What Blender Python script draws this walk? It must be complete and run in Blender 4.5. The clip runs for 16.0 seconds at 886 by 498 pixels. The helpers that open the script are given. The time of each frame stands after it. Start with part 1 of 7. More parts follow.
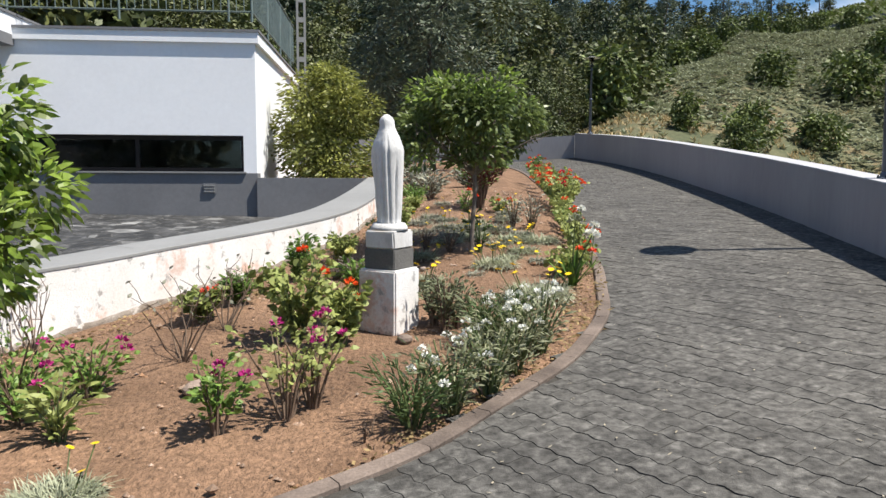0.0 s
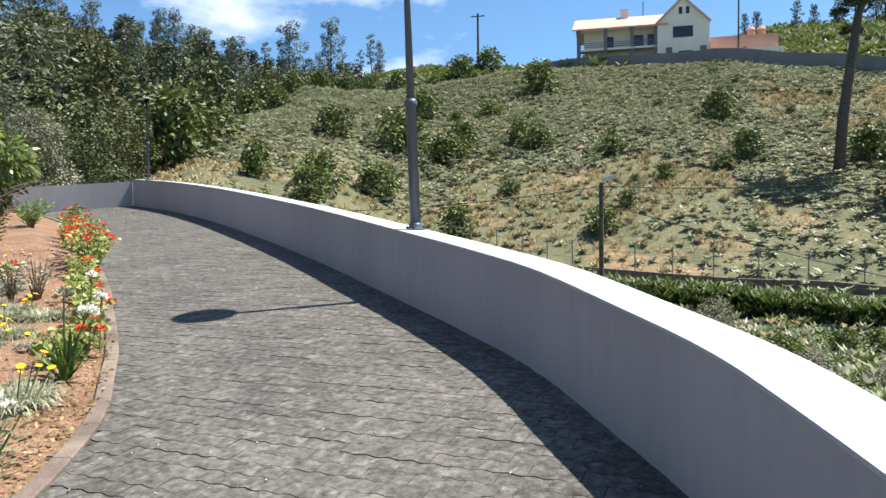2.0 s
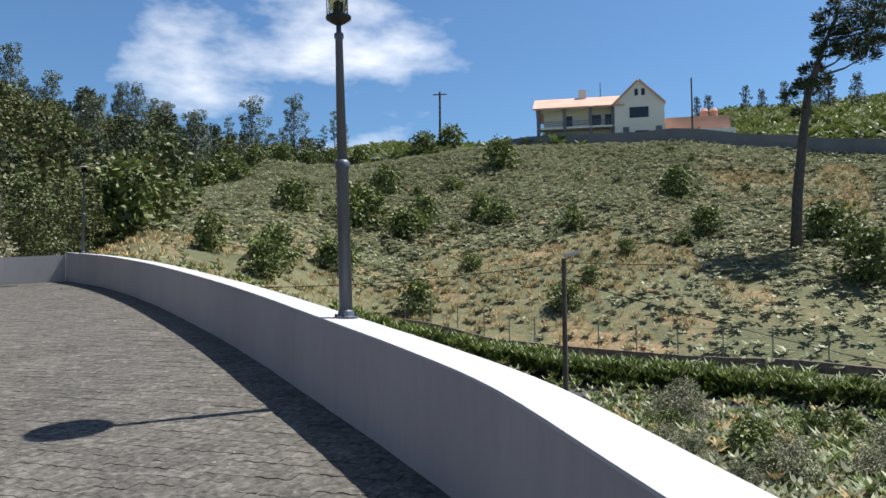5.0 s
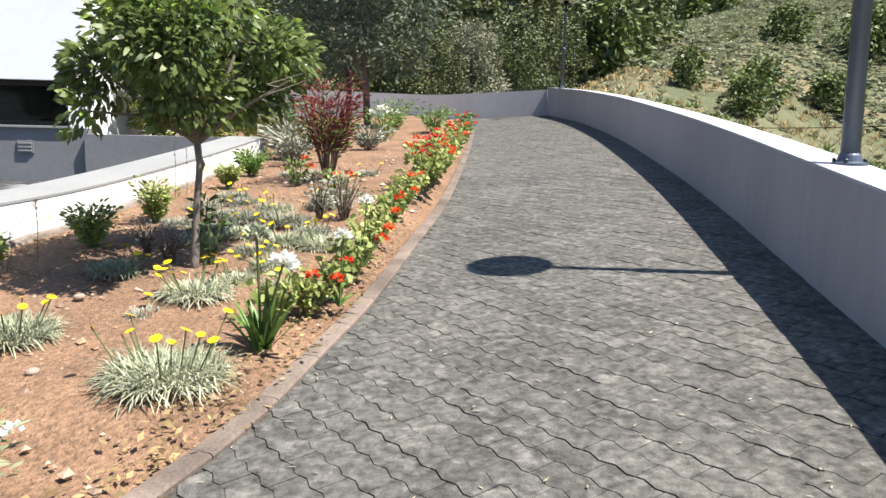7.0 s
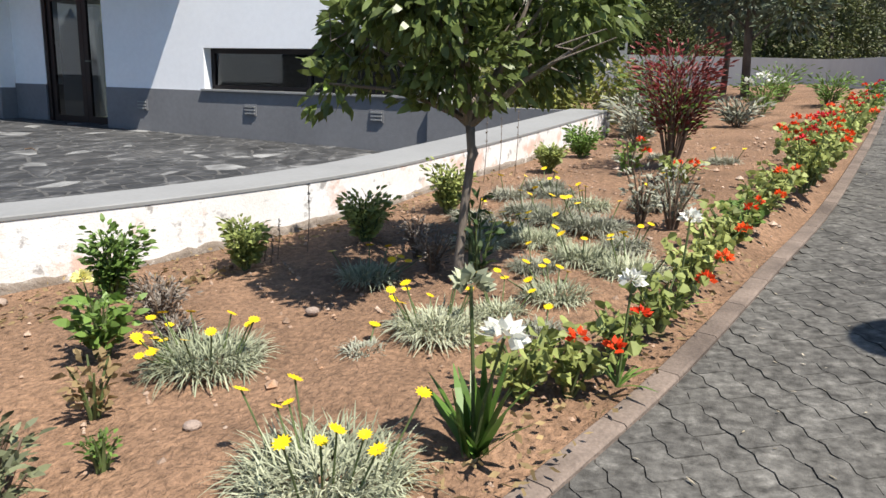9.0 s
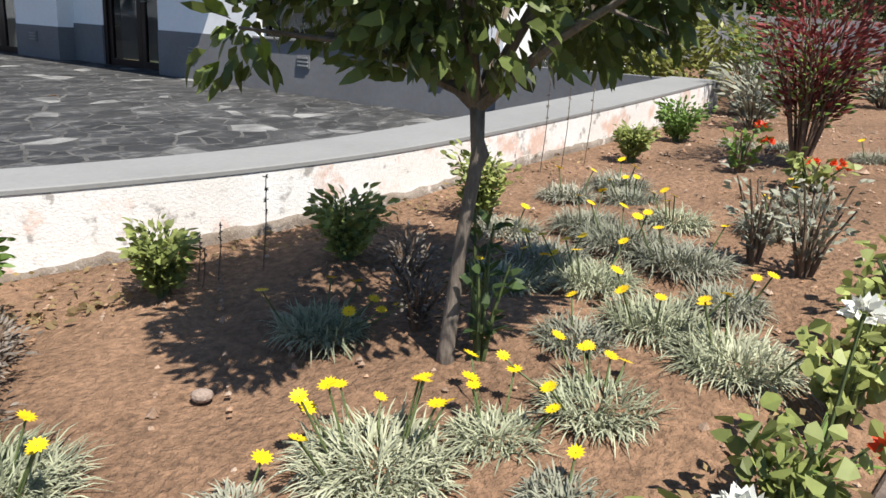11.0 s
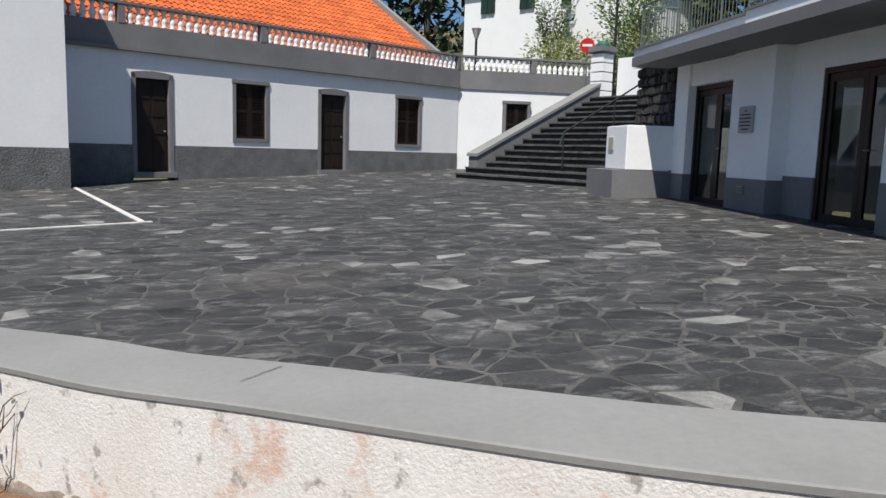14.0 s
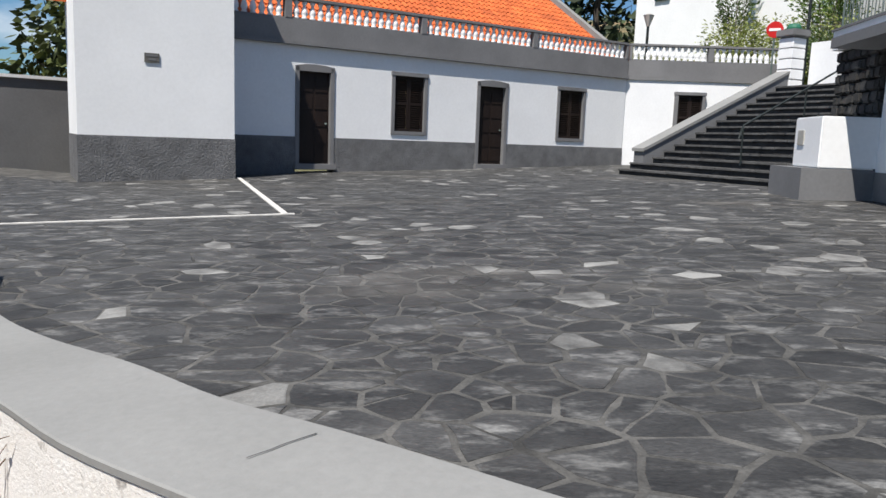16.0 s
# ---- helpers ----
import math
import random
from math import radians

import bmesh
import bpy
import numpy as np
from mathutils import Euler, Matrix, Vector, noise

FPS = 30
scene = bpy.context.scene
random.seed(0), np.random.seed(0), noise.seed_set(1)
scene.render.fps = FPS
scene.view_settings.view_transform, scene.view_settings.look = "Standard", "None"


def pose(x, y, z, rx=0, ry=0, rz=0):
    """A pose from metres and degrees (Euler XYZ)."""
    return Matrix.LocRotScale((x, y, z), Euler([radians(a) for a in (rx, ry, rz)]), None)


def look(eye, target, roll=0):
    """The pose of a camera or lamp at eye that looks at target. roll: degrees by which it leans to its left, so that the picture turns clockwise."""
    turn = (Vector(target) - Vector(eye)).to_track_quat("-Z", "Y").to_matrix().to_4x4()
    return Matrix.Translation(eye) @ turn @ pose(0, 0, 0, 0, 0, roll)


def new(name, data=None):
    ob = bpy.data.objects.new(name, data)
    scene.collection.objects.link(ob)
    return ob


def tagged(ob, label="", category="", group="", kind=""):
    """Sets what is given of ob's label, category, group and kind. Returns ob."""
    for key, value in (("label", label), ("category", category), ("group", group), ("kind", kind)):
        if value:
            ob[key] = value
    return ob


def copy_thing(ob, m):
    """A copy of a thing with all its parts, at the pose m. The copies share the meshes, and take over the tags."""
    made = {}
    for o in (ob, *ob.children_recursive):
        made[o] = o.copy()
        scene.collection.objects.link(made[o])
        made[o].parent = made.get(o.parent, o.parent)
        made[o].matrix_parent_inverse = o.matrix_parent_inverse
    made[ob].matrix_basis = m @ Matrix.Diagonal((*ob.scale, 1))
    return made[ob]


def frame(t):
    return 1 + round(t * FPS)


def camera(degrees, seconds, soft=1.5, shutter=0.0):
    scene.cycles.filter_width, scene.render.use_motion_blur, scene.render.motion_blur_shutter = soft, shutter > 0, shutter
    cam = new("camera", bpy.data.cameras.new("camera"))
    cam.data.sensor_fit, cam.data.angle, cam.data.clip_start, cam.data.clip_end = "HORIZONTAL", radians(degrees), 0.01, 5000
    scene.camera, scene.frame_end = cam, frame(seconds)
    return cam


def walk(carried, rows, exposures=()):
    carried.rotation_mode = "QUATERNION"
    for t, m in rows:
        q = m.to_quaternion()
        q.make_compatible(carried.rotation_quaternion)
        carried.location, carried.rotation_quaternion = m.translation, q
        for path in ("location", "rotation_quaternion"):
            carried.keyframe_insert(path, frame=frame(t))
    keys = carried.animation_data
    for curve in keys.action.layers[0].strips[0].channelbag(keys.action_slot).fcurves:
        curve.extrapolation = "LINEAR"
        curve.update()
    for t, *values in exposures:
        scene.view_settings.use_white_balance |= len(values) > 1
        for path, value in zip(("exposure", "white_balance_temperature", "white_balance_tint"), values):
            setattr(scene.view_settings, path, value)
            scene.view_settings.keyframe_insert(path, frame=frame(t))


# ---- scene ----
cam = camera(61.3, 16.0)

PATH = [
    (0, (9.373, 8.51, 0.649), (9.537, 10.493, 0.445), 0.3),
    (0.5, (9.549, 8.686, 0.665), (9.872, 10.653, 0.502), 1.0),
    (1, (9.688, 8.811, 0.669), (10.312, 10.701, 0.473), 0.5),
    (1.5, (9.828, 8.95, 0.724), (10.775, 10.704, 0.56), -0.3),
    (2, (10.026, 9.147, 0.726), (11.198, 10.765, 0.638), -0.7),
    (2.5, (10.227, 9.287, 0.772), (11.521, 10.808, 0.872), 0.3),
    (3, (10.326, 9.337, 0.776), (11.664, 10.816, 0.919), -0.4),
    (3.2, (10.352, 9.371, 0.773), (11.684, 10.856, 0.923), -0.3),
    (5.3, (10.911, 10.069, 0.802), (12.118, 11.662, 0.887), -0.7),
    (5.5, (10.964, 10.139, 0.772), (12.09, 11.792, 0.791), -1.0),
    (6, (11.112, 10.271, 0.772), (11.831, 12.137, 0.707), 0.3),
    (6.5, (11.202, 10.493, 0.73), (11.6, 12.437, 0.482), 1.2),
    (7, (11.272, 10.774, 0.754), (11.405, 12.743, 0.43), 1.4),
    (7.5, (11.36, 11.089, 0.768), (11.256, 13.065, 0.473), 0.9),
    (8, (11.392, 11.401, 0.753), (11.046, 13.332, 0.361), 1.4),
    (8.5, (11.359, 11.705, 0.778), (10.785, 13.575, 0.361), 0.0),
    (9, (11.398, 12.039, 0.8), (10.606, 13.824, 0.369), 1.6),
    (9.2, (11.413, 12.154, 0.808), (10.565, 13.911, 0.37), 2.8),
    (11.3, (11.048, 13.467, 0.803), (9.998, 15.06, 0.202), 3.9),
    (11.5, (11.003, 13.539, 0.809), (9.846, 15.046, 0.183), 3.0),
    (12, (10.868, 13.792, 0.808), (9.38, 14.959, 0.16), 1.9),
    (12.5, (10.754, 13.925, 0.81), (9.031, 14.745, 0.209), 1.8),
    (13, (10.468, 14.049, 0.747), (8.663, 14.643, 0.123), 3.7),
    (13.5, (10.201, 14.135, 0.817), (8.287, 14.551, 0.413), 2.0),
    (14, (9.954, 14.249, 0.838), (7.991, 14.527, 0.578), 1.7),
    (14.5, (9.675, 14.285, 0.836), (7.701, 14.564, 0.665), 2.0),
    (15, (9.558, 14.333, 0.845), (7.579, 14.568, 0.677), -0.4),
    (15.5, (9.368, 14.347, 0.833), (7.384, 14.454, 0.605), 0.5),
    (16, (9.135, 14.481, 0.806), (7.162, 14.33, 0.519), 2.1),
]
EXPOSURE = [(0, 0.74), (1, 0.92), (2, 1.28), (2.5, 1.12), (3, 0.92), (5.5, 0.84), (6.5, 1.3), (7, 1.36), (8.5, 0.95), (10.5, 0.72), (12.5, 0.68), (13.5, 0.38), (14, 0.28), (14.5, 0.36), (15, 0.52), (16, 0.48)]
SIZE = 1.1  # the plan's unit in metres
walk(cam, [(t, look(Vector(eye) * SIZE, Vector(target) * SIZE, roll)) for t, eye, target, roll in PATH], EXPOSURE)

# ---- world and light ----
SUN = Vector((1.51, -0.67, 2.96)).normalized()
world = bpy.data.worlds.new("sky")
scene.world = world
world.use_nodes = True
wn, wl = world.node_tree.nodes, world.node_tree.links
wn.clear()
sky = wn.new("ShaderNodeTexSky")
sky.sky_type = "NISHITA"
sky.sun_disc = False
sky.sun_elevation = math.asin(SUN.z)
sky.sun_rotation = math.atan2(SUN.x, SUN.y)
sky.air_density, sky.dust_density, sky.ozone_density = 1.0, 0.8, 1.8
coord = wn.new("ShaderNodeTexCoord")
cmap = wn.new("ShaderNodeMapping")
cmap.inputs["Scale"].default_value = (1.0, 1.0, 2.2)
cmap.inputs["Location"].default_value = (0.35, 0.1, 0.05)
cloud = wn.new("ShaderNodeTexNoise")
cloud.inputs["Scale"].default_value, cloud.inputs["Detail"].default_value, cloud.inputs["Roughness"].default_value = 2.6, 7.0, 0.52
ramp = wn.new("ShaderNodeValToRGB")
ramp.color_ramp.elements[0].position, ramp.color_ramp.elements[1].position = 0.56, 0.72
mixc = wn.new("ShaderNodeMix")
mixc.data_type = "RGBA"
mixc.inputs[7].default_value = (14.0, 14.2, 14.6, 1)
tint = wn.new("ShaderNodeMix")
tint.data_type, tint.blend_type = "RGBA", "MULTIPLY"
tint.inputs[0].default_value = 1.0
tint.inputs[7].default_value = (0.80, 1.12, 1.38, 1)
bg = wn.new("ShaderNodeBackground")
bg.inputs["Strength"].default_value = 0.054
wout = wn.new("ShaderNodeOutputWorld")
wl.new(coord.outputs["Generated"], cmap.inputs["Vector"])
wl.new(cmap.outputs["Vector"], cloud.inputs["Vector"])
wl.new(cloud.outputs["Fac"], ramp.inputs["Fac"])
wl.new(ramp.outputs["Color"], mixc.inputs[0])
wl.new(sky.outputs["Color"], tint.inputs[6])
wl.new(tint.outputs[2], mixc.inputs[6])
wl.new(mixc.outputs[2], bg.inputs["Color"])
wl.new(bg.outputs["Background"], wout.inputs["Surface"])
sun = new("sun", bpy.data.lights.new("sun", "SUN"))
sun.data.energy, sun.data.angle, sun.data.color = 5.0, radians(0.53), (1.0, 0.94, 0.86)
sun.matrix_world = look(SUN * 60, (0, 0, 0))

# ---- materials ----
def surf(name, col, col2=None, scale=3.0, rough=0.8, bump=0.2, bscale=60.0, metal=0.0, rnd=0.0, island=False, fine=0.25, trans=0.0, spec=0.3, bdist=0.01, stretch=None, stain=None, spots=None, rot=0.0):
    """A surface with broad patches and fine grain, slight relief, and a shade that varies from piece to piece."""
    m = bpy.data.materials.new(name)
    m.use_nodes = True
    n, l = m.node_tree.nodes, m.node_tree.links
    b = n["Principled BSDF"]
    b.inputs["Roughness"].default_value, b.inputs["Metallic"].default_value = rough, metal
    b.inputs["Specular IOR Level"].default_value = spec
    col2 = col2 or tuple(c * 0.72 for c in col)
    geo = n.new("ShaderNodeNewGeometry")
    vec = geo.outputs["Position"]
    if stretch:
        mp = n.new("ShaderNodeMapping")
        mp.inputs["Scale"].default_value = stretch
        mp.inputs["Rotation"].default_value = (0, 0, rot)
        l.new(vec, mp.inputs["Vector"])
        vec = mp.outputs["Vector"]
    def tex(s, detail, rough_=0.6):
        t = n.new("ShaderNodeTexNoise")
        t.inputs["Scale"].default_value, t.inputs["Detail"].default_value, t.inputs["Roughness"].default_value = s / SIZE, detail, rough_
        l.new(vec, t.inputs["Vector"])
        return t.outputs["Fac"]
    def mix(fac, a, bb, mode="MIX"):
        x = n.new("ShaderNodeMix")
        x.data_type, x.blend_type = "RGBA", mode
        for sock, v in ((x.inputs[0], fac), (x.inputs[6], a), (x.inputs[7], bb)):
            if isinstance(v, (int, float)):
                sock.default_value = v
            elif isinstance(v, tuple):
                sock.default_value = (*v, 1)
            else:
                l.new(v, sock)
        return x.outputs[2]
    def ramp_(v, a, bb):
        r = n.new("ShaderNodeMapRange")
        r.inputs[1].default_value, r.inputs[2].default_value = a, bb
        l.new(v, r.inputs[0])
        return r.outputs[0]
    c = mix(ramp_(tex(scale, 5), 0.35, 0.65), col, col2)
    if stain:
        s_col, s_scale, lo, hi = stain
        c = mix(ramp_(tex(s_scale, 8, 0.7), lo, hi), c, s_col)
    if spots:
        s_col, s_scale, lo, hi = spots
        c = mix(ramp_(tex(s_scale, 6, 0.62), lo, hi), c, s_col)
    g = ramp_(tex(scale * 22, 3), 0.25, 0.75)
    lowv = n.new("ShaderNodeMapRange")
    lowv.inputs[3].default_value, lowv.inputs[4].default_value = 1 - fine, 1 + fine
    l.new(g, lowv.inputs[0])
    grey = n.new("ShaderNodeCombineColor")
    for i in range(3):
        l.new(lowv.outputs[0], grey.inputs[i])
    c = mix(1.0, c, grey.outputs[0], "MULTIPLY")
    if rnd:
        if island:
            rv = geo.outputs["Random Per Island"]
        else:
            rv = n.new("ShaderNodeObjectInfo").outputs["Random"]
        r2 = n.new("ShaderNodeMapRange")
        r2.inputs[3].default_value, r2.inputs[4].default_value = 1 - rnd, 1 + rnd
        l.new(rv, r2.inputs[0])
        hs = n.new("ShaderNodeHueSaturation")
        l.new(r2.outputs[0], hs.inputs["Value"])
        l.new(c, hs.inputs["Color"])
        c = hs.outputs[0]
    l.new(c, b.inputs["Base Color"])
    if bump:
        bp = n.new("ShaderNodeBump")
        bp.inputs["Strength"].default_value, bp.inputs["Distance"].default_value = bump, bdist * SIZE
        l.new(tex(bscale, 4), bp.inputs["Height"])
        l.new(bp.outputs[0], b.inputs["Normal"])
    if trans:
        tr = n.new("ShaderNodeBsdfTranslucent")
        l.new(c, tr.inputs["Color"])
        ms = n.new("ShaderNodeMixShader")
        ms.inputs[0].default_value = trans
        l.new(b.outputs[0], ms.inputs[1])
        l.new(tr.outputs[0], ms.inputs[2])
        l.new(ms.outputs[0], n["Material Output"].inputs["Surface"])
    return m


def leafy(name, col, col2, rough=0.5, rnd=0.35, trans=0.3):
    return surf(name, col, col2, scale=1.5, rough=rough, bump=0, rnd=rnd, island=True, fine=0.15, trans=trans, spec=0.35)


M_WHITE = surf("white_render", (0.84, 0.85, 0.86), (0.79, 0.80, 0.81), 0.6, 0.85, 0.25, 90, fine=0.03)
M_GREYP = surf("grey_plinth_render", (0.175, 0.178, 0.185), (0.15, 0.152, 0.158), 0.8, 0.85, 0.25, 60, fine=0.08)
M_ROUGHG = surf("rough_cast_grey", (0.17, 0.172, 0.178), (0.12, 0.122, 0.126), 2.5, 0.9, 1.0, 26, fine=0.3, bdist=0.04)
M_BAND = surf("grey_trim_paint", (0.20, 0.20, 0.205), (0.16, 0.16, 0.165), 0.8, 0.75, 0.15, 80, fine=0.06)
M_PARAPET = surf("parapet_render", (0.36, 0.355, 0.365), (0.31, 0.305, 0.315), 0.7, 0.85, 0.2, 70, fine=0.05, stretch=(1, 1, 0.25))
M_CAPW = surf("parapet_coping_paint", (0.42, 0.42, 0.43), (0.37, 0.37, 0.38), 1.2, 0.85, 0.15, 50, fine=0.05)
M_CAP = surf("bed_wall_coping_concrete", (0.245, 0.247, 0.242), (0.215, 0.217, 0.212), 1.5, 0.75, 0.15, 60, fine=0.06)
M_PEEL = surf("peeling_white_limewash", (0.74, 0.735, 0.72), (0.68, 0.655, 0.62), 2.6, 0.9, 0.55, 95, fine=0.10, bdist=0.006, stain=((0.62, 0.45, 0.37), 2.4, 0.53, 0.61), spots=((0.36, 0.34, 0.32), 9.0, 0.59, 0.66))
M_FOOT = surf("dirty_mortar_footing", (0.26, 0.225, 0.19), (0.17, 0.135, 0.105), 7, 0.95, 0.8, 60, fine=0.3, bdist=0.01, spots=((0.50, 0.47, 0.43), 9, 0.56, 0.66))
M_SOIL = surf("red_soil", (0.262, 0.158, 0.096), (0.165, 0.099, 0.06), 1.6, 0.95, 1.0, 42, fine=0.45, bdist=0.03)
M_KERB = surf("kerb_concrete", (0.185, 0.145, 0.118), (0.10, 0.078, 0.064), 4, 0.9, 0.5, 70, fine=0.25, rnd=0.15)
M_ROADBED = surf("paver_joint_sand", (0.078, 0.072, 0.063), (0.05, 0.046, 0.04), 5, 0.95, 0.5, 90, fine=0.3, spec=0.1)
M_PAVER = surf("concrete_paver", (0.106, 0.101, 0.091), (0.074, 0.071, 0.065), 1.2, 0.82, 0.5, 110, fine=0.6, rnd=0.12, stain=((0.175, 0.167, 0.15), 14.0, 0.5, 0.72), spec=0.12)
M_PAVERS = surf("concrete_pavers_joined", (0.106, 0.101, 0.091), (0.074, 0.071, 0.065), 1.2, 0.82, 0.5, 110, fine=0.6, rnd=0.12, island=True, stain=((0.175, 0.167, 0.15), 14.0, 0.5, 0.72), spec=0.12)
M_GROUT = surf("plaza_mortar", (0.112, 0.11, 0.105), (0.036, 0.036, 0.035), 3.4, 0.9, 0.5, 50, fine=0.25)
M_DARK = surf("dark_stained_wood", (0.022, 0.014, 0.011), (0.014, 0.009, 0.008), 3, 0.5, 0.3, 40, fine=0.2, stretch=(1, 1, 0.2))
M_FRAMEB = surf("brown_aluminium_frame", (0.018, 0.013, 0.012), (0.014, 0.010, 0.010), 2, 0.4, 0, fine=0.05)
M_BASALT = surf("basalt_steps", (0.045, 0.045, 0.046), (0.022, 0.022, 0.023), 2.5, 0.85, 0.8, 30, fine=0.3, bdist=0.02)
M_RUBBLE = surf("basalt_rubble", (0.07, 0.069, 0.067), (0.035, 0.035, 0.034), 2.5, 0.9, 0.9, 25, fine=0.3, rnd=0.35, bdist=0.02)
M_TILE = surf("orange_clay_roof_tile", (0.56, 0.135, 0.035), (0.42, 0.095, 0.028), 0.9, 0.8, 0.3, 40, fine=0.15, rnd=0.18, island=True)
M_TILEB = surf("weathered_brown_roof_tile", (0.34, 0.14, 0.085), (0.25, 0.10, 0.06), 0.5, 0.85, 0.3, 12, fine=0.2)
M_TILEP = surf("faded_roof_tile", (0.60, 0.36, 0.29), (0.52, 0.29, 0.225), 0.4, 0.8, 0.3, 12, fine=0.12)
M_LAMP = surf("lamp_grey_green_paint", (0.105, 0.125, 0.16), (0.085, 0.10, 0.13), 3, 0.42, 0.1, 60, metal=0.3, fine=0.08)
M_IRON = surf("dark_iron", (0.035, 0.045, 0.045), (0.025, 0.03, 0.03), 6, 0.5, 0.1, 80, metal=0.4, fine=0.1)
M_GALV = surf("galvanised_rail", (0.20, 0.24, 0.22), (0.15, 0.19, 0.17), 5, 0.45, 0.1, 80, metal=0.5, fine=0.1)
M_STATUE = surf("weathered_white_statue", (0.66, 0.655, 0.64), (0.52, 0.51, 0.49), 4, 0.75, 0.4, 60, fine=0.1, stain=((0.26, 0.25, 0.24), 5.5, 0.58, 0.72), stretch=(1, 1, 0.45))
M_PED = surf("grey_pedestal_slab", (0.13, 0.125, 0.115), (0.10, 0.095, 0.09), 5, 0.85, 0.5, 50, fine=0.2)
M_BARK = surf("grey_brown_bark", (0.20, 0.17, 0.14), (0.115, 0.095, 0.078), 6, 0.9, 0.9, 40, fine=0.3, stretch=(1, 1, 0.25))
M_TRUNKF = surf("forest_bark", (0.10, 0.085, 0.072), (0.06, 0.05, 0.045), 4, 0.95, 0.6, 20, fine=0.3)
M_HILL = surf("dry_hill_ground", (0.125, 0.12, 0.064), (0.075, 0.084, 0.042), 0.22, 0.95, 0.8, 4, fine=0.35, bdist=0.1, stain=((0.24, 0.165, 0.09), 0.13, 0.52, 0.66))
M_ASPH = surf("asphalt_lane", (0.055, 0.055, 0.056), (0.045, 0.045, 0.046), 1, 0.9, 0.3, 40, fine=0.2)
M_CREAM = surf("cream_house_render", (0.74, 0.70, 0.62), (0.68, 0.64, 0.56), 0.3, 0.85, 0, fine=0.03)
M_PINK = surf("pink_house_render", (0.52, 0.30, 0.23), (0.46, 0.27, 0.21), 0.3, 0.85, 0, fine=0.03)
M_GREYB = surf("house_grey_pillar", (0.16, 0.16, 0.17), (0.13, 0.13, 0.14), 0.4, 0.8, 0, fine=0.05)
M_GREEN = surf("green_shutter_paint", (0.018, 0.045, 0.036), (0.014, 0.035, 0.028), 1, 0.5, 0, fine=0.05)
M_RED = surf("red_sign_face", (0.55, 0.02, 0.018), (0.5, 0.018, 0.016), 3, 0.35, 0, fine=0.03)
M_LINE = surf("worn_white_road_paint", (0.62, 0.61, 0.58), (0.45, 0.44, 0.42), 6, 0.8, 0.3, 60, fine=0.15)
M_STONE = surf("grey_garden_stone", (0.26, 0.20, 0.16), (0.18, 0.14, 0.12), 8, 0.9, 0.6, 40, fine=0.25, rnd=0.25)
M_PLAQUE = surf("pale_stone_plaque", (0.42, 0.41, 0.38), (0.36, 0.35, 0.32), 12, 0.6, 0.3, 60, fine=0.15)
M_LETTER = surf("dark_letter_paint", (0.04, 0.04, 0.042), (0.03, 0.03, 0.03), 5, 0.6, 0)
M_WRENF = surf("polycarbonate_lamp_cover", (0.50, 0.49, 0.45), (0.44, 0.43, 0.40), 5, 0.3, 0)


def glass_mat(name, col, rough=0.03):
    m = bpy.data.materials.new(name)
    m.use_nodes = True
    b = m.node_tree.nodes["Principled BSDF"]
    b.inputs["Base Color"].default_value = (*col, 1)
    b.inputs["Roughness"].default_value = rough
    b.inputs["Transmission Weight"].default_value = 1.0
    b.inputs["IOR"].default_value = 1.5
    return m


M_GLASS = glass_mat("tinted_window_glass", (0.35, 0.42, 0.45))
M_CLEAR = glass_mat("clear_lamp_glass", (0.9, 0.95, 0.93))
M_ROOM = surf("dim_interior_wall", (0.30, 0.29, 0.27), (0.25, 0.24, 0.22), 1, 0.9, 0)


# ---- building helpers ----
def part(name, bm, material, parent=None, label="", smooth=False):
    me = bpy.data.meshes.new(name)
    bmesh.ops.recalc_face_normals(bm, faces=bm.faces) if len(bm.faces) < 20000 else None
    bm.to_mesh(me)
    bm.free()
    for mt in (material if isinstance(material, (list, tuple)) else (material,)):
        me.materials.append(mt)
    if smooth:
        me.polygons.foreach_set("use_smooth", [True] * len(me.polygons))
    ob = new(name, me)
    if parent:
        ob.parent = parent
    if label:
        ob["label"] = label
    return ob


def raw(name, verts, faces, material, parent=None, mats=None, smooth=False):
    me = bpy.data.meshes.new(name)
    me.from_pydata([tuple(v) for v in verts], [], faces)
    for mt in (material if isinstance(material, (list, tuple)) else (material,)):
        me.materials.append(mt)
    if mats is not None:
        me.polygons.foreach_set("material_index", mats)
    if smooth:
        me.polygons.foreach_set("use_smooth", [True] * len(me.polygons))
    me.update()
    ob = new(name, me)
    if parent:
        ob.parent = parent
    return ob


def thing(name, label, category, group="", at=None, kind=""):
    ob = new(name)
    if at is not None:
        ob.matrix_basis = at
    return tagged(ob, label, category, group, kind)


def B():
    return bmesh.new()


def box(bm, x0, x1, y0, y1, z0, z1, m=None, bevel=0.0):
    vs = [bm.verts.new((x, y, z)) for z in (z0, z1) for x, y in ((x0, y0), (x1, y0), (x1, y1), (x0, y1))]
    fs = [bm.faces.new([vs[i] for i in f]) for f in ((3, 2, 1, 0), (4, 5, 6, 7), (0, 1, 5, 4), (1, 2, 6, 5), (2, 3, 7, 6), (3, 0, 4, 7))]
    if bevel:
        es = {e for f in fs for e in f.edges}
        r = bmesh.ops.bevel(bm, geom=list(es), offset=bevel, segments=2, affect="EDGES")
        vs = list({v for f in r["faces"] for v in f.verts} | {v for v in vs if v.is_valid})
    if m is not None:
        bmesh.ops.transform(bm, matrix=m, verts=[v for v in vs if v.is_valid])
    return bm


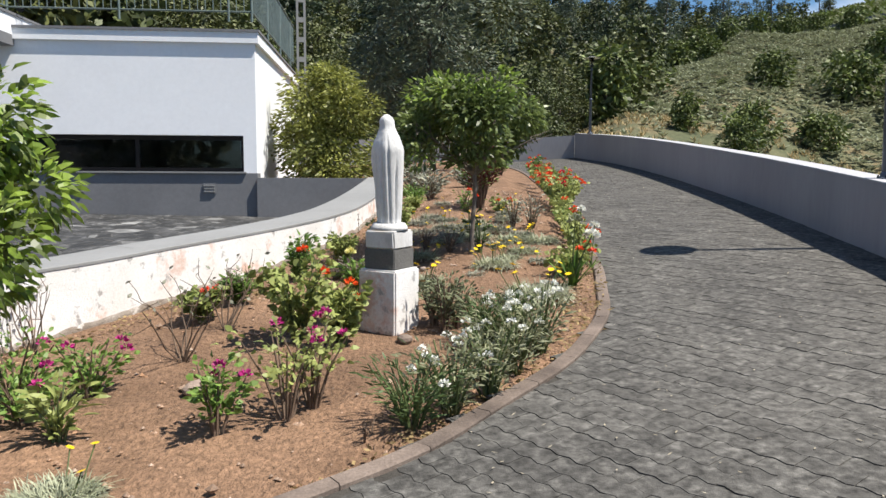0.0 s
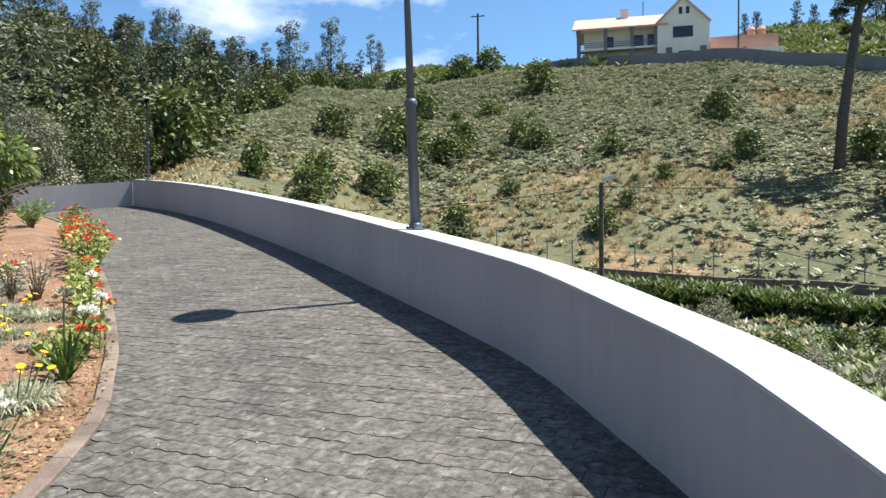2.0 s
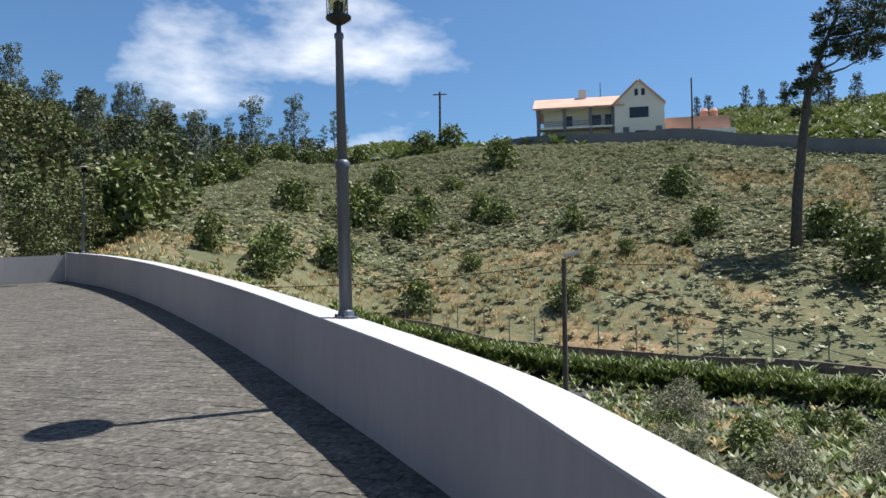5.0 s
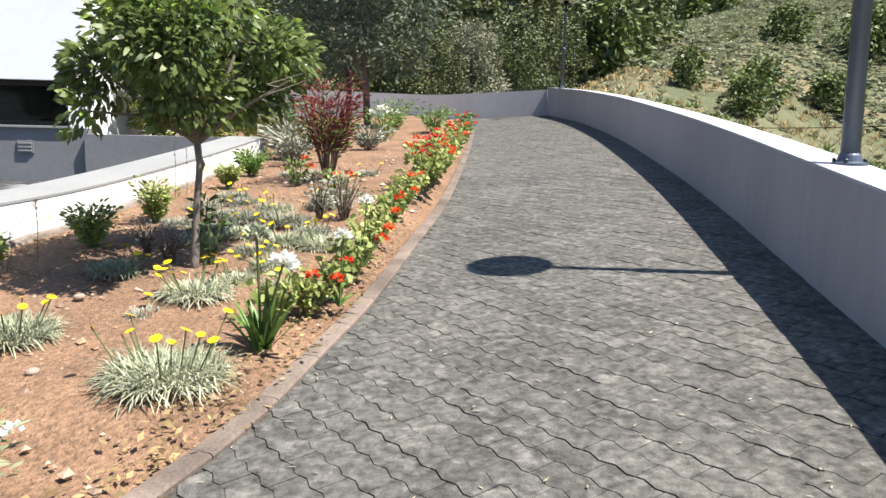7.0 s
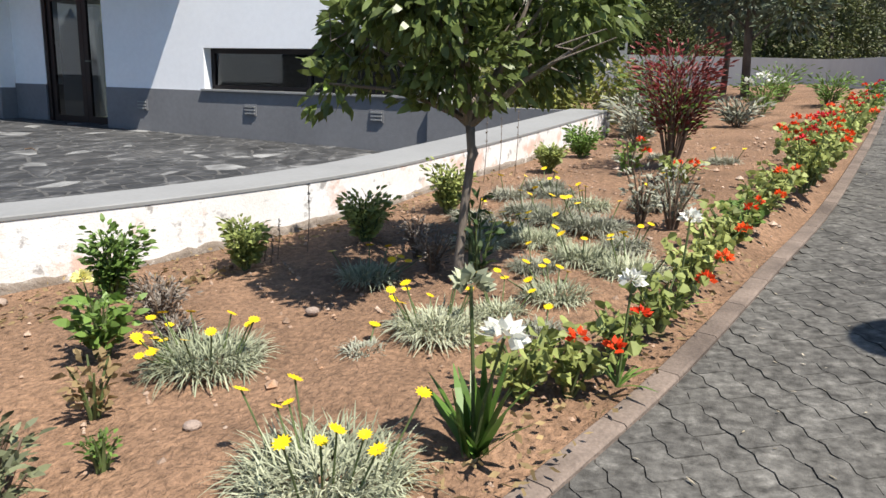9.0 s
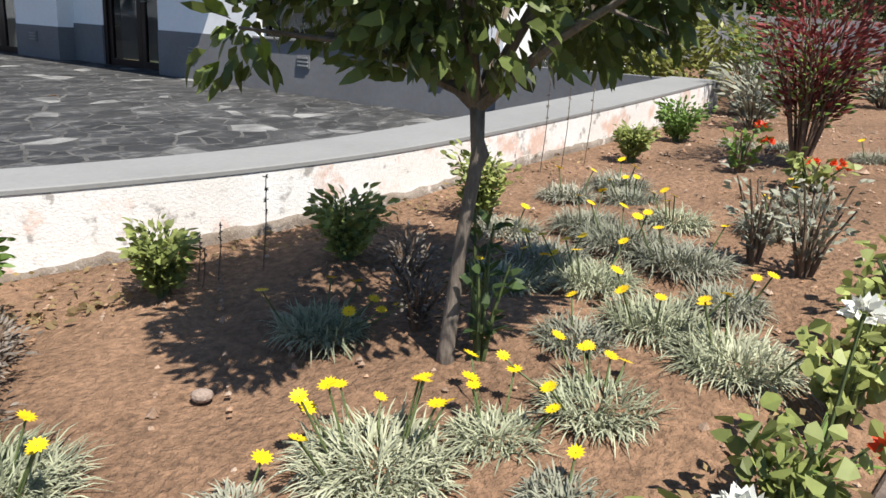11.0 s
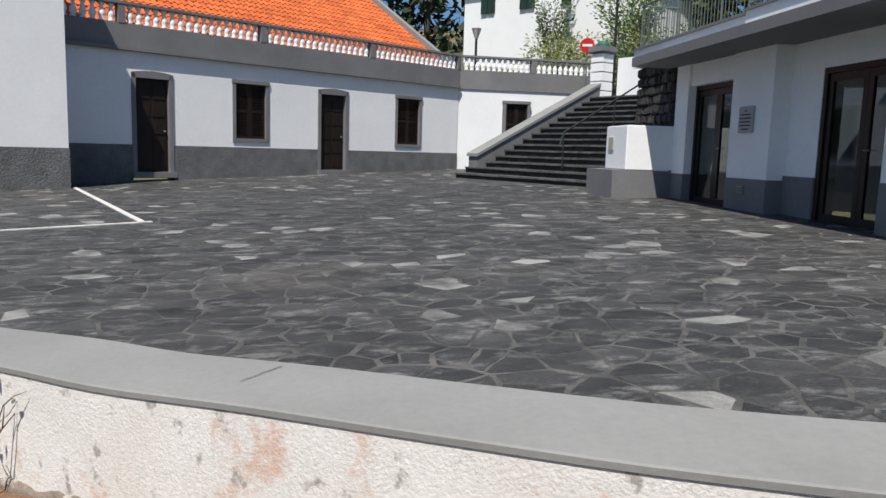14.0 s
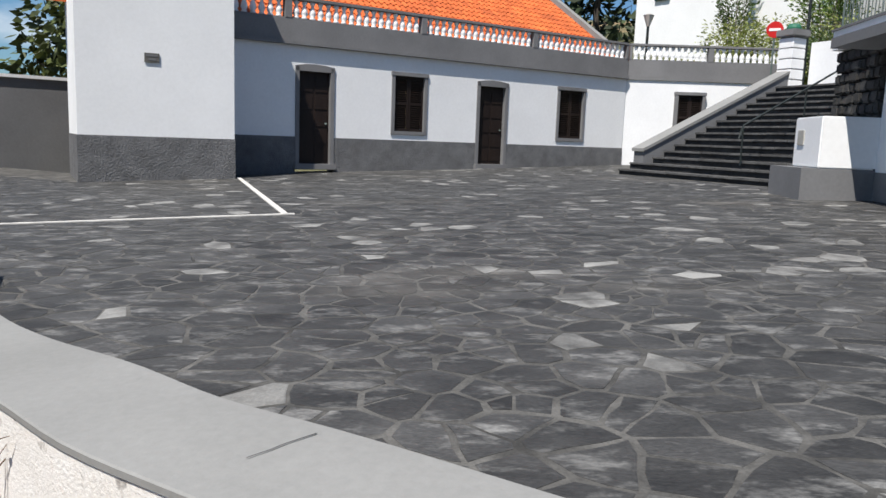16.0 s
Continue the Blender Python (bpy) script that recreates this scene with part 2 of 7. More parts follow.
def prism(bm, pts, z0, z1):
    """An upright prism over a polygon; z0 and z1 are numbers or functions of x and y."""
    f0 = z0 if callable(z0) else (lambda x, y: z0)
    f1 = z1 if callable(z1) else (lambda x, y: z1)
    lo = [bm.verts.new((x, y, f0(x, y))) for x, y in pts]
    hi = [bm.verts.new((x, y, f1(x, y))) for x, y in pts]
    bm.faces.new(list(reversed(lo)))
    bm.faces.new(hi)
    for i in range(len(pts)):
        j = (i + 1) % len(pts)
        bm.faces.new((lo[i], lo[j], hi[j], hi[i]))
    return bm


def tube(bm, pts, radii, seg=8, cap=True):
    """A round limb through points, with a radius at each."""
    rings = []
    for i, p in enumerate(pts):
        p = Vector(p)
        d = (Vector(pts[min(i + 1, len(pts) - 1)]) - Vector(pts[max(i - 1, 0)])).normalized()
        a = d.orthogonal().normalized() if abs(d.z) < 0.9 else Vector((1, 0, 0)).cross(d).normalized()
        b = d.cross(a)
        r = radii[i] if isinstance(radii, (list, tuple)) else radii
        rings.append([bm.verts.new(p + r * (math.cos(k * math.tau / seg) * a + math.sin(k * math.tau / seg) * b)) for k in range(seg)])
    for u, w in zip(rings, rings[1:]):
        for k in range(seg):
            bm.faces.new((u[k], u[(k + 1) % seg], w[(k + 1) % seg], w[k]))
    if cap:
        bm.faces.new(list(reversed(rings[0])))
        bm.faces.new(rings[-1])
    return bm


def lathe(bm, prof, seg=16, m=None):
    """A turned body from (radius, height) pairs."""
    rings = [[bm.verts.new((r * math.cos(k * math.tau / seg), r * math.sin(k * math.tau / seg), z)) for k in range(seg)] for r, z in prof]
    for u, w in zip(rings, rings[1:]):
        for k in range(seg):
            bm.faces.new((u[k], u[(k + 1) % seg], w[(k + 1) % seg], w[k]))
    bm.faces.new(list(reversed(rings[0])))
    bm.faces.new(rings[-1])
    if m is not None:
        bmesh.ops.transform(bm, matrix=m, verts=[v for r in rings for v in r])
    return bm


def sweep(bm, line, prof):
    """A profile of (across, z offset) swept along a polyline of (x, y, z); across is to the right of the line's way."""
    rings = []
    for i, p in enumerate(line):
        a, b = line[max(i - 1, 0)], line[min(i + 1, len(line) - 1)]
        d = Vector((b[0] - a[0], b[1] - a[1], 0)).normalized()
        r = Vector((d.y, -d.x, 0))
        rings.append([bm.verts.new(Vector(p) + r * u + Vector((0, 0, z))) for u, z in prof])
    k = len(prof)
    for u, w in zip(rings, rings[1:]):
        for i in range(k):
            bm.faces.new((u[i], u[(i + 1) % k], w[(i + 1) % k], w[i]))
    bm.faces.new(rings[0])
    bm.faces.new(list(reversed(rings[-1])))
    return bm


def spline(pts, n):
    """A smooth line through plan points, resampled to n points."""
    p = [Vector(q) for q in pts]
    p = [2 * p[0] - p[1], *p, 2 * p[-1] - p[-2]]
    out = []
    for i in range(n):
        s = i / (n - 1) * (len(pts) - 1)
        k = min(int(s), len(pts) - 2)
        t = s - k
        a, b, c, d = p[k:k + 4]
        out.append(0.5 * (2 * b + (c - a) * t + (2 * a - 5 * b + 4 * c - d) * t * t + (3 * b - a - 3 * c + d) * t ** 3))
    return out


# ---- levels ----
def road_z(x, y):
    return 0.0776 * x + 0.0498 * y - 1.7186


def bed_z(x, y):
    return -0.25 + 0.1 * (min(y, 17.0) - 13.4) + 0.05 * max(0.0, y - 17.0) + 0.05 * (x - 9.76)


def plaza_z(x, y):
    return -0.013 * x + 0.0304 * y - 0.58


def cap_z(y):
    return 0.07 * y - 0.87


KERB = [(5.9, 9.55), (7.2, 10.0), (8.28, 10.46), (9.1, 10.96), (9.55, 11.26), (9.92, 11.67), (10.32, 12.13), (10.63, 12.66), (10.83, 13.12), (11.0, 13.75), (11.19, 14.5), (11.46, 15.9), (11.76, 17.5), (12.18, 20.5), (12.63, 24.0), (13.0, 27.5), (13.1, 31.0)]
WALL = [(9.4, 6.0), (10.3, 7.8), (11.1, 9.1), (11.8, 10.1), (12.12, 10.6), (12.42, 11.25), (12.8, 12.15), (13.06, 13.1), (13.28, 14.05), (13.52, 15.1), (13.8, 16.35), (14.25, 18.6), (14.97, 22.8), (15.45, 26.5), (15.7, 29.5), (15.75, 33.0)]
CAPLINE = [(4.3, 10.45), (5.2, 11.0), (5.9, 11.55), (6.45, 12.07), (6.86, 12.56), (7.2, 13.06), (7.55, 13.5), (7.85, 13.98), (8.2, 14.5), (8.55, 15.05), (8.9, 15.75), (9.15, 16.6), (9.38, 18.2), (9.6, 20.5)]
kerb = [Vector((p.x, p.y)) for p in spline([(*p, 0) for p in KERB], 90)]
wall_line = [Vector((p.x, p.y)) for p in spline([(*p, 0) for p in WALL], 70)]
cap_line = [Vector((p.x, p.y)) for p in spline([(*p, 0) for p in CAPLINE], 60)]

# ---- ground ----
HEAD = [(-180, ((24, -1.6), (60, -4), (1200, -30))), (-110, ((24, -1.4), (40, 0.5), (120, 6), (1200, 60))),
        (-90, ((31, -1.0), (37, 3.2), (48, 7), (120, 18), (1200, 70))), (-50, ((29, -1.0), (35, 3.2), (48, 7), (120, 22), (1200, 70))),
        (-35, ((22, -1.0), (30, 1.5), (60, 4), (150, 28), (300, 60), (1200, 90))), (0, ((22.5, -1.2), (26, 0.9), (50, 2), (150, 27), (260, 52), (1200, 90))),
        (10, ((23, -1.2), (26, 1.0), (60, 2), (150, 26), (260, 52), (1200, 90))), (18, ((20, -1.5), (35, 1.8), (80, 10.8), (110, 9), (200, 36), (300, 56), (1200, 90))),
        (26, ((14, -1.6), (20, -1.2), (40, 1.2), (100, 17.4), (130, 17), (250, 45), (400, 66), (1200, 90))),
        (35, ((4, -1.8), (15, -2.5), (30, -2.8), (45, -1.2), (105, 18.6), (220, 44), (400, 66), (1200, 90))),
        (44, ((3, -1.8), (15, -3.4), (30, -4.2), (42, -2.6), (105, 20.3), (220, 42), (400, 60), (1200, 90))),
        (52, ((3, -1.8), (15, -3.6), (27, -4.4), (33, -4.4), (40, -3.2), (105, 20.6), (250, 50), (1200, 90))),
        (60, ((3, -1.8), (15, -3.8), (33, -4.6), (40, -3.3), (105, 20), (250, 56), (1200, 100))), (75, ((3, -1.8), (15, -4), (33, -4.8), (40, -3.6), (105, 17), (250, 55), (1200, 100))),
        (100, ((3, -2), (33, -5), (42, -4), (120, 10), (300, 50), (1200, 90))), (150, ((3, -2), (33, -5), (120, -9), (1200, -60))), (180, ((24, -1.6), (60, -4), (1200, -30)))]
CX, CY = 11.0, 12.0


def prof_z(prof, r):
    if r <= prof[0][0]:
        return prof[0][1]
    for (r0, z0), (r1, z1) in zip(prof, prof[1:]):
        if r <= r1:
            return z0 + (z1 - z0) * (r - r0) / (r1 - r0)
    return prof[-1][1]


def hill_z(x, y):
    r, h = math.hypot(x - CX, y - CY), math.degrees(math.atan2(x - CX, y - CY))
    for (h0, p0), (h1, p1) in zip(HEAD, HEAD[1:]):
        if h <= h1:
            t = (h - h0) / (h1 - h0)
            z = prof_z(p0, r) * (1 - t) + prof_z(p1, r) * t
            break
    amp = min(1.0, max(0.0, (r - 30) / 40))
    return z + amp * 1.1 * noise.noise((x * 0.06, y * 0.06, 3.1)) + amp * 0.4 * noise.noise((x * 0.21, y * 0.21, 7.7))


def at_head(h, r):
    a = radians(h)
    x, y = CX + r * math.sin(a), CY + r * math.cos(a)
    return Vector((x, y, hill_z(x, y)))


radii = [0.0] + [2.4 * 1.062 ** i for i in range(104)]
heads = [-180 + 2 * i for i in range(90)] + [i * 0.75 for i in range(0, 134)] + [101 + 2.5 * i for i in range(32)]
gv, gf = [], []
for h in heads:
    for r in radii:
        gv.append(at_head(h, r))
nr = len(radii)
for i in range(len(heads)):
    j = (i + 1) % len(heads)
    for k in range(nr - 1):
        gf.append((i * nr + k, i * nr + k + 1, j * nr + k + 1, j * nr + k) if k else (i * nr, i * nr + 1, j * nr + 1))
tagged(raw("ground", gv, gf, M_HILL, smooth=True), "dry grassy hillside falling into a valley and rising", "ground", kind="structure")


def strip_between(bm, left, right, fz, nx=6):
    rows = []
    for a, b in zip(left, right):
        rows.append([bm.verts.new((*(a.lerp(b, k / nx)), fz(*(a.lerp(b, k / nx))))) for k in range(nx + 1)])
    for u, w in zip(rows, rows[1:]):
        for k in range(nx):
            bm.faces.new((u[k], u[k + 1], w[k + 1], w[k]))
    return bm


def resample(line, n):
    d = [0.0]
    for a, b in zip(line, line[1:]):
        d.append(d[-1] + (b - a).length)
    out = []
    for i in range(n):
        s = d[-1] * i / (n - 1)
        k = max(j for j in range(len(d)) if d[j] <= s + 1e-9)
        k = min(k, len(line) - 2)
        out.append(line[k].lerp(line[k + 1], (s - d[k]) / max(d[k + 1] - d[k], 1e-9)))
    return out


# road sheet under the pavers
road = B()
prism(road, [(p.x, p.y) for p in kerb] + [(12.9, 33.4), (15.72, 33.3)] + [(p.x, p.y) for p in reversed(wall_line)] + [(6.0, 2.0), (-1.0, 4.0), (0.0, 9.0)], lambda x, y: road_z(x, y) - 0.25, lambda x, y: road_z(x, y) - 0.0042)
tagged(part("road", road, M_ROADBED), "narrow driveway of dark grey interlocking concrete pavers", "road", kind="structure")

# planting bed
bed = B()
gx, gy = 70, 150
bv, bf, idx = [], [], {}
left_line, right_line = resample(cap_line[:-1] + [Vector((9.5, 20.5)), Vector((7.5, 20.55)), Vector((7.46, 26)), Vector((6.4, 33.5))], 140), resample(kerb + [Vector((13.2, 33.5))], 140)
for i in range(140):
    for k in range(41):
        p = left_line[i].lerp(right_line[i], k / 40)
        edge = min(k, 40 - k) / 6
        z = bed_z(p.x, p.y) + (0.035 * noise.noise((p.x * 2.2, p.y * 2.2, 0)) + 0.02 * noise.noise((p.x * 7, p.y * 7, 5))) * min(1, edge)
        if k > 34:
            z = z + (min(z, road_z(p.x, p.y) + 0.006) - z) * min(1.0, (k - 34) / 4)
        bv.append((p.x, p.y, z))
for i in range(139):
    for k in range(40):
        a = i * 41 + k
        bf.append((a, a + 1, a + 42, a + 41))
tagged(raw("garden_soil", bv, bf, M_SOIL, smooth=True), "bare red-brown soil of the planting bed", "soil", kind="structure")

# parapet along the drive
def par_h(y):
    return 0.56 + 0.012 * (y - 12.5)


par = B()
line3 = [(p.x, p.y, road_z(p.x, p.y) + par_h(p.y)) for p in wall_line]
sweep(par, line3, [(0, -2.2), (0, -0.006), (0.25, -0.006), (0.25, -3.8)])
wall_par = tagged(part("parapet_wall", par, M_PARAPET), "curving grey rendered parapet wall with a pale flat top", "wall", kind="structure")
cop = B()
sweep(cop, line3, [(-0.004, -0.012), (-0.001, 0), (0.251, 0), (0.254, -0.012)])
part("coping", cop, M_CAPW, wall_par, "sunlit pale painted top")
far = B()
fl = [(15.74, 33.0, 0), (14.0, 33.5, 0), (11.5, 34.0, 0), (8.0, 34.2, 0), (4.0, 33.6, 0), (-2, 32.5, 0)]
fl = [(p.x, p.y, road_z(p.x, p.y) + 0.0 + max(0, 12.5 - p.x) * 0.09) for p in spline(fl, 24)]
sweep(far, fl, [(0.0, -1.0), (0.0, 0.74), (0.22, 0.74), (0.22, -2.5)])
wall_far = tagged(part("wall_end", far, M_PARAPET), "grey rendered boundary wall at the end of the drive", "wall", kind="structure")

# retaining wall of the bed, with its coping
bw = B()
cl3 = [(p.x, p.y, cap_z(p.y)) for p in cap_line]
sweep(bw, cl3, [(-0.40, -1.4), (-0.40, -0.024), (0.0, -0.024), (0.0, -1.4)])
wall_bed = tagged(part("wall_bed", bw, M_PEEL), "low curved retaining wall with peeling white limewash", "wall", kind="structure")
cp = B()
sweep(cp, cl3, [(-0.435, -0.022), (-0.435, -0.006), (-0.43, 0.0), (0.0, 0.0), (0.005, -0.005), (0.005, -0.022)])
part("coping", cp, M_CAP, wall_bed, "smooth grey concrete coping")
fv, ff = [], []
foot_line = resample(cap_line, 260)
for i, p in enumerate(foot_line):
    d = (foot_line[min(i + 1, 259)] - foot_line[max(i - 1, 0)]).normalized()
    nn = Vector((d.y, -d.x))
    top_z = bed_z(p.x, p.y) + 0.045 + 0.03 * noise.noise((p.x * 3, p.y * 3, 2.2)) + 0.02 * noise.noise((p.x * 14, p.y * 14, 5.1))
    for off, z in ((-0.02, top_z), (0.009, top_z - 0.004), (0.014 + 0.01 * noise.noise((p.x * 9, p.y * 9, 8.8)), top_z - 0.03), (0.03, top_z - 0.2)):
        fv.append((p.x + nn.x * off, p.y + nn.y * off, z))
for i in range(259):
    for k in range(3):
        a = i * 4 + k
        ff.append((a, a + 4, a + 5, a + 1))
raw("footing", fv, ff, M_FOOT, wall_bed, smooth=True)["label"] = "crumbling grey-brown mortar footing"

lw = B()
prism(lw, [(7.45, 20.36), (9.62, 20.36), (9.62, 20.56), (7.45, 20.56)], -0.3, 0.55)
tagged(part("wall_low", lw, M_GREYP), "low grey rendered wall between hall and planting bed", "wall", kind="structure")

# plaza base sheet
pl = B()
pl_pts = [(p.x - 0.2, p.y + 0.15) for p in cap_line] + [(9.4, 20.3), (-6, 20.6), (-9, 24), (-17.5, 21), (-17.5, 18), (-8, 5), (-16, -6), (0, -12), (2, 6)]
prism(pl, pl_pts, lambda x, y: plaza_z(x, y) - 0.3, lambda x, y: plaza_z(x, y) + 0.001)
tagged(part("plaza_floor", pl, M_GROUT), "forecourt paved with irregular dark slate flagstones", "pavement", kind="structure")

# ---- white hall beside the forecourt ----
F = 20.45
hall = thing("hall_building", "low white rendered hall with grey plinth and roof terrace", "building")


def hall_box(name, mt, x0, x1, y0, y1, z0, z1, label="", par_=None):
    return part(name, box(B(), x0, x1, y0, y1, z0, z1), mt, par_ or hall, label)


# wall with the long low window: pieces round the opening
hall_box("wall", M_WHITE, 2.05, 3.94, F, F + 0.3, 0.62, 2.6)
hall_box("wall", M_WHITE, 3.94, 7.24, F, F + 0.3, 1.2, 2.6)
hall_box("wall", M_WHITE, 7.24, 7.44, F, F + 0.3, 0.62, 2.6)
hall_box("end_wall", M_WHITE, 7.14, 7.44, F + 0.3, 26.2, -0.2, 2.6)
hall_box("plinth", M_GREYP, 2.05, 7.448, F - 0.012, F + 0.28, -0.25, 0.62, "grey painted plinth")
hall_box("fascia", M_WHITE, 2.05, 7.5, F - 0.05, 26.2, 2.6, 2.76)
hall_box("roof_edge", M_GREYP, 3.9, 7.52, F - 0.07, 26.22, 2.76, 2.80, "thin grey roof edge")
hall_box("roof_slab", M_GREYP, -5.3, 2.05, F + 0.9, 26.2, 2.5, 2.8)
win = part("low_window", box(B(), 3.94, 7.24, F + 0.16, F + 0.20, 0.64, 0.70), M_FRAMEB, hall, "long low dark-framed strip window")
for x0, x1, z0, z1 in ((3.94, 7.24, 1.13, 1.2), (3.94, 4.0, 0.70, 1.13), (7.18, 7.24, 0.70, 1.13), (5.56, 5.62, 0.70, 1.13)):
    part("frame", box(B(), x0, x1, F + 0.15, F + 0.21, z0, z1), M_FRAMEB, win)
for x0, x1 in ((4.0, 5.56), (5.62, 7.18)):
    g = part("pane", box(B(), x0, x1, F + 0.178, F + 0.184, 0.70, 1.13), M_GLASS, win)
    g.visible_shadow = False
part("sill", box(B(), 3.9, 7.28, F - 0.05, F + 0.14, 0.612, 0.642, bevel=0.006), M_CAP, win, "pale stone sill")
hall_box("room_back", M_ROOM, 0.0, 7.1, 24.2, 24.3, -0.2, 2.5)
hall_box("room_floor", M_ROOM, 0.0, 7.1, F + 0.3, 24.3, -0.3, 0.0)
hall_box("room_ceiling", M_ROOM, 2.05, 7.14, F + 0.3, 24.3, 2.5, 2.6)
for x in (-0.95, 2.78, 4.74, 6.71):
    v = part("vent", box(B(), x - 0.10, x + 0.10, F - 0.03, F - 0.012, 0.30, 0.46, bevel=0.004), M_GREYP, hall, "small louvred wall vent")
    for k in range(3):
        part("slat", box(B(), x - 0.08, x + 0.08, F - 0.045, F - 0.028, 0.325 + 0.045 * k, 0.345 + 0.045 * k), M_CAP, v)
# porch: recess, pillar and overhanging roof
hall_box("recess_wall", M_WHITE, -0.3, 0.42, F + 0.28, F + 0.6, 0.62, 2.5)
hall_box("recess_plinth", M_GREYP, -0.3, 0.42, F + 0.26, F + 0.6, -0.2, 0.62)
hall_box("recess_side", M_WHITE, 2.05, 2.3, F + 0.3, F + 0.6, -0.2, 2.5)
hall_box("recess_head", M_WHITE, 0.42, 2.05, F + 0.28, F + 0.6, 2.1, 2.5)
hall_box("pillar", M_WHITE, -1.45, -0.3, F, F + 0.6, 0.55, 2.5)
hall_box("pillar_plinth", M_GREYP, -1.45, -0.295, F - 0.01, F + 0.6, -0.2, 0.55)
hall_box("wall", M_WHITE, -3.5, -3.0, F, F + 0.6, 0.55, 2.5)
hall_box("plinth", M_GREYP, -3.5, -3.0, F - 0.01, F + 0.6, -0.2, 0.55)
hall_box("door_head", M_WHITE, -3.0, -1.45, F + 0.05, F + 0.6, 2.12, 2.5)
hall_box("porch_slab", M_GREYP, -3.75, 3.9, F - 0.8, F + 0.9, 2.5, 2.66, "grey soffit and fascia of the overhanging roof")
hall_box("porch_upstand", M_WHITE, -5.3, -0.42, F - 0.15, F + 0.9, 2.66, 3.0)
hall_box("porch_upstand", M_WHITE, -0.42, 3.9, F - 0.45, F + 0.9, 2.66, 2.95)
hall_box("upstand_edge", M_GREYP, -0.45, 3.92, F - 0.48, F + 0.9, 2.95, 2.985)
hall_box("upstand_edge", M_GREYP, -5.33, -0.45, F - 0.18, F + 0.9, 3.0, 3.035)


def glazed_door(x0, x1, y, z0, z1, label):
    """A brown metal double door with glass, its frame, leaves and handle."""
    d = thing("glazed_door", label, "door", at=pose(x0, y, z0))
    w, h = x1 - x0, z1 - z0
    for a, b, c, e in ((0, 0.08, 0, h), (w - 0.08, w, 0, h), (0.08, w - 0.08, h - 0.08, h)):
        part("frame", box(B(), a, b, -0.05, 0.06, c, e, bevel=0.004), M_FRAMEB, d)
    mid = w * 0.52
    for a, b in ((0.08, mid - 0.004), (mid + 0.004, w - 0.08)):
        leaf = part("leaf", box(B(), a, b, -0.02, 0.03, 0.0, 0.12), M_FRAMEB, d)
        for p, q, r, s in ((a, a + 0.09, 0.12, h - 0.09), (b - 0.09, b, 0.12, h - 0.09), (a + 0.09, b - 0.09, h - 0.19, h - 0.09)):
            part("stile", box(B(), p, q, -0.02, 0.03, r, s), M_FRAMEB, leaf)
        g = part("pane", box(B(), a + 0.09, b - 0.09, 0.0, 0.006, 0.12, h - 0.19), M_GLASS, leaf)
        g.visible_shadow = False
    hb = B()
    tube(hb, [(mid + 0.05, -0.05, h * 0.47), (mid + 0.16, -0.05, h * 0.47)], 0.011, 6)
    tube(hb, [(mid + 0.05, -0.05, h * 0.47), (mid + 0.05, -0.01, h * 0.47)], 0.011, 6)
    part("handle", hb, M_GALV, d, "chrome lever handle")
    return d


glazed_door(0.42, 2.05, F + 0.34, 0.02, 2.1, "wide brown-framed glazed double door in the shaded porch")
glazed_door(-3.0, -1.45, F + 0.2, 0.04, 2.12, "narrow brown-framed glazed double door beside the pillar")

# low white block and rubble wall left of the door
blk = thing("stair_block", "white rendered block on a grey base beside the steps", "wall")
part("base", box(B(), -4.95, -3.5, 19.3, 20.9, -0.3, 0.58), M_GREYP, blk, "grey painted base")
part("body", box(B(), -4.6, -3.5, 19.55, 20.9, 0.58, 1.42, bevel=0.02), M_WHITE, blk)
part("plaque", box(B(), -4.42, -4.16, 19.53, 19.56, 0.95, 1.2, bevel=0.005), M_PLAQUE, blk, "small weathered pale stone plaque")

# terrace railing
def railing(pts, z, h, step, name_label):
    r = thing("terrace_railing", name_label, "railing")
    for a, b in zip(pts, pts[1:]):
        a, b = Vector(a), Vector(b)
        L = (b - a).length
        n = max(2, int(L / step))
        for zz, rad in ((z + 0.10, 0.014), (z + h, 0.022)):
            part("rail", tube(B(), [(*a, zz), (*b, zz)], rad, 6), M_GALV, r)
        for i in range(n + 1):
            p = a.lerp(b, i / n)
            thick = 0.02 if i % 14 == 0 else 0.008
            part("baluster", tube(B(), [(p.x, p.y, z - (0.05 if thick > 0.01 else -0.1)), (p.x, p.y, z + h)], thick, 5), M_GALV, r)
    return r


railing([(-5.2, F + 0.75), (-5.2, F - 0.05), (-0.5, F - 0.05), (-0.5, F - 0.35), (3.8, F - 0.35), (3.8, F + 0.05), (7.4, F + 0.05), (7.4, 26.0)], 2.98, 0.92, 0.115, "dark green metal railing with thin vertical bars")

# ---- old wing with tiled roof ----
W0 = Vector((-10.1, 9.3))
UX, NX = Vector((-0.597, 0.802)), Vector((0.802, 0.597))
WING = Matrix(((UX.x, -NX.x, 0, W0.x), (UX.y, -NX.y, 0, W0.y), (0, 0, 1, 0), (0, 0, 0, 1)))  # x along the wall, y into it
wing = thing("old_wing", "long white rendered wing with rough grey plinth", "building", at=WING)


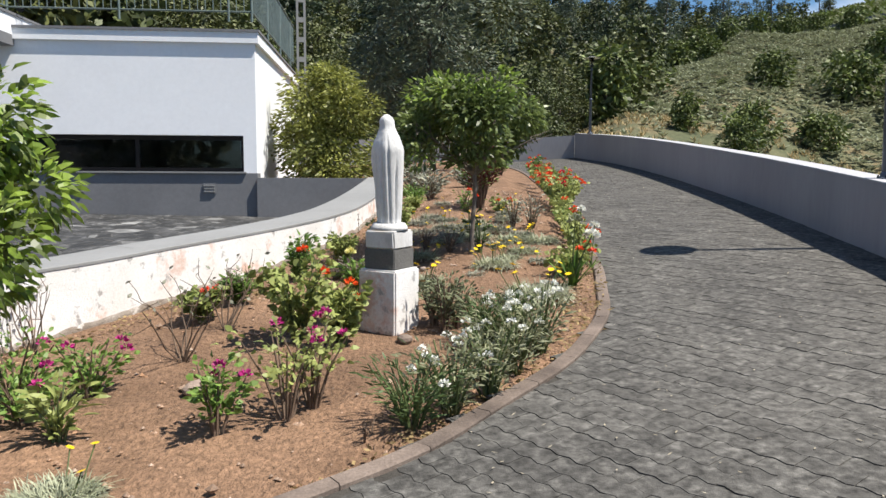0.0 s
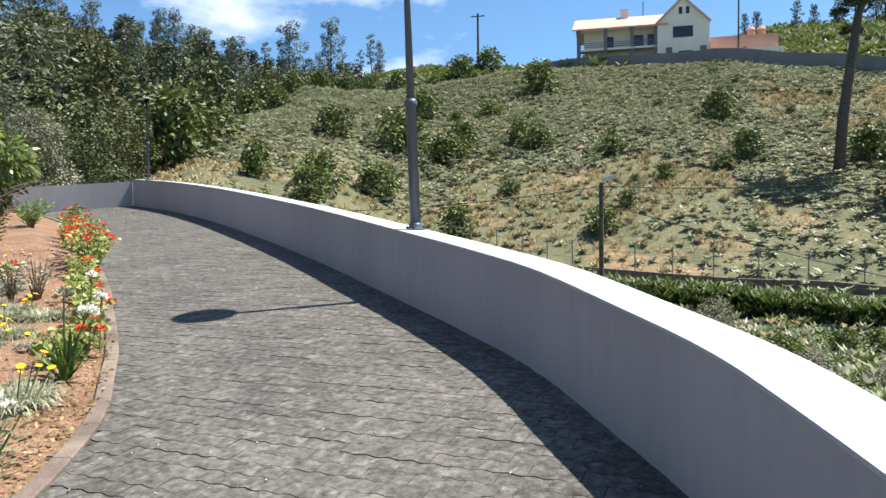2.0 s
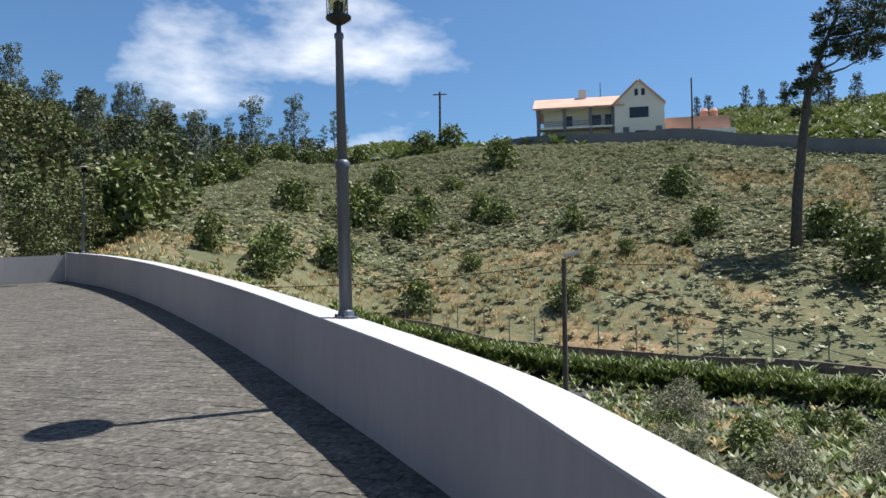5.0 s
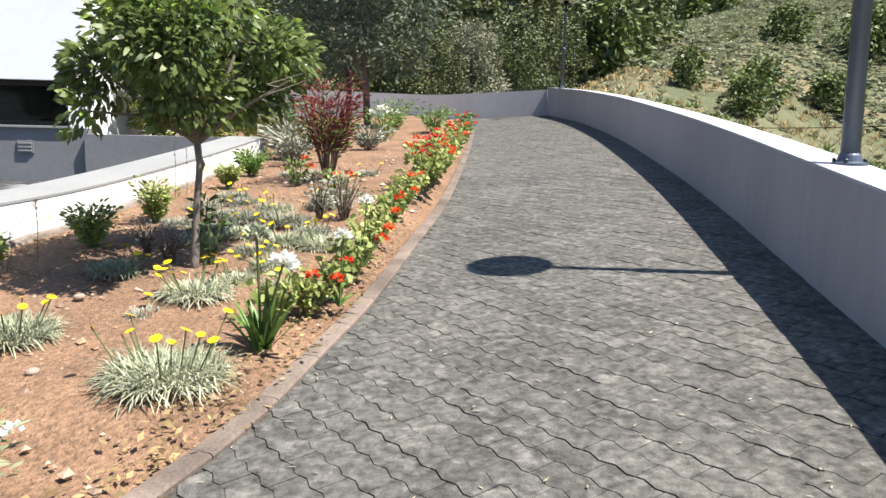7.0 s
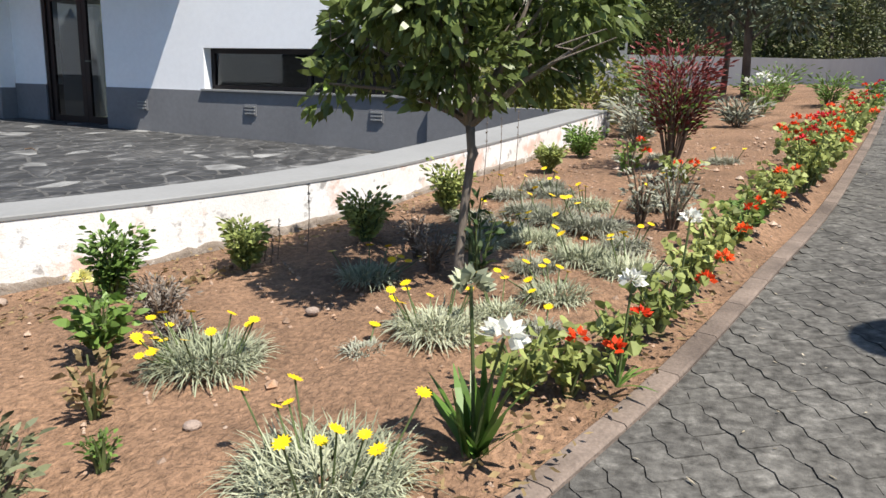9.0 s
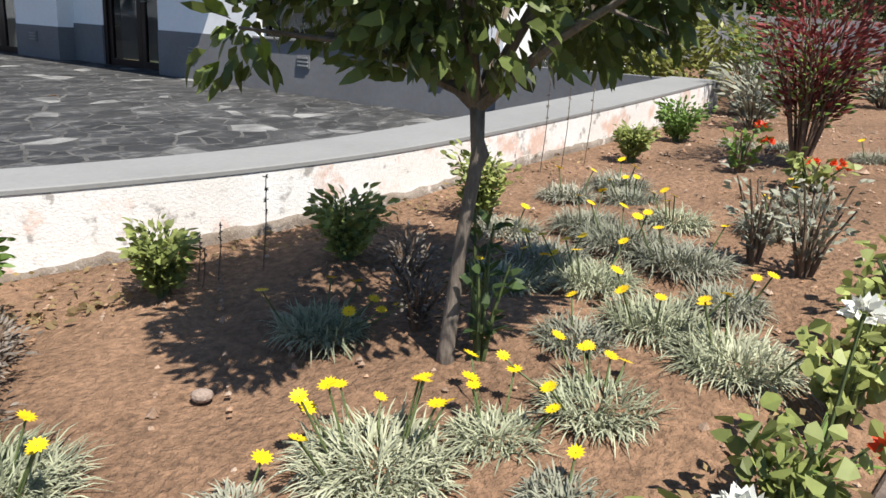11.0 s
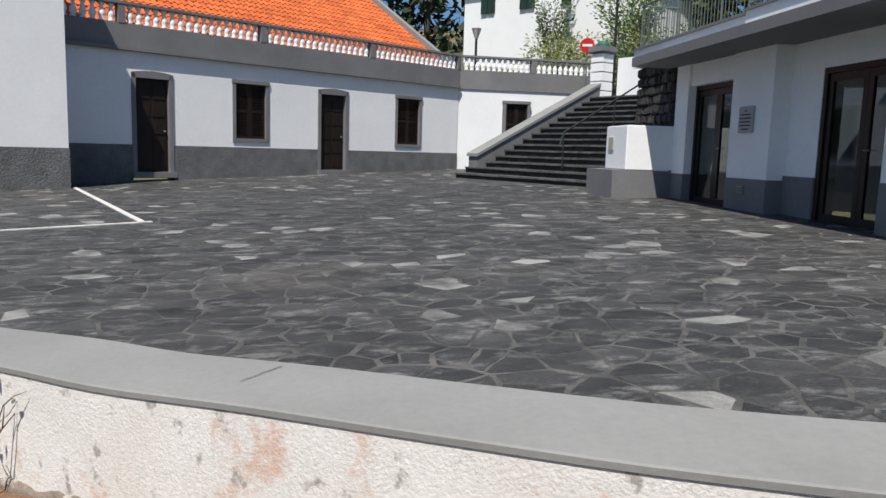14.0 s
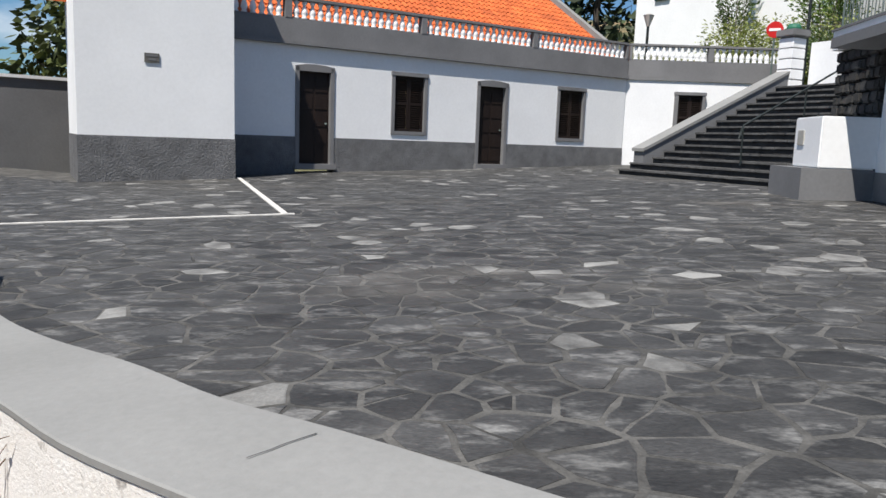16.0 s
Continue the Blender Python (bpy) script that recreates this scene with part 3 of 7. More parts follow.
def wing_wall(holes, s0, s1, z0, z1, mt, y0=0.0, y1=0.4, name="wall"):
    """A wall with openings (s0, s1, z0, z1), built of butted pieces."""
    cuts = sorted({s0, s1, *[h[0] for h in holes if s0 < h[0] < s1], *[h[1] for h in holes if s0 < h[1] < s1]})
    for a, b in zip(cuts, cuts[1:]):
        mids = [h for h in holes if h[0] <= a and h[1] >= b]
        zs = [(z0, z1)]
        for h in mids:
            zs = [(p, q) for lo, hi in zs for p, q in ((lo, min(hi, h[2])), (max(lo, h[3]), hi)) if q - p > 1e-4]
        for lo, hi in zs:
            part(name, box(B(), a, b, y0, y1, lo, hi), mt, wing)


DOORS = [(-0.26, 0.82), (5.36, 6.5)]
WINS = [(2.52, 3.66), (8.44, 9.62)]
holes = [(a, b, -0.3, 2.55) for a, b in DOORS] + [(a, b, 0.92, 2.63) for a, b in WINS]
wing_wall(holes, -4.5, 11.4, 0.77, 3.06, M_WHITE)
wing_wall(holes, -4.5, 11.4, -0.3, 0.77, M_ROUGHG, -0.02, 0.4, "plinth")
part("band", box(B(), -4.5, 11.42, -0.12, 0.4, 3.06, 3.16, bevel=0.01), M_BAND, wing, "projecting grey cornice")
part("band", box(B(), -4.5, 11.4, -0.05, 0.4, 3.16, 3.66), M_BAND, wing, "grey painted band under the balustrade")


def panel_door(s0, s1, z0, z1, label):
    d = thing("panel_door", label, "door", at=WING @ pose(s0, 0, z0))
    w, h = s1 - s0, z1 - z0
    for a, b, c, e in ((0, 0.11, 0, h), (w - 0.11, w, 0, h)):
        part("surround", box(B(), a, b, -0.035, 0.16, c, e, bevel=0.006), M_BAND, d)
    lint = B()
    prism(lint, [(0, 0), (w, 0), (w, 0.13), (w * 0.75, 0.17), (w * 0.5, 0.185), (w * 0.25, 0.17), (0, 0.13)], -0.035, 0.16)
    bmesh.ops.transform(lint, matrix=Matrix(((1, 0, 0, 0), (0, 0, 1, 0), (0, 1, 0, h - 0.11), (0, 0, 0, 1))), verts=lint.verts)
    part("lintel", lint, M_BAND, d)
    leaf = part("leaf", box(B(), 0.11, w - 0.11, 0.10, 0.15, 0.03, h - 0.11), M_DARK, d)
    hh = h - 0.30
    for r in range(5):
        for c in range(2):
            pw = (w - 0.22 - 0.15) / 2
            x = 0.11 + 0.05 + c * (pw + 0.05)
            z = 0.12 + r * hh / 5
            part("panel", box(B(), x, x + pw, 0.085, 0.11, z, z + hh / 5 - 0.08, bevel=0.008), M_DARK, leaf)
    part("handle", lathe(B(), [(0.012, 0), (0.03, 0.015), (0.03, 0.05), (0.012, 0.06)], 8, pose(w - 0.2, 0.1, h * 0.43, 90)), M_GALV, leaf, "metal knob")
    part("step", box(B(), -0.03, w + 0.03, -0.12, 0.12, -0.12, 0.03, bevel=0.01), M_BAND, d)
    return d


panel_door(*DOORS[0], 0.05, 2.55, "tall dark brown panelled wooden door in a grey surround")
panel_door(*DOORS[1], 0.12, 2.55, "tall dark panelled wooden door in a grey stone surround")


def shutter_window(m, w, h, label):
    d = thing("shuttered_window", label, "window", "windows of the old wing", m)
    for a, b, c, e in ((0, 0.1, 0, h), (w - 0.1, w, 0, h), (0.1, w - 0.1, 0, 0.1)):
        part("surround", box(B(), a, b, -0.035, 0.16, c, e, bevel=0.006), M_BAND, d)
    part("lintel", box(B(), -0.02, w + 0.02, -0.05, 0.16, h - 0.11, h, bevel=0.01), M_BAND, d)
    for a, b in ((0.1, w / 2 - 0.005), (w / 2 + 0.005, w - 0.1)):
        sh = part("shutter", box(B(), a, a + 0.06, 0.05, 0.09, 0.1, h - 0.11), M_DARK, d, "dark louvred wooden shutter")
        part("stile", box(B(), b - 0.06, b, 0.05, 0.09, 0.1, h - 0.11), M_DARK, sh)
        for z0 in (0.1, h / 2 - 0.03, h - 0.19):
            part("rail", box(B(), a + 0.06, b - 0.06, 0.05, 0.09, z0, z0 + 0.08), M_DARK, sh)
        n = 22
        for k in range(n):
            z = 0.19 + k * (h - 0.4) / n
            part("slat", box(B(), a + 0.06, b - 0.06, -0.005, 0.005, -0.022, 0.022, pose(0, 0.07, z + 0.03, 38)), M_DARK, sh)
        part("shutter_back", box(B(), a + 0.06, b - 0.06, 0.095, 0.10, 0.1, h - 0.11), M_FRAMEB, sh)
    return d


for a, b in WINS:
    shutter_window(WING @ pose(a, 0, 0.92), b - a, 1.71, "dark louvred shutters closed in a grey window surround")
WING2 = Matrix(((-0.05, -0.9987, 0, -16.95), (0.9987, -0.05, 0, 18.4), (0, 0, 1, 0), (0, 0, 0, 1)))
part("wall", box(B(), 0.05, 5.6, 0.0, 0.4, -0.3, 3.06, WING.inverted() @ WING2), M_WHITE, wing, "short return wall behind the steps")
part("band", box(B(), 0.08, 5.6, -0.05, 0.4, 3.06, 3.66, WING.inverted() @ WING2), M_BAND, wing)
shutter_window(WING2 @ pose(1.7, -0.13, 1.0), 1.0, 1.7, "dark louvred shutters closed, half hidden behind the steps")

# balustrade
def balustrade(m, length, bays, name_label):
    bl = thing("balustrade", name_label, "balustrade", at=m)
    part("base_rail", box(B(), 0, length, -0.02, 0.16, 0, 0.06, bevel=0.006), M_BAND, bl)
    part("hand_rail", box(B(), 0, length, -0.04, 0.18, 0.50, 0.58, bevel=0.012), M_BAND, bl, "grey painted hand rail")
    turn = B()
    lathe(turn, [(0.075, 0.06), (0.075, 0.10), (0.05, 0.12), (0.088, 0.19), (0.08, 0.26), (0.045, 0.35), (0.04, 0.41), (0.068, 0.44), (0.068, 0.50)], 10)
    first = None
    for b in range(bays + 1):
        x = length * b / bays
        part("post", box(B(), max(0, x - 0.09), min(length, x + 0.09), -0.03, 0.17, 0.06, 0.50), M_BAND, bl)
        if b == bays:
            break
        n = max(3, int(length / bays / 0.22))
        for k in range(n):
            xx = x + 0.12 + (length / bays - 0.24) * (k + 0.5) / n
            if first is None:
                first = part("baluster", turn, M_WHITE, bl, "turned white baluster", True)
                ob = first
            else:
                ob = new("baluster", first.data)
                ob.parent = bl
            ob.location = (xx, 0.07, 0)
    return bl


balustrade(WING @ pose(-4.4, 0, 3.66), 15.8, 4, "white turned balustrade with grey rails above the old wing")
balustrade(WING2 @ pose(0.1, 0, 3.66), 5.4, 2, "white turned balustrade with grey rails above the return wall")

# tiled roof behind the balustrade
rf = thing("tiled_roof", "orange clay pantile roof with a pale gable edge", "roof", at=WING)
E0, E1, ZE, ZR, S0, S1 = 1.3, 6.2, 3.9, 7.0, -6.0, 12.4
slope = Vector((0, E1 - E0, ZR - ZE))
rl = slope.length
sd = slope.normalized()
nrm = Vector((0, -sd.z, sd.y))
vs, fs = [], []
tw, tl = 0.21, 0.38
for i in range(int((S1 - S0) / tw)):
    for j in range(int(rl / tl)):
        base = Vector((S0 + i * tw, E0, ZE)) + sd * (j * tl)
        o = len(vs)
        jit = random.uniform(-0.006, 0.006)
        for u, lift in ((0, 0.02), (tl + 0.05, -0.012)):
            for k in range(6):
                a = k / 5
                prof = 0.055 * math.sin(math.pi * min(a / 0.62, 1)) if a < 0.62 else -0.03 * math.sin(math.pi * (a - 0.62) / 0.38)
                vs.append(base + Vector((a * tw + jit, 0, 0)) + sd * u + nrm * (prof + lift))
        for k in range(5):
            fs.append((o + k, o + k + 1, o + 7 + k, o + 6 + k))
        fs.append((o, o + 1, o + 2, o + 3, o + 4, o + 5))
tagged(raw("roof_tiles", vs, fs, M_TILE, rf), kind="stuff")
part("roof_deck", prism(B(), [(S0, E0), (S1, E0), (S1, E1), (S0, E1)], lambda x, y: ZE - 0.2 + (y - E0) * slope.z / slope.y - 0.05, lambda x, y: ZE + (y - E0) * slope.z / slope.y - 0.05), M_TILE, rf)
part("gable_edge", prism(B(), [(S1, E0 - 0.1), (S1 + 0.22, E0 - 0.1), (S1 + 0.22, E1 + 0.05), (S1, E1 + 0.05)], lambda x, y: ZE - 0.5 + (y - E0) * slope.z / slope.y, lambda x, y: ZE + 0.16 + (y - E0) * slope.z / slope.y), M_CAP, rf, "pale rendered gable edge")
gw = B()
prism(gw, [(S1 - 0.02, E0), (S1 + 0.18, E0), (S1 + 0.18, E1 * 2 - E0), (S1 - 0.02, E1 * 2 - E0)], 2.5, lambda x, y: ZE - 0.3 + (min(y, 2 * E1 - y) - E0) * slope.z / slope.y)
part("gable_wall", gw, M_WHITE, rf)

# white block in front of the old wing
TW = Matrix(((-0.55, -0.835, 0, -5.75), (0.835, -0.55, 0, 5.72), (0, 0, 1, 0), (0, 0, 0, 1)))
tower = thing("white_tower", "plain white rendered block with a rough grey plinth", "building", at=TW)
part("body", box(B(), 0, 3.2, 0, 3.5, 0.66, 6.5), M_WHITE, tower)
part("plinth", box(B(), -0.015, 3.215, -0.015, 3.5, -0.5, 0.66), M_ROUGHG, tower, "rough-cast grey plinth")
sgn = tagged(part("street_sign", box(B(), 1.32, 1.62, -0.03, 0.0, 2.22, 2.41, bevel=0.004), M_PED), "small dark metal sign plate fixed to the white wall", "sign")
sgn.matrix_basis = TW
for k, (a, b) in enumerate(((1.35, 1.59), (1.40, 1.55))):
    part("lettering", box(B(), a, b, -0.036, -0.031, 2.34 - 0.08 * k, 2.38 - 0.08 * k), M_GREYP, sgn)

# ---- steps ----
# Same basalt as the risers, painted paler to show sunlit tread edges.
M_TREAD = surf("sunlit_basalt_tread", (0.115, 0.115, 0.115), (0.06, 0.06, 0.061), 3.5, 0.8, 0.7, 30, fine=0.3, bdist=0.015)
ST = Matrix(((-0.879, -0.477, 0, -5.9), (-0.477, 0.879, 0, 20.25), (0, 0, 1, 0), (0, 0, 0, 1)))  # x along the treads, y up the flight
stairs = thing("stone_steps", "wide flight of dark basalt steps", "stairs", at=ST)
for i in range(15):
    x0, x1, zt = (0.0 if i > 1 else -0.2), 5.3 + (0.5 if i < 2 else 0.0), 0.08 + (i + 1) * 0.17
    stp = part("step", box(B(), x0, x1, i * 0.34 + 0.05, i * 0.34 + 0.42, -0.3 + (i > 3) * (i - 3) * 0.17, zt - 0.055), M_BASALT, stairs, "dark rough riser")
    xa = x0
    while xa < x1 - 0.05:
        xb = min(x1, xa + random.uniform(0.7, 1.3))
        part("tread", box(B(), xa + 0.004, xb - 0.004, i * 0.34 + random.uniform(-0.008, 0.008), i * 0.34 + 0.40, zt - 0.056 + random.uniform(-0.006, 0.004), zt + random.uniform(-0.004, 0.004), bevel=0.012), M_TREAD, stp, "basalt tread with sunlit paleness in its colour")
        xa = xb
side = B()
prism(side, [(5.35, 0.45), (5.75, 0.45), (5.75, 5.3), (5.35, 5.3)], -0.3, lambda x, y: 0.62 + (y - 0.2) * 0.47)
sw = tagged(part("stair_wall", side, M_GREYP), "sloping grey parapet wall beside the steps", "wall", kind="structure")
sw.matrix_basis = ST
scp = B()
prism(scp, [(5.31, 0.40), (5.79, 0.40), (5.79, 5.3), (5.31, 5.3)], lambda x, y: 0.62 + (y - 0.2) * 0.47, lambda x, y: 0.70 + (y - 0.2) * 0.47)
part("coping", scp, M_CAP, sw)
hr = thing("stair_handrail", "thin black iron handrail up the middle of the steps", "handrail", at=ST)
for y in (0.5, 2.3, 4.6):
    part("post", tube(B(), [(2.1, y, 0.25 + y * 0.5), (2.1, y, 1.12 + y * 0.5)], 0.02, 6), M_IRON, hr)
part("rail", tube(B(), [(2.1, 0.4, 1.08), (2.1, 0.5, 1.12 + 0.25), (2.1, 4.8, 1.12 + 2.4)], 0.024, 6), M_IRON, hr)
pier = thing("gate_pier", "banded white and grey pier with a green copper cap", "pier", at=ST @ pose(5.55, 5.55, 0))
for k in range(6):
    part("block", box(B(), -0.25, 0.25, -0.25, 0.25, 2.3 + k * 0.29, 2.56 + k * 0.29, bevel=0.01), M_WHITE, pier)
part("core", box(B(), -0.22, 0.22, -0.22, 0.22, -0.3, 4.05), M_BAND, pier)
part("cap", box(B(), -0.33, 0.33, -0.33, 0.33, 4.05, 4.25, bevel=0.03), M_BAND, pier)
part("finial", lathe(B(), [(0.2, 4.25), (0.2, 4.32), (0.15, 4.42), (0.02, 4.44)], 12), surf("green_copper", (0.03, 0.16, 0.10), None, 4, 0.6, 0.2), pier, "green copper cap")
upper = tagged(part("terrace_wall", box(B(), -3.8, 5.3, 5.1, 5.6, -0.3, 2.55, ST), M_GREYP), "grey wall at the head of the steps", "wall", kind="structure")
uw = tagged(part("upper_wall", box(B(), 4.3, 5.2, 5.9, 6.2, 2.5, 3.9, ST), M_WHITE), "short white wall beside the gate pier", "wall", kind="structure")

# ---- street lamps on the parapet ----
def street_lamp(m, label):
    d = thing("street_lamp", label, "street lamp", "lamps on the parapet", m)
    part("foot", lathe(B(), [(0.085, 0), (0.085, 0.012), (0.06, 0.02), (0.052, 0.05), (0.045, 0.06)], 20), M_LAMP, d, smooth=False)
    for k in range(4):
        part("bolt", lathe(B(), [(0.010, 0.012), (0.010, 0.03), (0.006, 0.034)], 6, pose(0.07 * math.cos(k * 1.571 + 0.8), 0.07 * math.sin(k * 1.571 + 0.8), 0)), M_IRON, d)
    part("lower_pole", lathe(B(), [(0.046, 0.05), (0.042, 1.02), (0.052, 1.03), (0.052, 1.07), (0.036, 1.09)], 16), M_LAMP, d, smooth=True)
    part("upper_pole", lathe(B(), [(0.035, 1.08), (0.026, 1.93), (0.033, 1.94), (0.033, 1.97), (0.018, 1.98), (0.018, 2.04)], 16), M_LAMP, d, smooth=True)
    part("cup", lathe(B(), [(0.018, 2.03), (0.045, 2.045), (0.088, 2.075), (0.088, 2.09), (0.07, 2.10)], 20), M_IRON, d)
    part("lamp_holder", lathe(B(), [(0.035, 2.09), (0.035, 2.17), (0.02, 2.18)], 12), M_IRON, d)
    part("bulb", lathe(B(), [(0.012, 2.18), (0.035, 2.21), (0.038, 2.25), (0.02, 2.29), (0.004, 2.295)], 12), M_WRENF, d, "frosted bulb", True)
    g = part("glass_cylinder", lathe(B(), [(0.068, 2.095), (0.068, 2.32), (0.066, 2.32), (0.066, 2.095)], 20), M_CLEAR, d, "clear glass cylinder", True)
    g.visible_shadow = False
    for k in range(3):
        a = k * 2.094 + 0.4
        part("rod", tube(B(), [(0.078 * math.cos(a), 0.078 * math.sin(a), 2.09), (0.078 * math.cos(a), 0.078 * math.sin(a), 2.33)], 0.004, 5), M_IRON, d)
    part("disc", lathe(B(), [(0.02, 2.335), (0.10, 2.332), (0.245, 2.305), (0.25, 2.31), (0.10, 2.345), (0.02, 2.35)], 36), M_WRENF, d, "wide pale reflector disc", True)
    part("cap", lathe(B(), [(0.09, 2.345), (0.088, 2.365), (0.05, 2.375), (0.01, 2.378)], 20), M_IRON, d)
    return d


lamp = street_lamp(pose(13.52, 14.36, road_z(13.345, 14.36) + par_h(14.36) - 0.002, -0.3, -1.4, 0), "slim dark grey lamp post with a wide disc shade")
copy_thing(lamp, pose(15.86, 31.6, road_z(15.74, 31.6) + par_h(31.6), 0, 0, 50))

# ---- statue ----
SP = (9.42, 13.07)
ped = thing("pedestal", "whitewashed stone pedestal with a dark grey slab", "pedestal", at=pose(*SP, bed_z(*SP) - 0.03, 0, 0, -35) @ Matrix.Diagonal((0.87, 0.87, 0.9, 1)))
part("block", box(B(), -0.155, 0.155, -0.155, 0.155, 0, 0.44, bevel=0.012), M_PEEL, ped, "peeling whitewashed block")
part("slab", box(B(), -0.125, 0.125, -0.125, 0.125, 0.44, 0.575, bevel=0.006), M_PED, ped, "dark grey slab")
st = B()
rows, seg = 34, 84
rings = []
WIDTH = ((0.0, 0.088), (0.03, 0.080), (0.2, 0.090), (0.5, 0.099), (0.68, 0.102), (0.76, 0.090), (0.83, 0.068), (0.88, 0.052), (0.94, 0.051), (0.98, 0.038), (1.0, 0.014))
GROOVES = (0.35, 0.8, 1.2, 1.75, 2.2, 2.75, 3.5, 4.1, 4.7, 5.3, 5.9)
for i in range(rows + 1):
    t = i / rows
    for (t0, w0), (t1, w1) in zip(WIDTH, WIDTH[1:]):
        if t <= t1:
            rx = w0 + (w1 - w0) * (t - t0) / (t1 - t0)
            break
    ring = []
    for s in range(seg):
        a = s * math.tau / seg
        fold = 1 + 0.03 * math.sin(a * 5 + 2 * t)
        for k, ga in enumerate(GROOVES):
            da = (a - ga - 0.12 * math.sin(t * 2.5 + k) + math.pi) % math.tau - math.pi
            fold -= 0.17 * math.exp(-(da / 0.075) ** 2) * max(0.0, min(1.0, (0.62 + 0.05 * (k % 5) - t) * 6))
        collar = 0.05 * math.exp(-((t - 0.775 + 0.03 * math.cos(a)) / 0.018) ** 2)
        front = 0.02 * math.exp(-((t - 0.6) / 0.16) ** 2) * max(0, math.cos(a - math.pi)) * 1.5
        ring.append(st.verts.new((math.cos(a) * (rx * (fold - collar) + front) - 0.018 * max(0, t - 0.7) / 0.3, math.sin(a) * rx * 0.88 * (fold - collar), 0.735 + 0.735 * t)))
    rings.append(ring)
for u, w in zip(rings, rings[1:]):
    for k in range(seg):
        st.faces.new((u[k], u[(k + 1) % seg], w[(k + 1) % seg], w[k]))
st.faces.new(list(reversed(rings[0])))
st.faces.new(rings[-1])
box(st, -0.115, 0.115, -0.115, 0.115, 0.575, 0.70, bevel=0.012)
lathe(st, [(0.125, 0.70), (0.12, 0.72), (0.105, 0.745)], 24)
stat = tagged(part("statue", st, M_STATUE, smooth=True), "weathered white veiled standing statue seen from behind", "statue")
stat.matrix_basis = pose(*SP, bed_z(*SP) - 0.03, 0, 0, -35) @ Matrix.Diagonal((0.93, 0.93, 0.9, 1))
stat.data.polygons.foreach_set("use_smooth", [p.area < 0.006 for p in stat.data.polygons])

# ---- plants ----
L_CITRUS = leafy("citrus_leaf", (0.17, 0.215, 0.065), (0.085, 0.12, 0.035), 0.36, 0.4, 0.38)
L_CITRUSY = leafy("young_backlit_citrus_leaf", (0.26, 0.36, 0.06), (0.17, 0.26, 0.045), 0.4, 0.35, 0.45)
L_SILVER = leafy("silver_green_blade", (0.43, 0.44, 0.31), (0.21, 0.235, 0.145), 0.6, 0.4, 0.15)
L_GREY = leafy("lavender_grey_leaf", (0.33, 0.33, 0.255), (0.17, 0.18, 0.13), 0.7, 0.35, 0.1)
L_GREEN = leafy("fresh_green_leaf", (0.18, 0.28, 0.06), (0.095, 0.165, 0.038), 0.5)
L_YGREEN = leafy("yellow_green_leaf", (0.34, 0.375, 0.12), (0.19, 0.23, 0.065), 0.5)
L_DARKG = leafy("dark_green_leaf", (0.10, 0.15, 0.05), (0.055, 0.09, 0.03), 0.5)
L_RED = leafy("dark_red_leaf", (0.19, 0.03, 0.03), (0.09, 0.03, 0.022), 0.5, 0.4, 0.25)
L_STRAW = leafy("dry_straw_leaf", (0.34, 0.25, 0.12), (0.22, 0.16, 0.08), 0.8)
L_CARN = leafy("carnation_leaf", (0.27, 0.28, 0.16), (0.13, 0.145, 0.075), 0.6, 0.4, 0.2)
L_DRY = leafy("dry_grey_leaf", (0.25, 0.215, 0.175), (0.14, 0.12, 0.10), 0.8, 0.35, 0.1)
L_OLIVEY = leafy("yellow_olive_leaf", (0.30, 0.31, 0.075), (0.14, 0.155, 0.04), 0.45, 0.45, 0.3)
L_TWIG = surf("dry_twig", (0.17, 0.12, 0.085), (0.10, 0.07, 0.05), 6, 0.9, 0, fine=0.3)
L_STEM = surf("green_stem", (0.11, 0.15, 0.05), (0.08, 0.10, 0.04), 6, 0.6, 0)
P_YEL = leafy("yellow_petal", (0.85, 0.62, 0.01), (0.80, 0.52, 0.01), 0.5, 0.1, 0.2)
P_ORG = leafy("orange_petal", (0.80, 0.10, 0.015), (0.72, 0.05, 0.015), 0.5, 0.2, 0.2)
P_REDP = leafy("scarlet_petal", (0.60, 0.02, 0.03), (0.5, 0.015, 0.025), 0.5, 0.2, 0.2)
P_PINK = leafy("magenta_petal", (0.46, 0.03, 0.20), (0.30, 0.02, 0.14), 0.5, 0.25, 0.2)
P_WHITE = leafy("white_petal", (0.80, 0.80, 0.74), (0.70, 0.70, 0.62), 0.5, 0.1, 0.2)
P_CREAM = leafy("pale_yellow_petal", (0.80, 0.76, 0.34), (0.74, 0.68, 0.25), 0.5, 0.1, 0.2)
F_FERN = leafy("bracken_frond", (0.30, 0.32, 0.205), (0.165, 0.185, 0.105), 0.55, 0.35, 0.2)
F_GRASS = leafy("dry_grass_blade", (0.42, 0.31, 0.16), (0.28, 0.225, 0.105), 0.8, 0.35, 0.2)
F_SHRUB = leafy("hill_shrub_leaf", (0.145, 0.19, 0.048), (0.06, 0.09, 0.026), 0.55, 0.45, 0.2)
F_BUSH = leafy("dense_bush_leaf", (0.15, 0.185, 0.046), (0.055, 0.078, 0.024), 0.55, 0.5, 0.15)
F_BUSHF = leafy("dark_forest_leaf", (0.095, 0.115, 0.034), (0.036, 0.05, 0.017), 0.55, 0.5, 0.1)
F_OLIVE = leafy("forest_olive_leaf", (0.12, 0.13, 0.04), (0.042, 0.055, 0.019), 0.55, 0.5, 0.1)
F_PALE = leafy("pale_seeded_leaf", (0.27, 0.26, 0.18), (0.085, 0.105, 0.05), 0.65, 0.5, 0.15)
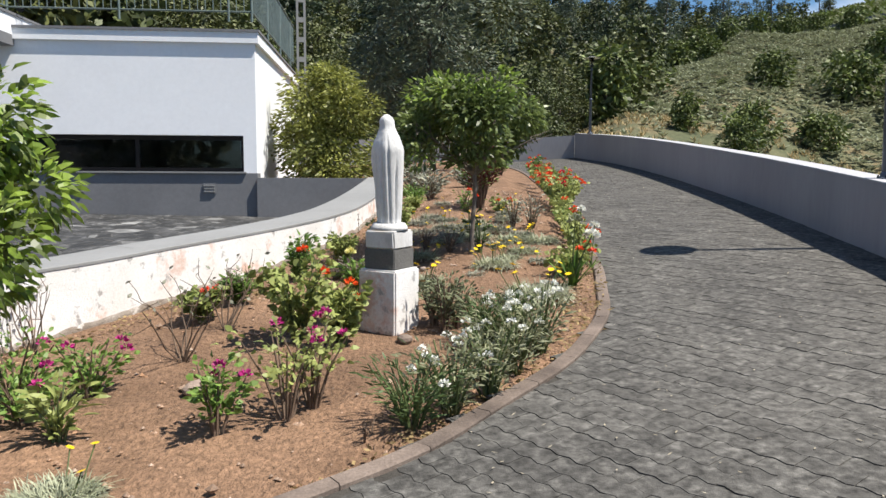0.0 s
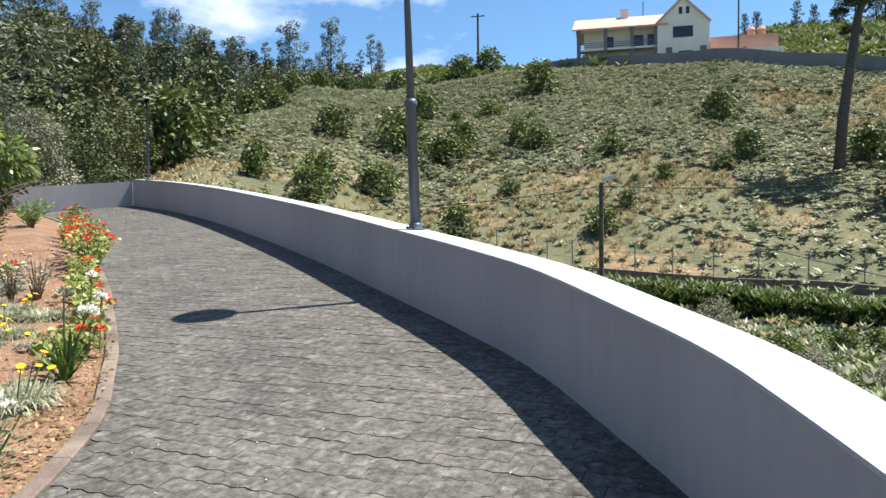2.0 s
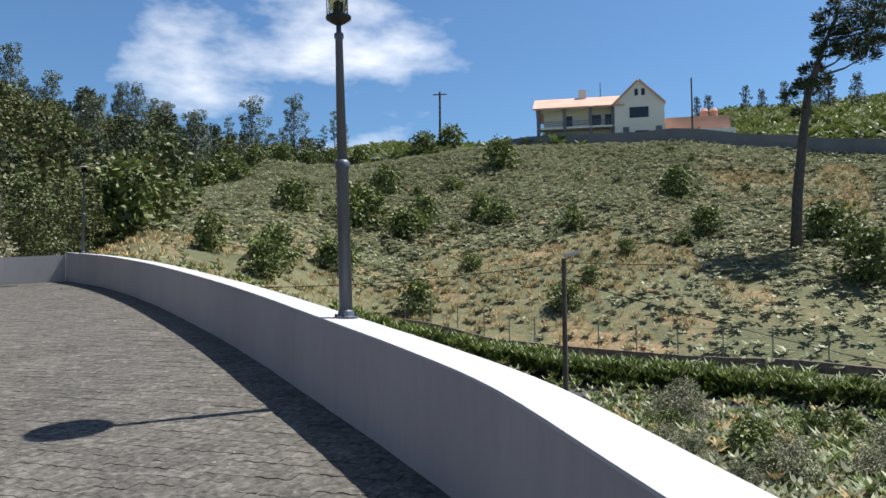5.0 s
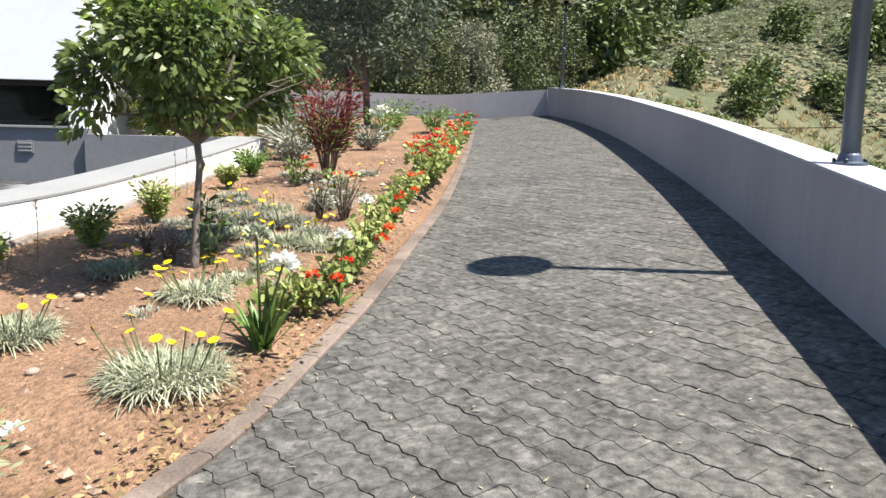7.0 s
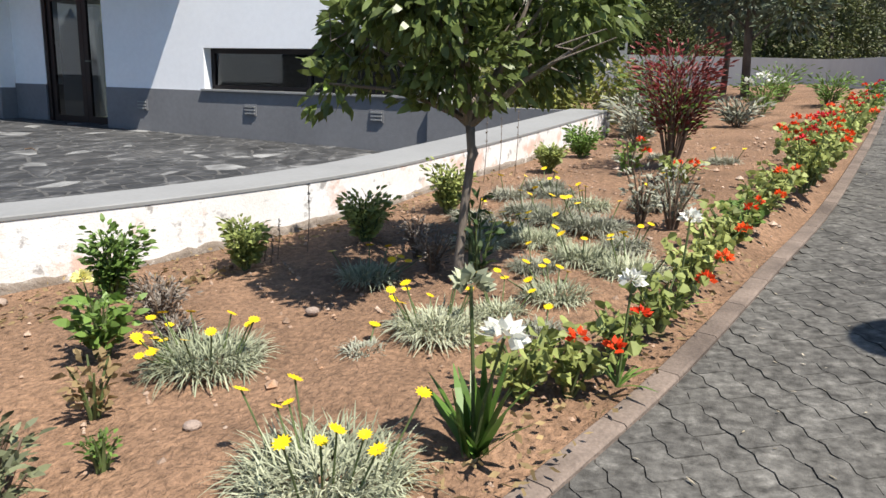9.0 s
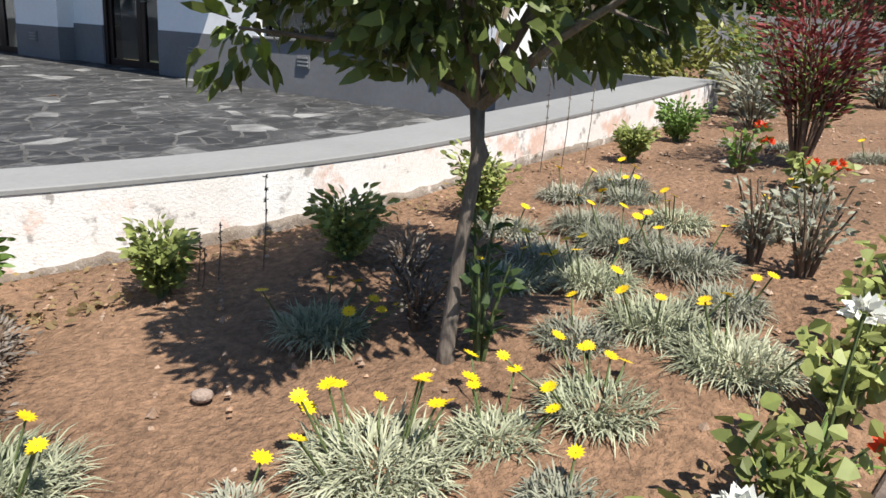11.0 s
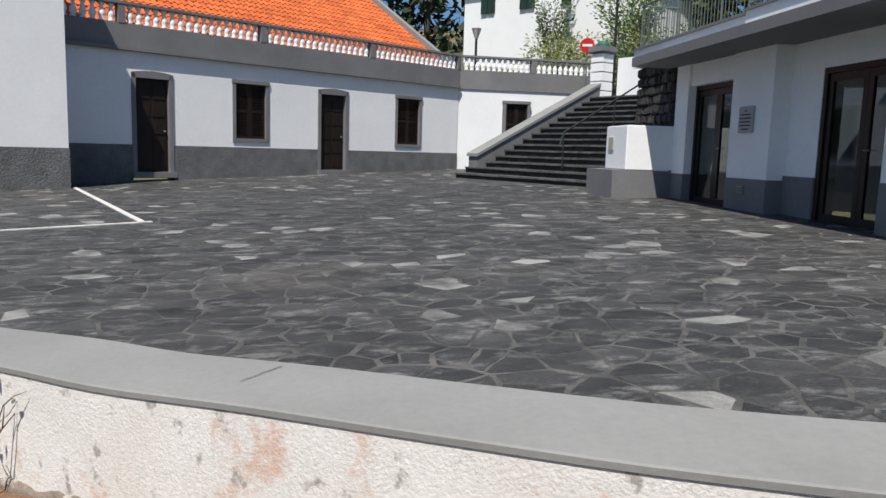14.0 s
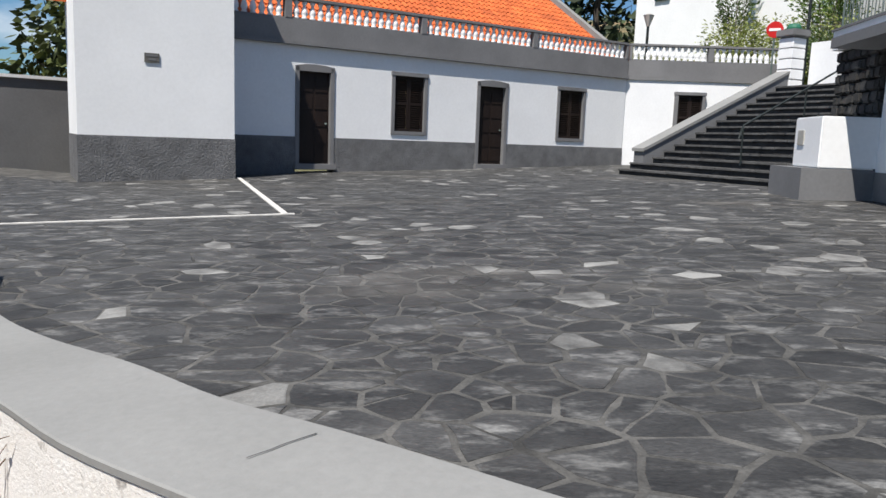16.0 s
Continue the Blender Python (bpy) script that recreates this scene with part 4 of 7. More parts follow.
F_DARK = leafy("dark_pine_needle", (0.05, 0.07, 0.033), (0.026, 0.04, 0.02), 0.6, 0.45, 0.1)
F_EUC = leafy("eucalyptus_leaf", (0.13, 0.155, 0.10), (0.065, 0.085, 0.052), 0.5, 0.45, 0.2)
rng = random.Random(7)


def rv():
    while True:
        v = Vector((rng.uniform(-1, 1), rng.uniform(-1, 1), rng.uniform(-1, 1)))
        if 0.01 < v.length < 1:
            return v


class Leaves:
    """Collects leaf shapes for one mesh."""
    def __init__(self):
        self.v, self.f = [], []

    def leaf(self, p, d, L, w, bend=0.2, n=None):
        d = d.normalized()
        n = (n or rv()).cross(d)
        n = n.normalized() if n.length > 1e-4 else d.orthogonal().normalized()
        up = d.cross(n)
        if up.z < 0:
            up = -up
        o = len(self.v)
        a, b, c = p + d * L * 0.38, p + d * L * 0.72 - up * L * bend * 0.4, p + d * L - up * L * bend
        self.v += [p, a + n * w * 0.5 + up * w * 0.12, a - n * w * 0.5 + up * w * 0.12, b + n * w * 0.4, b - n * w * 0.4, c]
        self.f += [(o, o + 2, o + 1), (o + 1, o + 2, o + 4, o + 3), (o + 3, o + 4, o + 5)]

    def flat(self, p, d, L, w, n=None):
        d = d.normalized()
        n = (n or rv()).cross(d)
        n = n.normalized() if n.length > 1e-4 else d.orthogonal().normalized()
        o = len(self.v)
        self.v += [p, p + d * L * 0.45 + n * w * 0.5, p + d * L, p + d * L * 0.45 - n * w * 0.5]
        self.f += [(o, o + 1, o + 2, o + 3)]

    def blade(self, p, d, L, w, droop):
        """A long strap leaf that arches over."""
        d = d.normalized()
        n = Vector((-d.y, d.x, 0))
        n = n.normalized() if n.length > 1e-3 else Vector((1, 0, 0))
        o = len(self.v)
        for k in range(4):
            t = k / 3
            q = p + d * L * t - Vector((0, 0, droop * L * t * t))
            ww = w * (1 - 0.15 * t) * 0.5 if k < 3 else w * 0.06
            self.v += [q + n * ww, q - n * ww]
        for k in range(3):
            self.f.append((o + 2 * k, o + 2 * k + 1, o + 2 * k + 3, o + 2 * k + 2))

    def out(self, name, mt, parent=None, label=""):
        ob = raw(name, self.v, self.f, mt, parent)
        if label:
            ob["label"] = label
        return ob


def daisy(parent, p, r, mt, name="flower", petals=12, tilt=None):
    lv = Leaves()
    ax = (tilt or Vector((rng.uniform(-.5, .5), rng.uniform(-.5, .5), 1))).normalized()
    a = ax.orthogonal().normalized()
    b = ax.cross(a)
    for k in range(petals):
        t = k * math.tau / petals
        dd = math.cos(t) * a + math.sin(t) * b + 0.15 * ax
        lv.flat(Vector(p), dd, r, r * 0.5, ax.cross(dd).cross(dd))
    return lv.out(name, mt, parent)


def puff(parent, p, r, mt, n=26, name="flower"):
    lv = Leaves()
    for _ in range(n):
        d = rv().normalized()
        d.z = abs(d.z) * 0.9 - 0.15
        lv.flat(Vector(p) + d * r * 0.35, d, r * 0.75, r * 0.5)
    return lv.out(name, mt, parent)


def stem(parent, pts, r0, r1, mt, name="stem"):
    n = len(pts)
    return part(name, tube(B(), pts, [r0 + (r1 - r0) * i / (n - 1) for i in range(n)], 5), mt, parent)


def gazania(x, y, r, flowers=4, label="silvery spiky gazania clump with yellow daisies", mt=None, kindn="gazania_clump"):
    d = thing(kindn, label, "plant", "clumps in the bed", pose(x, y, bed_z(x, y)))
    lv = Leaves()
    for _ in range(int(980 * (r / 0.2) ** 1.3)):
        a, e = rng.uniform(0, math.tau), rng.uniform(0.2, 1.35)
        base = Vector((math.cos(a), math.sin(a), 0)) * r * 0.72 * math.sqrt(rng.random()) + Vector((0, 0, -0.01 + 0.12 * r))
        a += rng.gauss(0, 0.8)
        dd = Vector((math.cos(a) * math.cos(e), math.sin(a) * math.cos(e), math.sin(e)))
        lv.blade(base, dd, r * rng.uniform(0.32, 0.68), rng.uniform(0.003, 0.0058), rng.uniform(0.25, 0.8))
    lv.out("leaves", mt or L_SILVER, d)
    for _ in range(flowers):
        a, q = rng.uniform(0, math.tau), rng.uniform(0.35, 1.05) * r
        p = (q * math.cos(a), q * math.sin(a), r * rng.uniform(0.6, 0.85))
        stem(d, [(p[0] * 0.6, p[1] * 0.6, 0.02), p], 0.003, 0.003, L_STEM)
        daisy(d, p, rng.uniform(0.019, 0.027), P_YEL)
    return d


def bushy(x, y, h, r, n, mt, label, name="leafy_plant", L=0.06, w=0.03, flowers=0, fm=None, fr=0.03, stems=7, stem_mt=None, base=0.15, cat="plant", group="", leaf_bend=0.25, puffy=True, z=None, low=0.0):
    """A bush: several stems with leaves all along and flowers at the tips."""
    d = thing(name, label, cat, group, pose(x, y, bed_z(x, y) if z is None else z))
    lv = Leaves()
    tips = []
    for s in range(stems):
        a = s * math.tau / stems + rng.uniform(-.4, .4)
        sp = rng.uniform(0.35, 1.0) * r
        top = Vector((math.cos(a) * sp, math.sin(a) * sp, h * rng.uniform(0.72, 1.0)))
        mid = Vector((top.x * 0.45, top.y * 0.45, top.z * 0.5))
        stem(d, [(0.1 * top.x, 0.1 * top.y, -0.03), mid, top * 0.97], 0.007 + h * 0.006, 0.003, stem_mt or L_STEM)
        tips.append(top)
        for _ in range(int(n / stems)):
            t = rng.uniform(base, 1.0)
            c = (mid * (t / 0.5) if t < 0.5 else mid.lerp(top, (t - 0.5) / 0.5))
            off = rv() * r * 0.42 * (0.5 + 0.5 * t)
            off.z *= 0.6
            dd = (off + Vector((0, 0, 0.2 * r)) + Vector((c.x, c.y, 0)) * 0.5)
            q = c + off
            q.z = max(q.z, 0.01 + low)
            lv.leaf(q, dd if dd.length > 0.01 else Vector((0, 0, 1)), L * rng.uniform(0.6, 1.2), w * rng.uniform(0.7, 1.15), leaf_bend)
    lv.out("leaves", mt, d)
    for k in range(flowers):
        p = tips[k % stems] + Vector((rng.uniform(-.4, .4) * r, rng.uniform(-.4, .4) * r, rng.uniform(-0.1, 0.08) * h))
        if puffy:
            puff(d, p, fr, fm[k % len(fm)] if isinstance(fm, list) else fm)
        else:
            daisy(d, p, fr, fm)
    return d


def twigs(x, y, h, r, n, label, name="bare_rose_bush", leaves=0, mt=None):
    d = thing(name, label, "plant", "", pose(x, y, bed_z(x, y)))
    lv = Leaves()
    for s in range(n):
        a, e = rng.uniform(0, math.tau), rng.uniform(0.7, 1.4)
        p = Vector((0, 0, -0.02))
        pts = [p]
        dd = Vector((math.cos(a) * math.cos(e), math.sin(a) * math.cos(e), math.sin(e)))
        for k in range(5):
            dd = (dd + rv() * 0.35 + Vector((0, 0, 0.1))).normalized()
            p = p + dd * h / 5 * rng.uniform(0.7, 1.1)
            pts.append(p)
            if k > 1:
                q = p + (rv() + Vector((0, 0, 0.6))).normalized() * h * 0.22
                stem(d, [p, (p + q) / 2 + rv() * 0.01, q], 0.0028, 0.0012, L_TWIG, "twig")
                for _ in range(leaves):
                    lv.leaf(q + rv() * 0.03, rv() + Vector((0, 0, 0.5)), 0.035, 0.02)
        stem(d, pts, 0.006, 0.002, L_TWIG)
    if leaves:
        lv.out("leaves", mt or L_GREEN, d)
    return d


def citrus(x, y, z, trunk_h, h, r, n, label, seed, lean=(0, 0), thick=1.0, low_branch=None):
    global rng
    rng = random.Random(seed)
    d = thing("citrus_tree", label, "tree", "", pose(x, y, z))
    top = Vector((lean[0], lean[1], trunk_h))
    part("trunk", tube(B(), [(0, 0, -0.05), (0.002, 0.0, 0.05), (0.006, 0.01, trunk_h * 0.25), (0.016, 0.02, trunk_h * 0.5), (0.03, 0.038, trunk_h * 0.76), (0.037, 0.045, trunk_h * 0.81), (0.03, 0.037, trunk_h * 0.86), top], [thick * q for q in (0.048, 0.036, 0.031, 0.029, 0.028, 0.037, 0.028, 0.031)], 10), M_BARK, d, smooth=True)
    lv, ly = Leaves(), Leaves()
    cz = (trunk_h + h) / 2
    for b in range(11):
        a, e = b * 2.4 + rng.uniform(-.3, .3), rng.uniform(0.15, 1.35)
        end = Vector((math.cos(a) * math.cos(e) * r * 0.85, math.sin(a) * math.cos(e) * r * 0.85, trunk_h + (h - trunk_h) * (0.25 + 0.6 * math.sin(e)))) + Vector((lean[0], lean[1], 0))
        mid = top.lerp(end, 0.5) + rv() * 0.06
        part("limb", tube(B(), [top - Vector((0, 0, 0.02)), mid, end], [0.018, 0.011, 0.004], 6), M_BARK, d)
        for k in range(3):
            q = mid.lerp(end, rng.random())
            part("limb", tube(B(), [q, q + rv() * 0.14, q + (q - top).normalized() * 0.16 + rv() * 0.12], [0.006, 0.004, 0.002], 5), M_BARK, d)
    blobs = []
    for k in range(34):
        v = rv().normalized() * (rng.uniform(0.55, 1.0))
        zc = (h - trunk_h) / 2
        c = Vector((lean[0] + v.x * r * 0.9, lean[1] + v.y * r * 0.9, cz + v.z * zc * 0.9))
        blobs.append((c, rng.uniform(0.11, 0.2) * r / 0.6))
    for k in range(n):
        c, br = blobs[rng.randrange(len(blobs))]
        off = rv() * br
        p = c + off
        if p.z < trunk_h + ((0.06 if p.x + p.y > -0.5 else -0.1) if trunk_h > 0.6 else -0.16):
            continue
        dd = off.normalized() * 0.8 + Vector((0, 0, rng.uniform(-0.5, 0.35))) + Vector((c.x, c.y, 0)).normalized() * 0.4
        # The taller crown takes more bright leaves, painting its backlit glow into the colour.
        young = p.z > cz + (0.2 if h - trunk_h < 1.2 else -0.6) * (h - trunk_h) and rng.random() < (0.35 if h - trunk_h < 1.2 else 0.6)
        (ly if young else lv).leaf(p, dd, rng.uniform(0.045, 0.082), rng.uniform(0.02, 0.034), rng.uniform(0.1, 0.5))
    if low_branch is not None:
        c = Vector(low_branch)
        part("limb", tube(B(), [top, top.lerp(c, 0.5) + Vector((0, 0, 0.05)), c], [0.014, 0.009, 0.004], 6), M_BARK, d)
        for k in range(64):
            off = Vector((rv().x * 0.1, rv().y * 0.1, rv().z * 0.13))
            (ly if rng.random() < 0.2 else lv).leaf(c + off, off.normalized() + Vector((-0.3, -0.3, rng.uniform(-0.7, 0.1))), rng.uniform(0.05, 0.085), rng.uniform(0.022, 0.034), rng.uniform(0.1, 0.5))
    lv.out("crown", L_CITRUS, d)
    ly.out("young_leaves", L_CITRUSY, d, "bright yellow-green leaves, young and painted as backlit")
    return d


citrus(10.16, 14.99, bed_z(10.16, 14.99), 0.72, 1.58, 0.70, 8800, "small citrus tree with glossy green leaves in red soil", 3, (0.02, 0.04), 0.66, (-0.46, -0.31, 0.86))
citrus(7.66, 11.3, bed_z(7.66, 11.3), 0.4, 1.72, 0.6, 5600, "bright green citrus shrub with large glossy leaves", 5)
rng = random.Random(11)
CLUMPS = {}
for x, y, r, n in ((9.63, 14.0, 0.24, 9), (10.44, 13.50, 0.27, 10), (10.29, 14.5, 0.21, 8), (10.62, 14.95, 0.17, 3), (10.86, 15.33, 0.2, 4), (10.6, 15.48, 0.19, 4), (10.3, 15.72, 0.19, 4), (10.02, 15.6, 0.17, 4), (10.46, 14.73, 0.13, 3), (10.37, 16.5, 0.17, 4), (9.72, 14.98, 0.17, 4), (8.2, 11.2, 0.2, 3)):
    CLUMPS[x] = gazania(x, y, r, n)
for x, y, r, n in ((10.43, 15.28, 0.17, 1), (10.27, 16.14, 0.24, 3), (10.07, 15.86, 0.2, 2), (10.53, 16.02, 0.23, 3), (10.75, 15.72, 0.17, 2), (10.05, 16.3, 0.2, 2), (9.78, 16.1, 0.18, 1), (9.8, 16.7, 0.18, 2), (10.1, 16.75, 0.18, 3), (10.68, 14.6, 0.12, 1), (10.12, 14.25, 0.11, 1)):
    gazania(x, y, r * 0.9, n, "grey lavender-like clump with a few yellow flowers", L_GREY, "grey_clump")
for x, y, h, r in ((9.04, 14.94, 0.25, 0.15), (9.4, 15.5, 0.28, 0.16), (9.57, 16.22, 0.3, 0.17), (8.36, 13.8, 0.22, 0.15), (8.73, 14.4, 0.35, 0.17), (9.8, 18.6, 0.28, 0.18), (9.76, 17.75, 0.22, 0.13)):
    bushy(x, y, h, r * 0.92, 760, L_GREEN if rng.random() < 0.4 else L_YGREEN, "leafy green dahlia plant growing by the wall", "dahlia_plant", 0.044, 0.021, group="dahlias by the wall", stems=9, low=0.01)
dl = bushy(9.18, 13.93, 0.25, 0.14, 190, L_GREEN, "dahlia plant with one pale yellow bloom", "dahlia_plant", 0.06, 0.032)
puff(dl, (-0.03, -0.03, 0.30), 0.042, P_CREAM, 60)
stem(dl, [(0, 0, 0.1), (-0.03, -0.03, 0.29)], 0.004, 0.003, L_STEM)
bushy(9.82, 13.36, 0.13, 0.07, 70, L_GREEN, "small green sprout in bare soil", "sprout", 0.03, 0.012)
bushy(9.54, 13.58, 0.2, 0.09, 70, L_STRAW, "wilting yellowed plant in bare soil", "wilted_plant", 0.05, 0.025)
for x, y, h, r in ((9.16, 14.26, 0.18, 0.12), (9.02, 14.36, 0.13, 0.1), (9.78, 15.36, 0.2, 0.1), (9.98, 15.12, 0.2, 0.09), (9.36, 14.12, 0.1, 0.08)):
    bushy(x, y, h, r * 1.2, 420, L_DRY, "dry greyish twiggy plant", "dry_plant", 0.03, 0.008, stems=14, stem_mt=L_TWIG)
bushy(10.24, 15.04, 0.34, 0.08, 46, L_DARKG, "young green shoots at the foot of the citrus tree", "green_sucker", 0.06, 0.024, stems=4)
for x, y in ((10.92, 16.12), (10.74, 16.2)):
    bushy(x, y, 0.34, 0.14, 190, L_GREY, "upright dusty grey shrub", "grey_shrub", 0.04, 0.016, stems=9, stem_mt=L_TWIG)
# dry seed stalks against the wall
for x, y, h in ((9.03, 15.1, 0.17), (9.07, 15.16, 0.2), (9.1, 15.06, 0.14), (9.16, 15.3, 0.36), (9.46, 17.1, 0.5), (9.5, 17.3, 0.46), (9.56, 17.5, 0.5)):
    dsk = thing("dry_stalk", "thin dead stalk with dark seed heads by the wall", "plant", "dry stalks by the wall", pose(x, y, bed_z(x, y)))
    stem(dsk, [(0, 0, -0.02), (0.01, 0.006, h * 0.5), (0.004, 0.012, h)], 0.003, 0.0018, L_TWIG)
    for k in range(4):
        sv = Leaves()
        for _ in range(8):
            sv.flat(Vector((0.005, 0.01, h * (0.62 + 0.12 * k))), rv(), 0.014, 0.007)
        sv.out("seed_head", L_DRY, dsk)
# agapanthus with strap leaves
ag = thing("agapanthus", "strap-leaved agapanthus with white flower heads on stalks", "plant", "", pose(10.74, 13.76, bed_z(10.74, 13.76)))
lv = Leaves()
for k in range(26):
    a, e = rng.uniform(0, math.tau), rng.uniform(0.8, 1.45)
    lv.blade(Vector((rng.uniform(-.03, .03), rng.uniform(-.03, .03), 0)), Vector((math.cos(a) * math.cos(e), math.sin(a) * math.cos(e), math.sin(e))), rng.uniform(0.2, 0.32), 0.024, rng.uniform(0, 0.25))
lv.out("leaves", leafy("strap_leaf", (0.11, 0.20, 0.035), (0.07, 0.13, 0.025), 0.4), ag)
for p, r, mt in (((0.0, -0.06, 0.48), 0.06, L_SILVER), ((0.11, -0.11, 0.38), 0.06, P_WHITE)):
    stem(ag, [(0, 0, 0), (p[0] * 0.4, p[1] * 0.4, p[2] * 0.5), p], 0.006, 0.005, L_STEM)
    puff(ag, p, r, mt, 40)
for x, y, h in ((11.02, 14.25, 0.34), (11.1, 14.95, 0.36)):
    a2 = thing("agapanthus", "white agapanthus flower on a thin stalk", "plant", "", pose(x, y, bed_z(x, y)))
    lv = Leaves()
    for k in range(9):
        a, e = rng.uniform(0, math.tau), rng.uniform(0.5, 1.3)
        lv.blade(Vector((0, 0, 0)), Vector((math.cos(a) * math.cos(e), math.sin(a) * math.cos(e), math.sin(e))), rng.uniform(0.12, 0.2), 0.014, 0.3)
    lv.out("leaves", L_GREEN, a2)
    stem(a2, [(0, 0, 0), (0.02, 0.0, h)], 0.005, 0.004, L_STEM)
    puff(a2, (0.02, 0, h), 0.045, P_WHITE, 40)
# geraniums along the kerb
for x, y in ((10.80, 14.1), (10.92, 14.2), (11.02, 14.45), (11.1, 14.75), (11.16, 15.2), (11.2, 15.5), (11.27, 15.82), (11.32, 16.1), (11.36, 16.36), (11.42, 16.75), (11.5, 17.3), (11.58, 17.9), (11.66, 18.5), (11.75, 19.1), (11.82, 19.8), (11.95, 20.6), (12.1, 21.4), (12.2, 22.3), (12.35, 23.2), (11.47, 17.0), (11.55, 17.6), (11.6, 18.2)):
    big = y > 17.0
    bushy(x + (0.06 if big else -0.04), y, (0.36 if big else 0.2) * rng.uniform(0.85, 1.15), 0.22 if big else 0.14, 320 if big else 130, L_YGREEN if rng.random() < 0.85 else L_GREEN, "geranium with orange-red flower heads by the kerb", "geranium", 0.042, 0.044, flowers=6 if big else 1, fm=[P_ORG, P_ORG, P_REDP], fr=0.04, group="geraniums along the kerb")
for x, y, h, r in ((8.88, 12.94, 0.5, 0.24), (9.15, 12.75, 0.36, 0.16), (8.2, 13.45, 0.2, 0.12)):
    bushy(x, y, h, r, 560, L_YGREEN, "tall yellow-green geranium with orange flowers", "geranium", 0.05, 0.044, flowers=2, fm=P_ORG, fr=0.042, stems=9)
bushy(10.78, 17.3, 0.2, 0.14, 90, L_YGREEN, "geranium with orange-red flower heads by the kerb", "geranium", 0.05, 0.05, flowers=3, fm=P_ORG, fr=0.04)
bushy(10.4, 17.6, 0.3, 0.14, 120, L_GREEN, "rose bush with one scarlet bloom", "rose_bush", 0.05, 0.03, flowers=2, fm=P_ORG, fr=0.04, stem_mt=L_TWIG)
# red-leaved shrub
bushy(10.64, 18.05, 1.0, 0.36, 2000, L_RED, "upright shrub with dark red and green leaves", "red_shrub", 0.055, 0.016, stems=11, stem_mt=L_TWIG, base=0.35, cat="shrub", leaf_bend=0.05)
bushy(10.64, 18.07, 0.75, 0.36, 380, L_GREEN, "green lower growth of the red shrub", "green_shrub", 0.06, 0.018, stems=10, stem_mt=L_TWIG, base=0.4, cat="shrub")
# roses and bushes round the statue
for x, y, h, r, n in ((8.67, 11.66, 0.34, 0.14, 230), (8.95, 11.8, 0.42, 0.24, 150), (9.05, 11.95, 0.46, 0.2, 140)):
    bushy(x, y, h, r, n, L_GREEN if r < 0.2 else L_YGREEN, "rose bush with magenta blooms in red soil", "rose_bush", 0.045, 0.026, flowers=3, fm=P_PINK, fr=0.034, stem_mt=L_TWIG, base=0.35)
for x, y, h, r in ((7.6, 12.2, 0.4, 0.26), (7.95, 12.2, 0.3, 0.2), (7.3, 12.0, 0.45, 0.25), (7.75, 11.95, 0.24, 0.16)):
    bushy(x, y, h, r, 260, L_GREEN, "green bush with magenta blooms", "rose_bush", 0.05, 0.022, flowers=2, fm=P_PINK, fr=0.035, stem_mt=L_TWIG)
bushy(8.0, 11.72, 0.26, 0.13, 150, L_YGREEN, "small shrub with bright yellow-green pointed leaves", "variegated_shrub", 0.075, 0.022, stems=6)
for x, y, h in ((8.28, 12.67, 0.55), (8.42, 13.12, 0.5), (7.35, 12.95, 0.45)):
    twigs(x, y, h, 0.2, 8, "bare pruned rose with reddish twigs", leaves=1, mt=L_GREY)
twigs(9.3, 11.5, 0.14, 0.1, 4, "short dead twigs in bare soil", "dead_twigs")
for x, y, h, r, f in ((9.5, 11.6, 0.2, 0.16, 2), (9.68, 11.72, 0.22, 0.17, 4), (9.87, 11.88, 0.24, 0.17, 4), (10.05, 12.17, 0.24, 0.17, 4), (10.22, 12.42, 0.24, 0.17, 4), (9.95, 12.45, 0.2, 0.13, 2), (9.92, 12.68, 0.18, 0.12, 2), (10.12, 12.62, 0.2, 0.13, 3)):
    bushy(x, y, h * 1.55, r * 1.3, 480, L_DARKG if rng.random() < 0.15 else L_CARN, "thin-leaved bush with white carnation flowers", "carnation_bush", 0.055, 0.01, flowers=f + 3, fm=P_WHITE, fr=0.027, stems=16, stem_mt=L_STEM, group="white-flowered bushes by the kerb")
for x, y in ((9.75, 12.92), (9.83, 13.02), (9.7, 13.1)):
    bushy(x, y, 0.36 if y < 13.0 else 0.28, 0.12, 260, L_CARN, "upright grey-green shrub beside the pedestal", "grey_shrub", 0.045, 0.017, stems=9, stem_mt=L_TWIG)
for x, y in ((10.75, 16.6), (9.95, 17.0), (10.8, 17.0), (10.2, 18.6), (11.0, 18.4), (10.5, 18.6)):
    gazania(x, y, rng.uniform(0.14, 0.2), 2, "grey lavender-like clump with a few yellow flowers", L_GREY, "grey_clump")
# taller open daisies leaning out of the nearer clumps
rng = random.Random(61)
for key, n, side in ((9.63, 8, 3.6), (10.29, 3, 2.4), (9.72, 3, 0.6), (10.62, 4, 2.5), (10.46, 2, 2.5)):
    for k in range(n):
        a, q = side + rng.uniform(-1.1, 1.1), rng.uniform(0.16, 0.25)
        p = (q * math.cos(a), q * math.sin(a), rng.uniform(0.07, 0.12))
        stem(CLUMPS[key], [(p[0] * 0.5, p[1] * 0.5, 0.02), (p[0] * 0.85, p[1] * 0.85, p[2] * 0.7), p], 0.003, 0.0025, L_STEM)
        daisy(CLUMPS[key], p, rng.uniform(0.02, 0.026), P_YEL, petals=11, tilt=Vector((rng.uniform(-.1, .6), rng.uniform(-.4, .4), 1)))
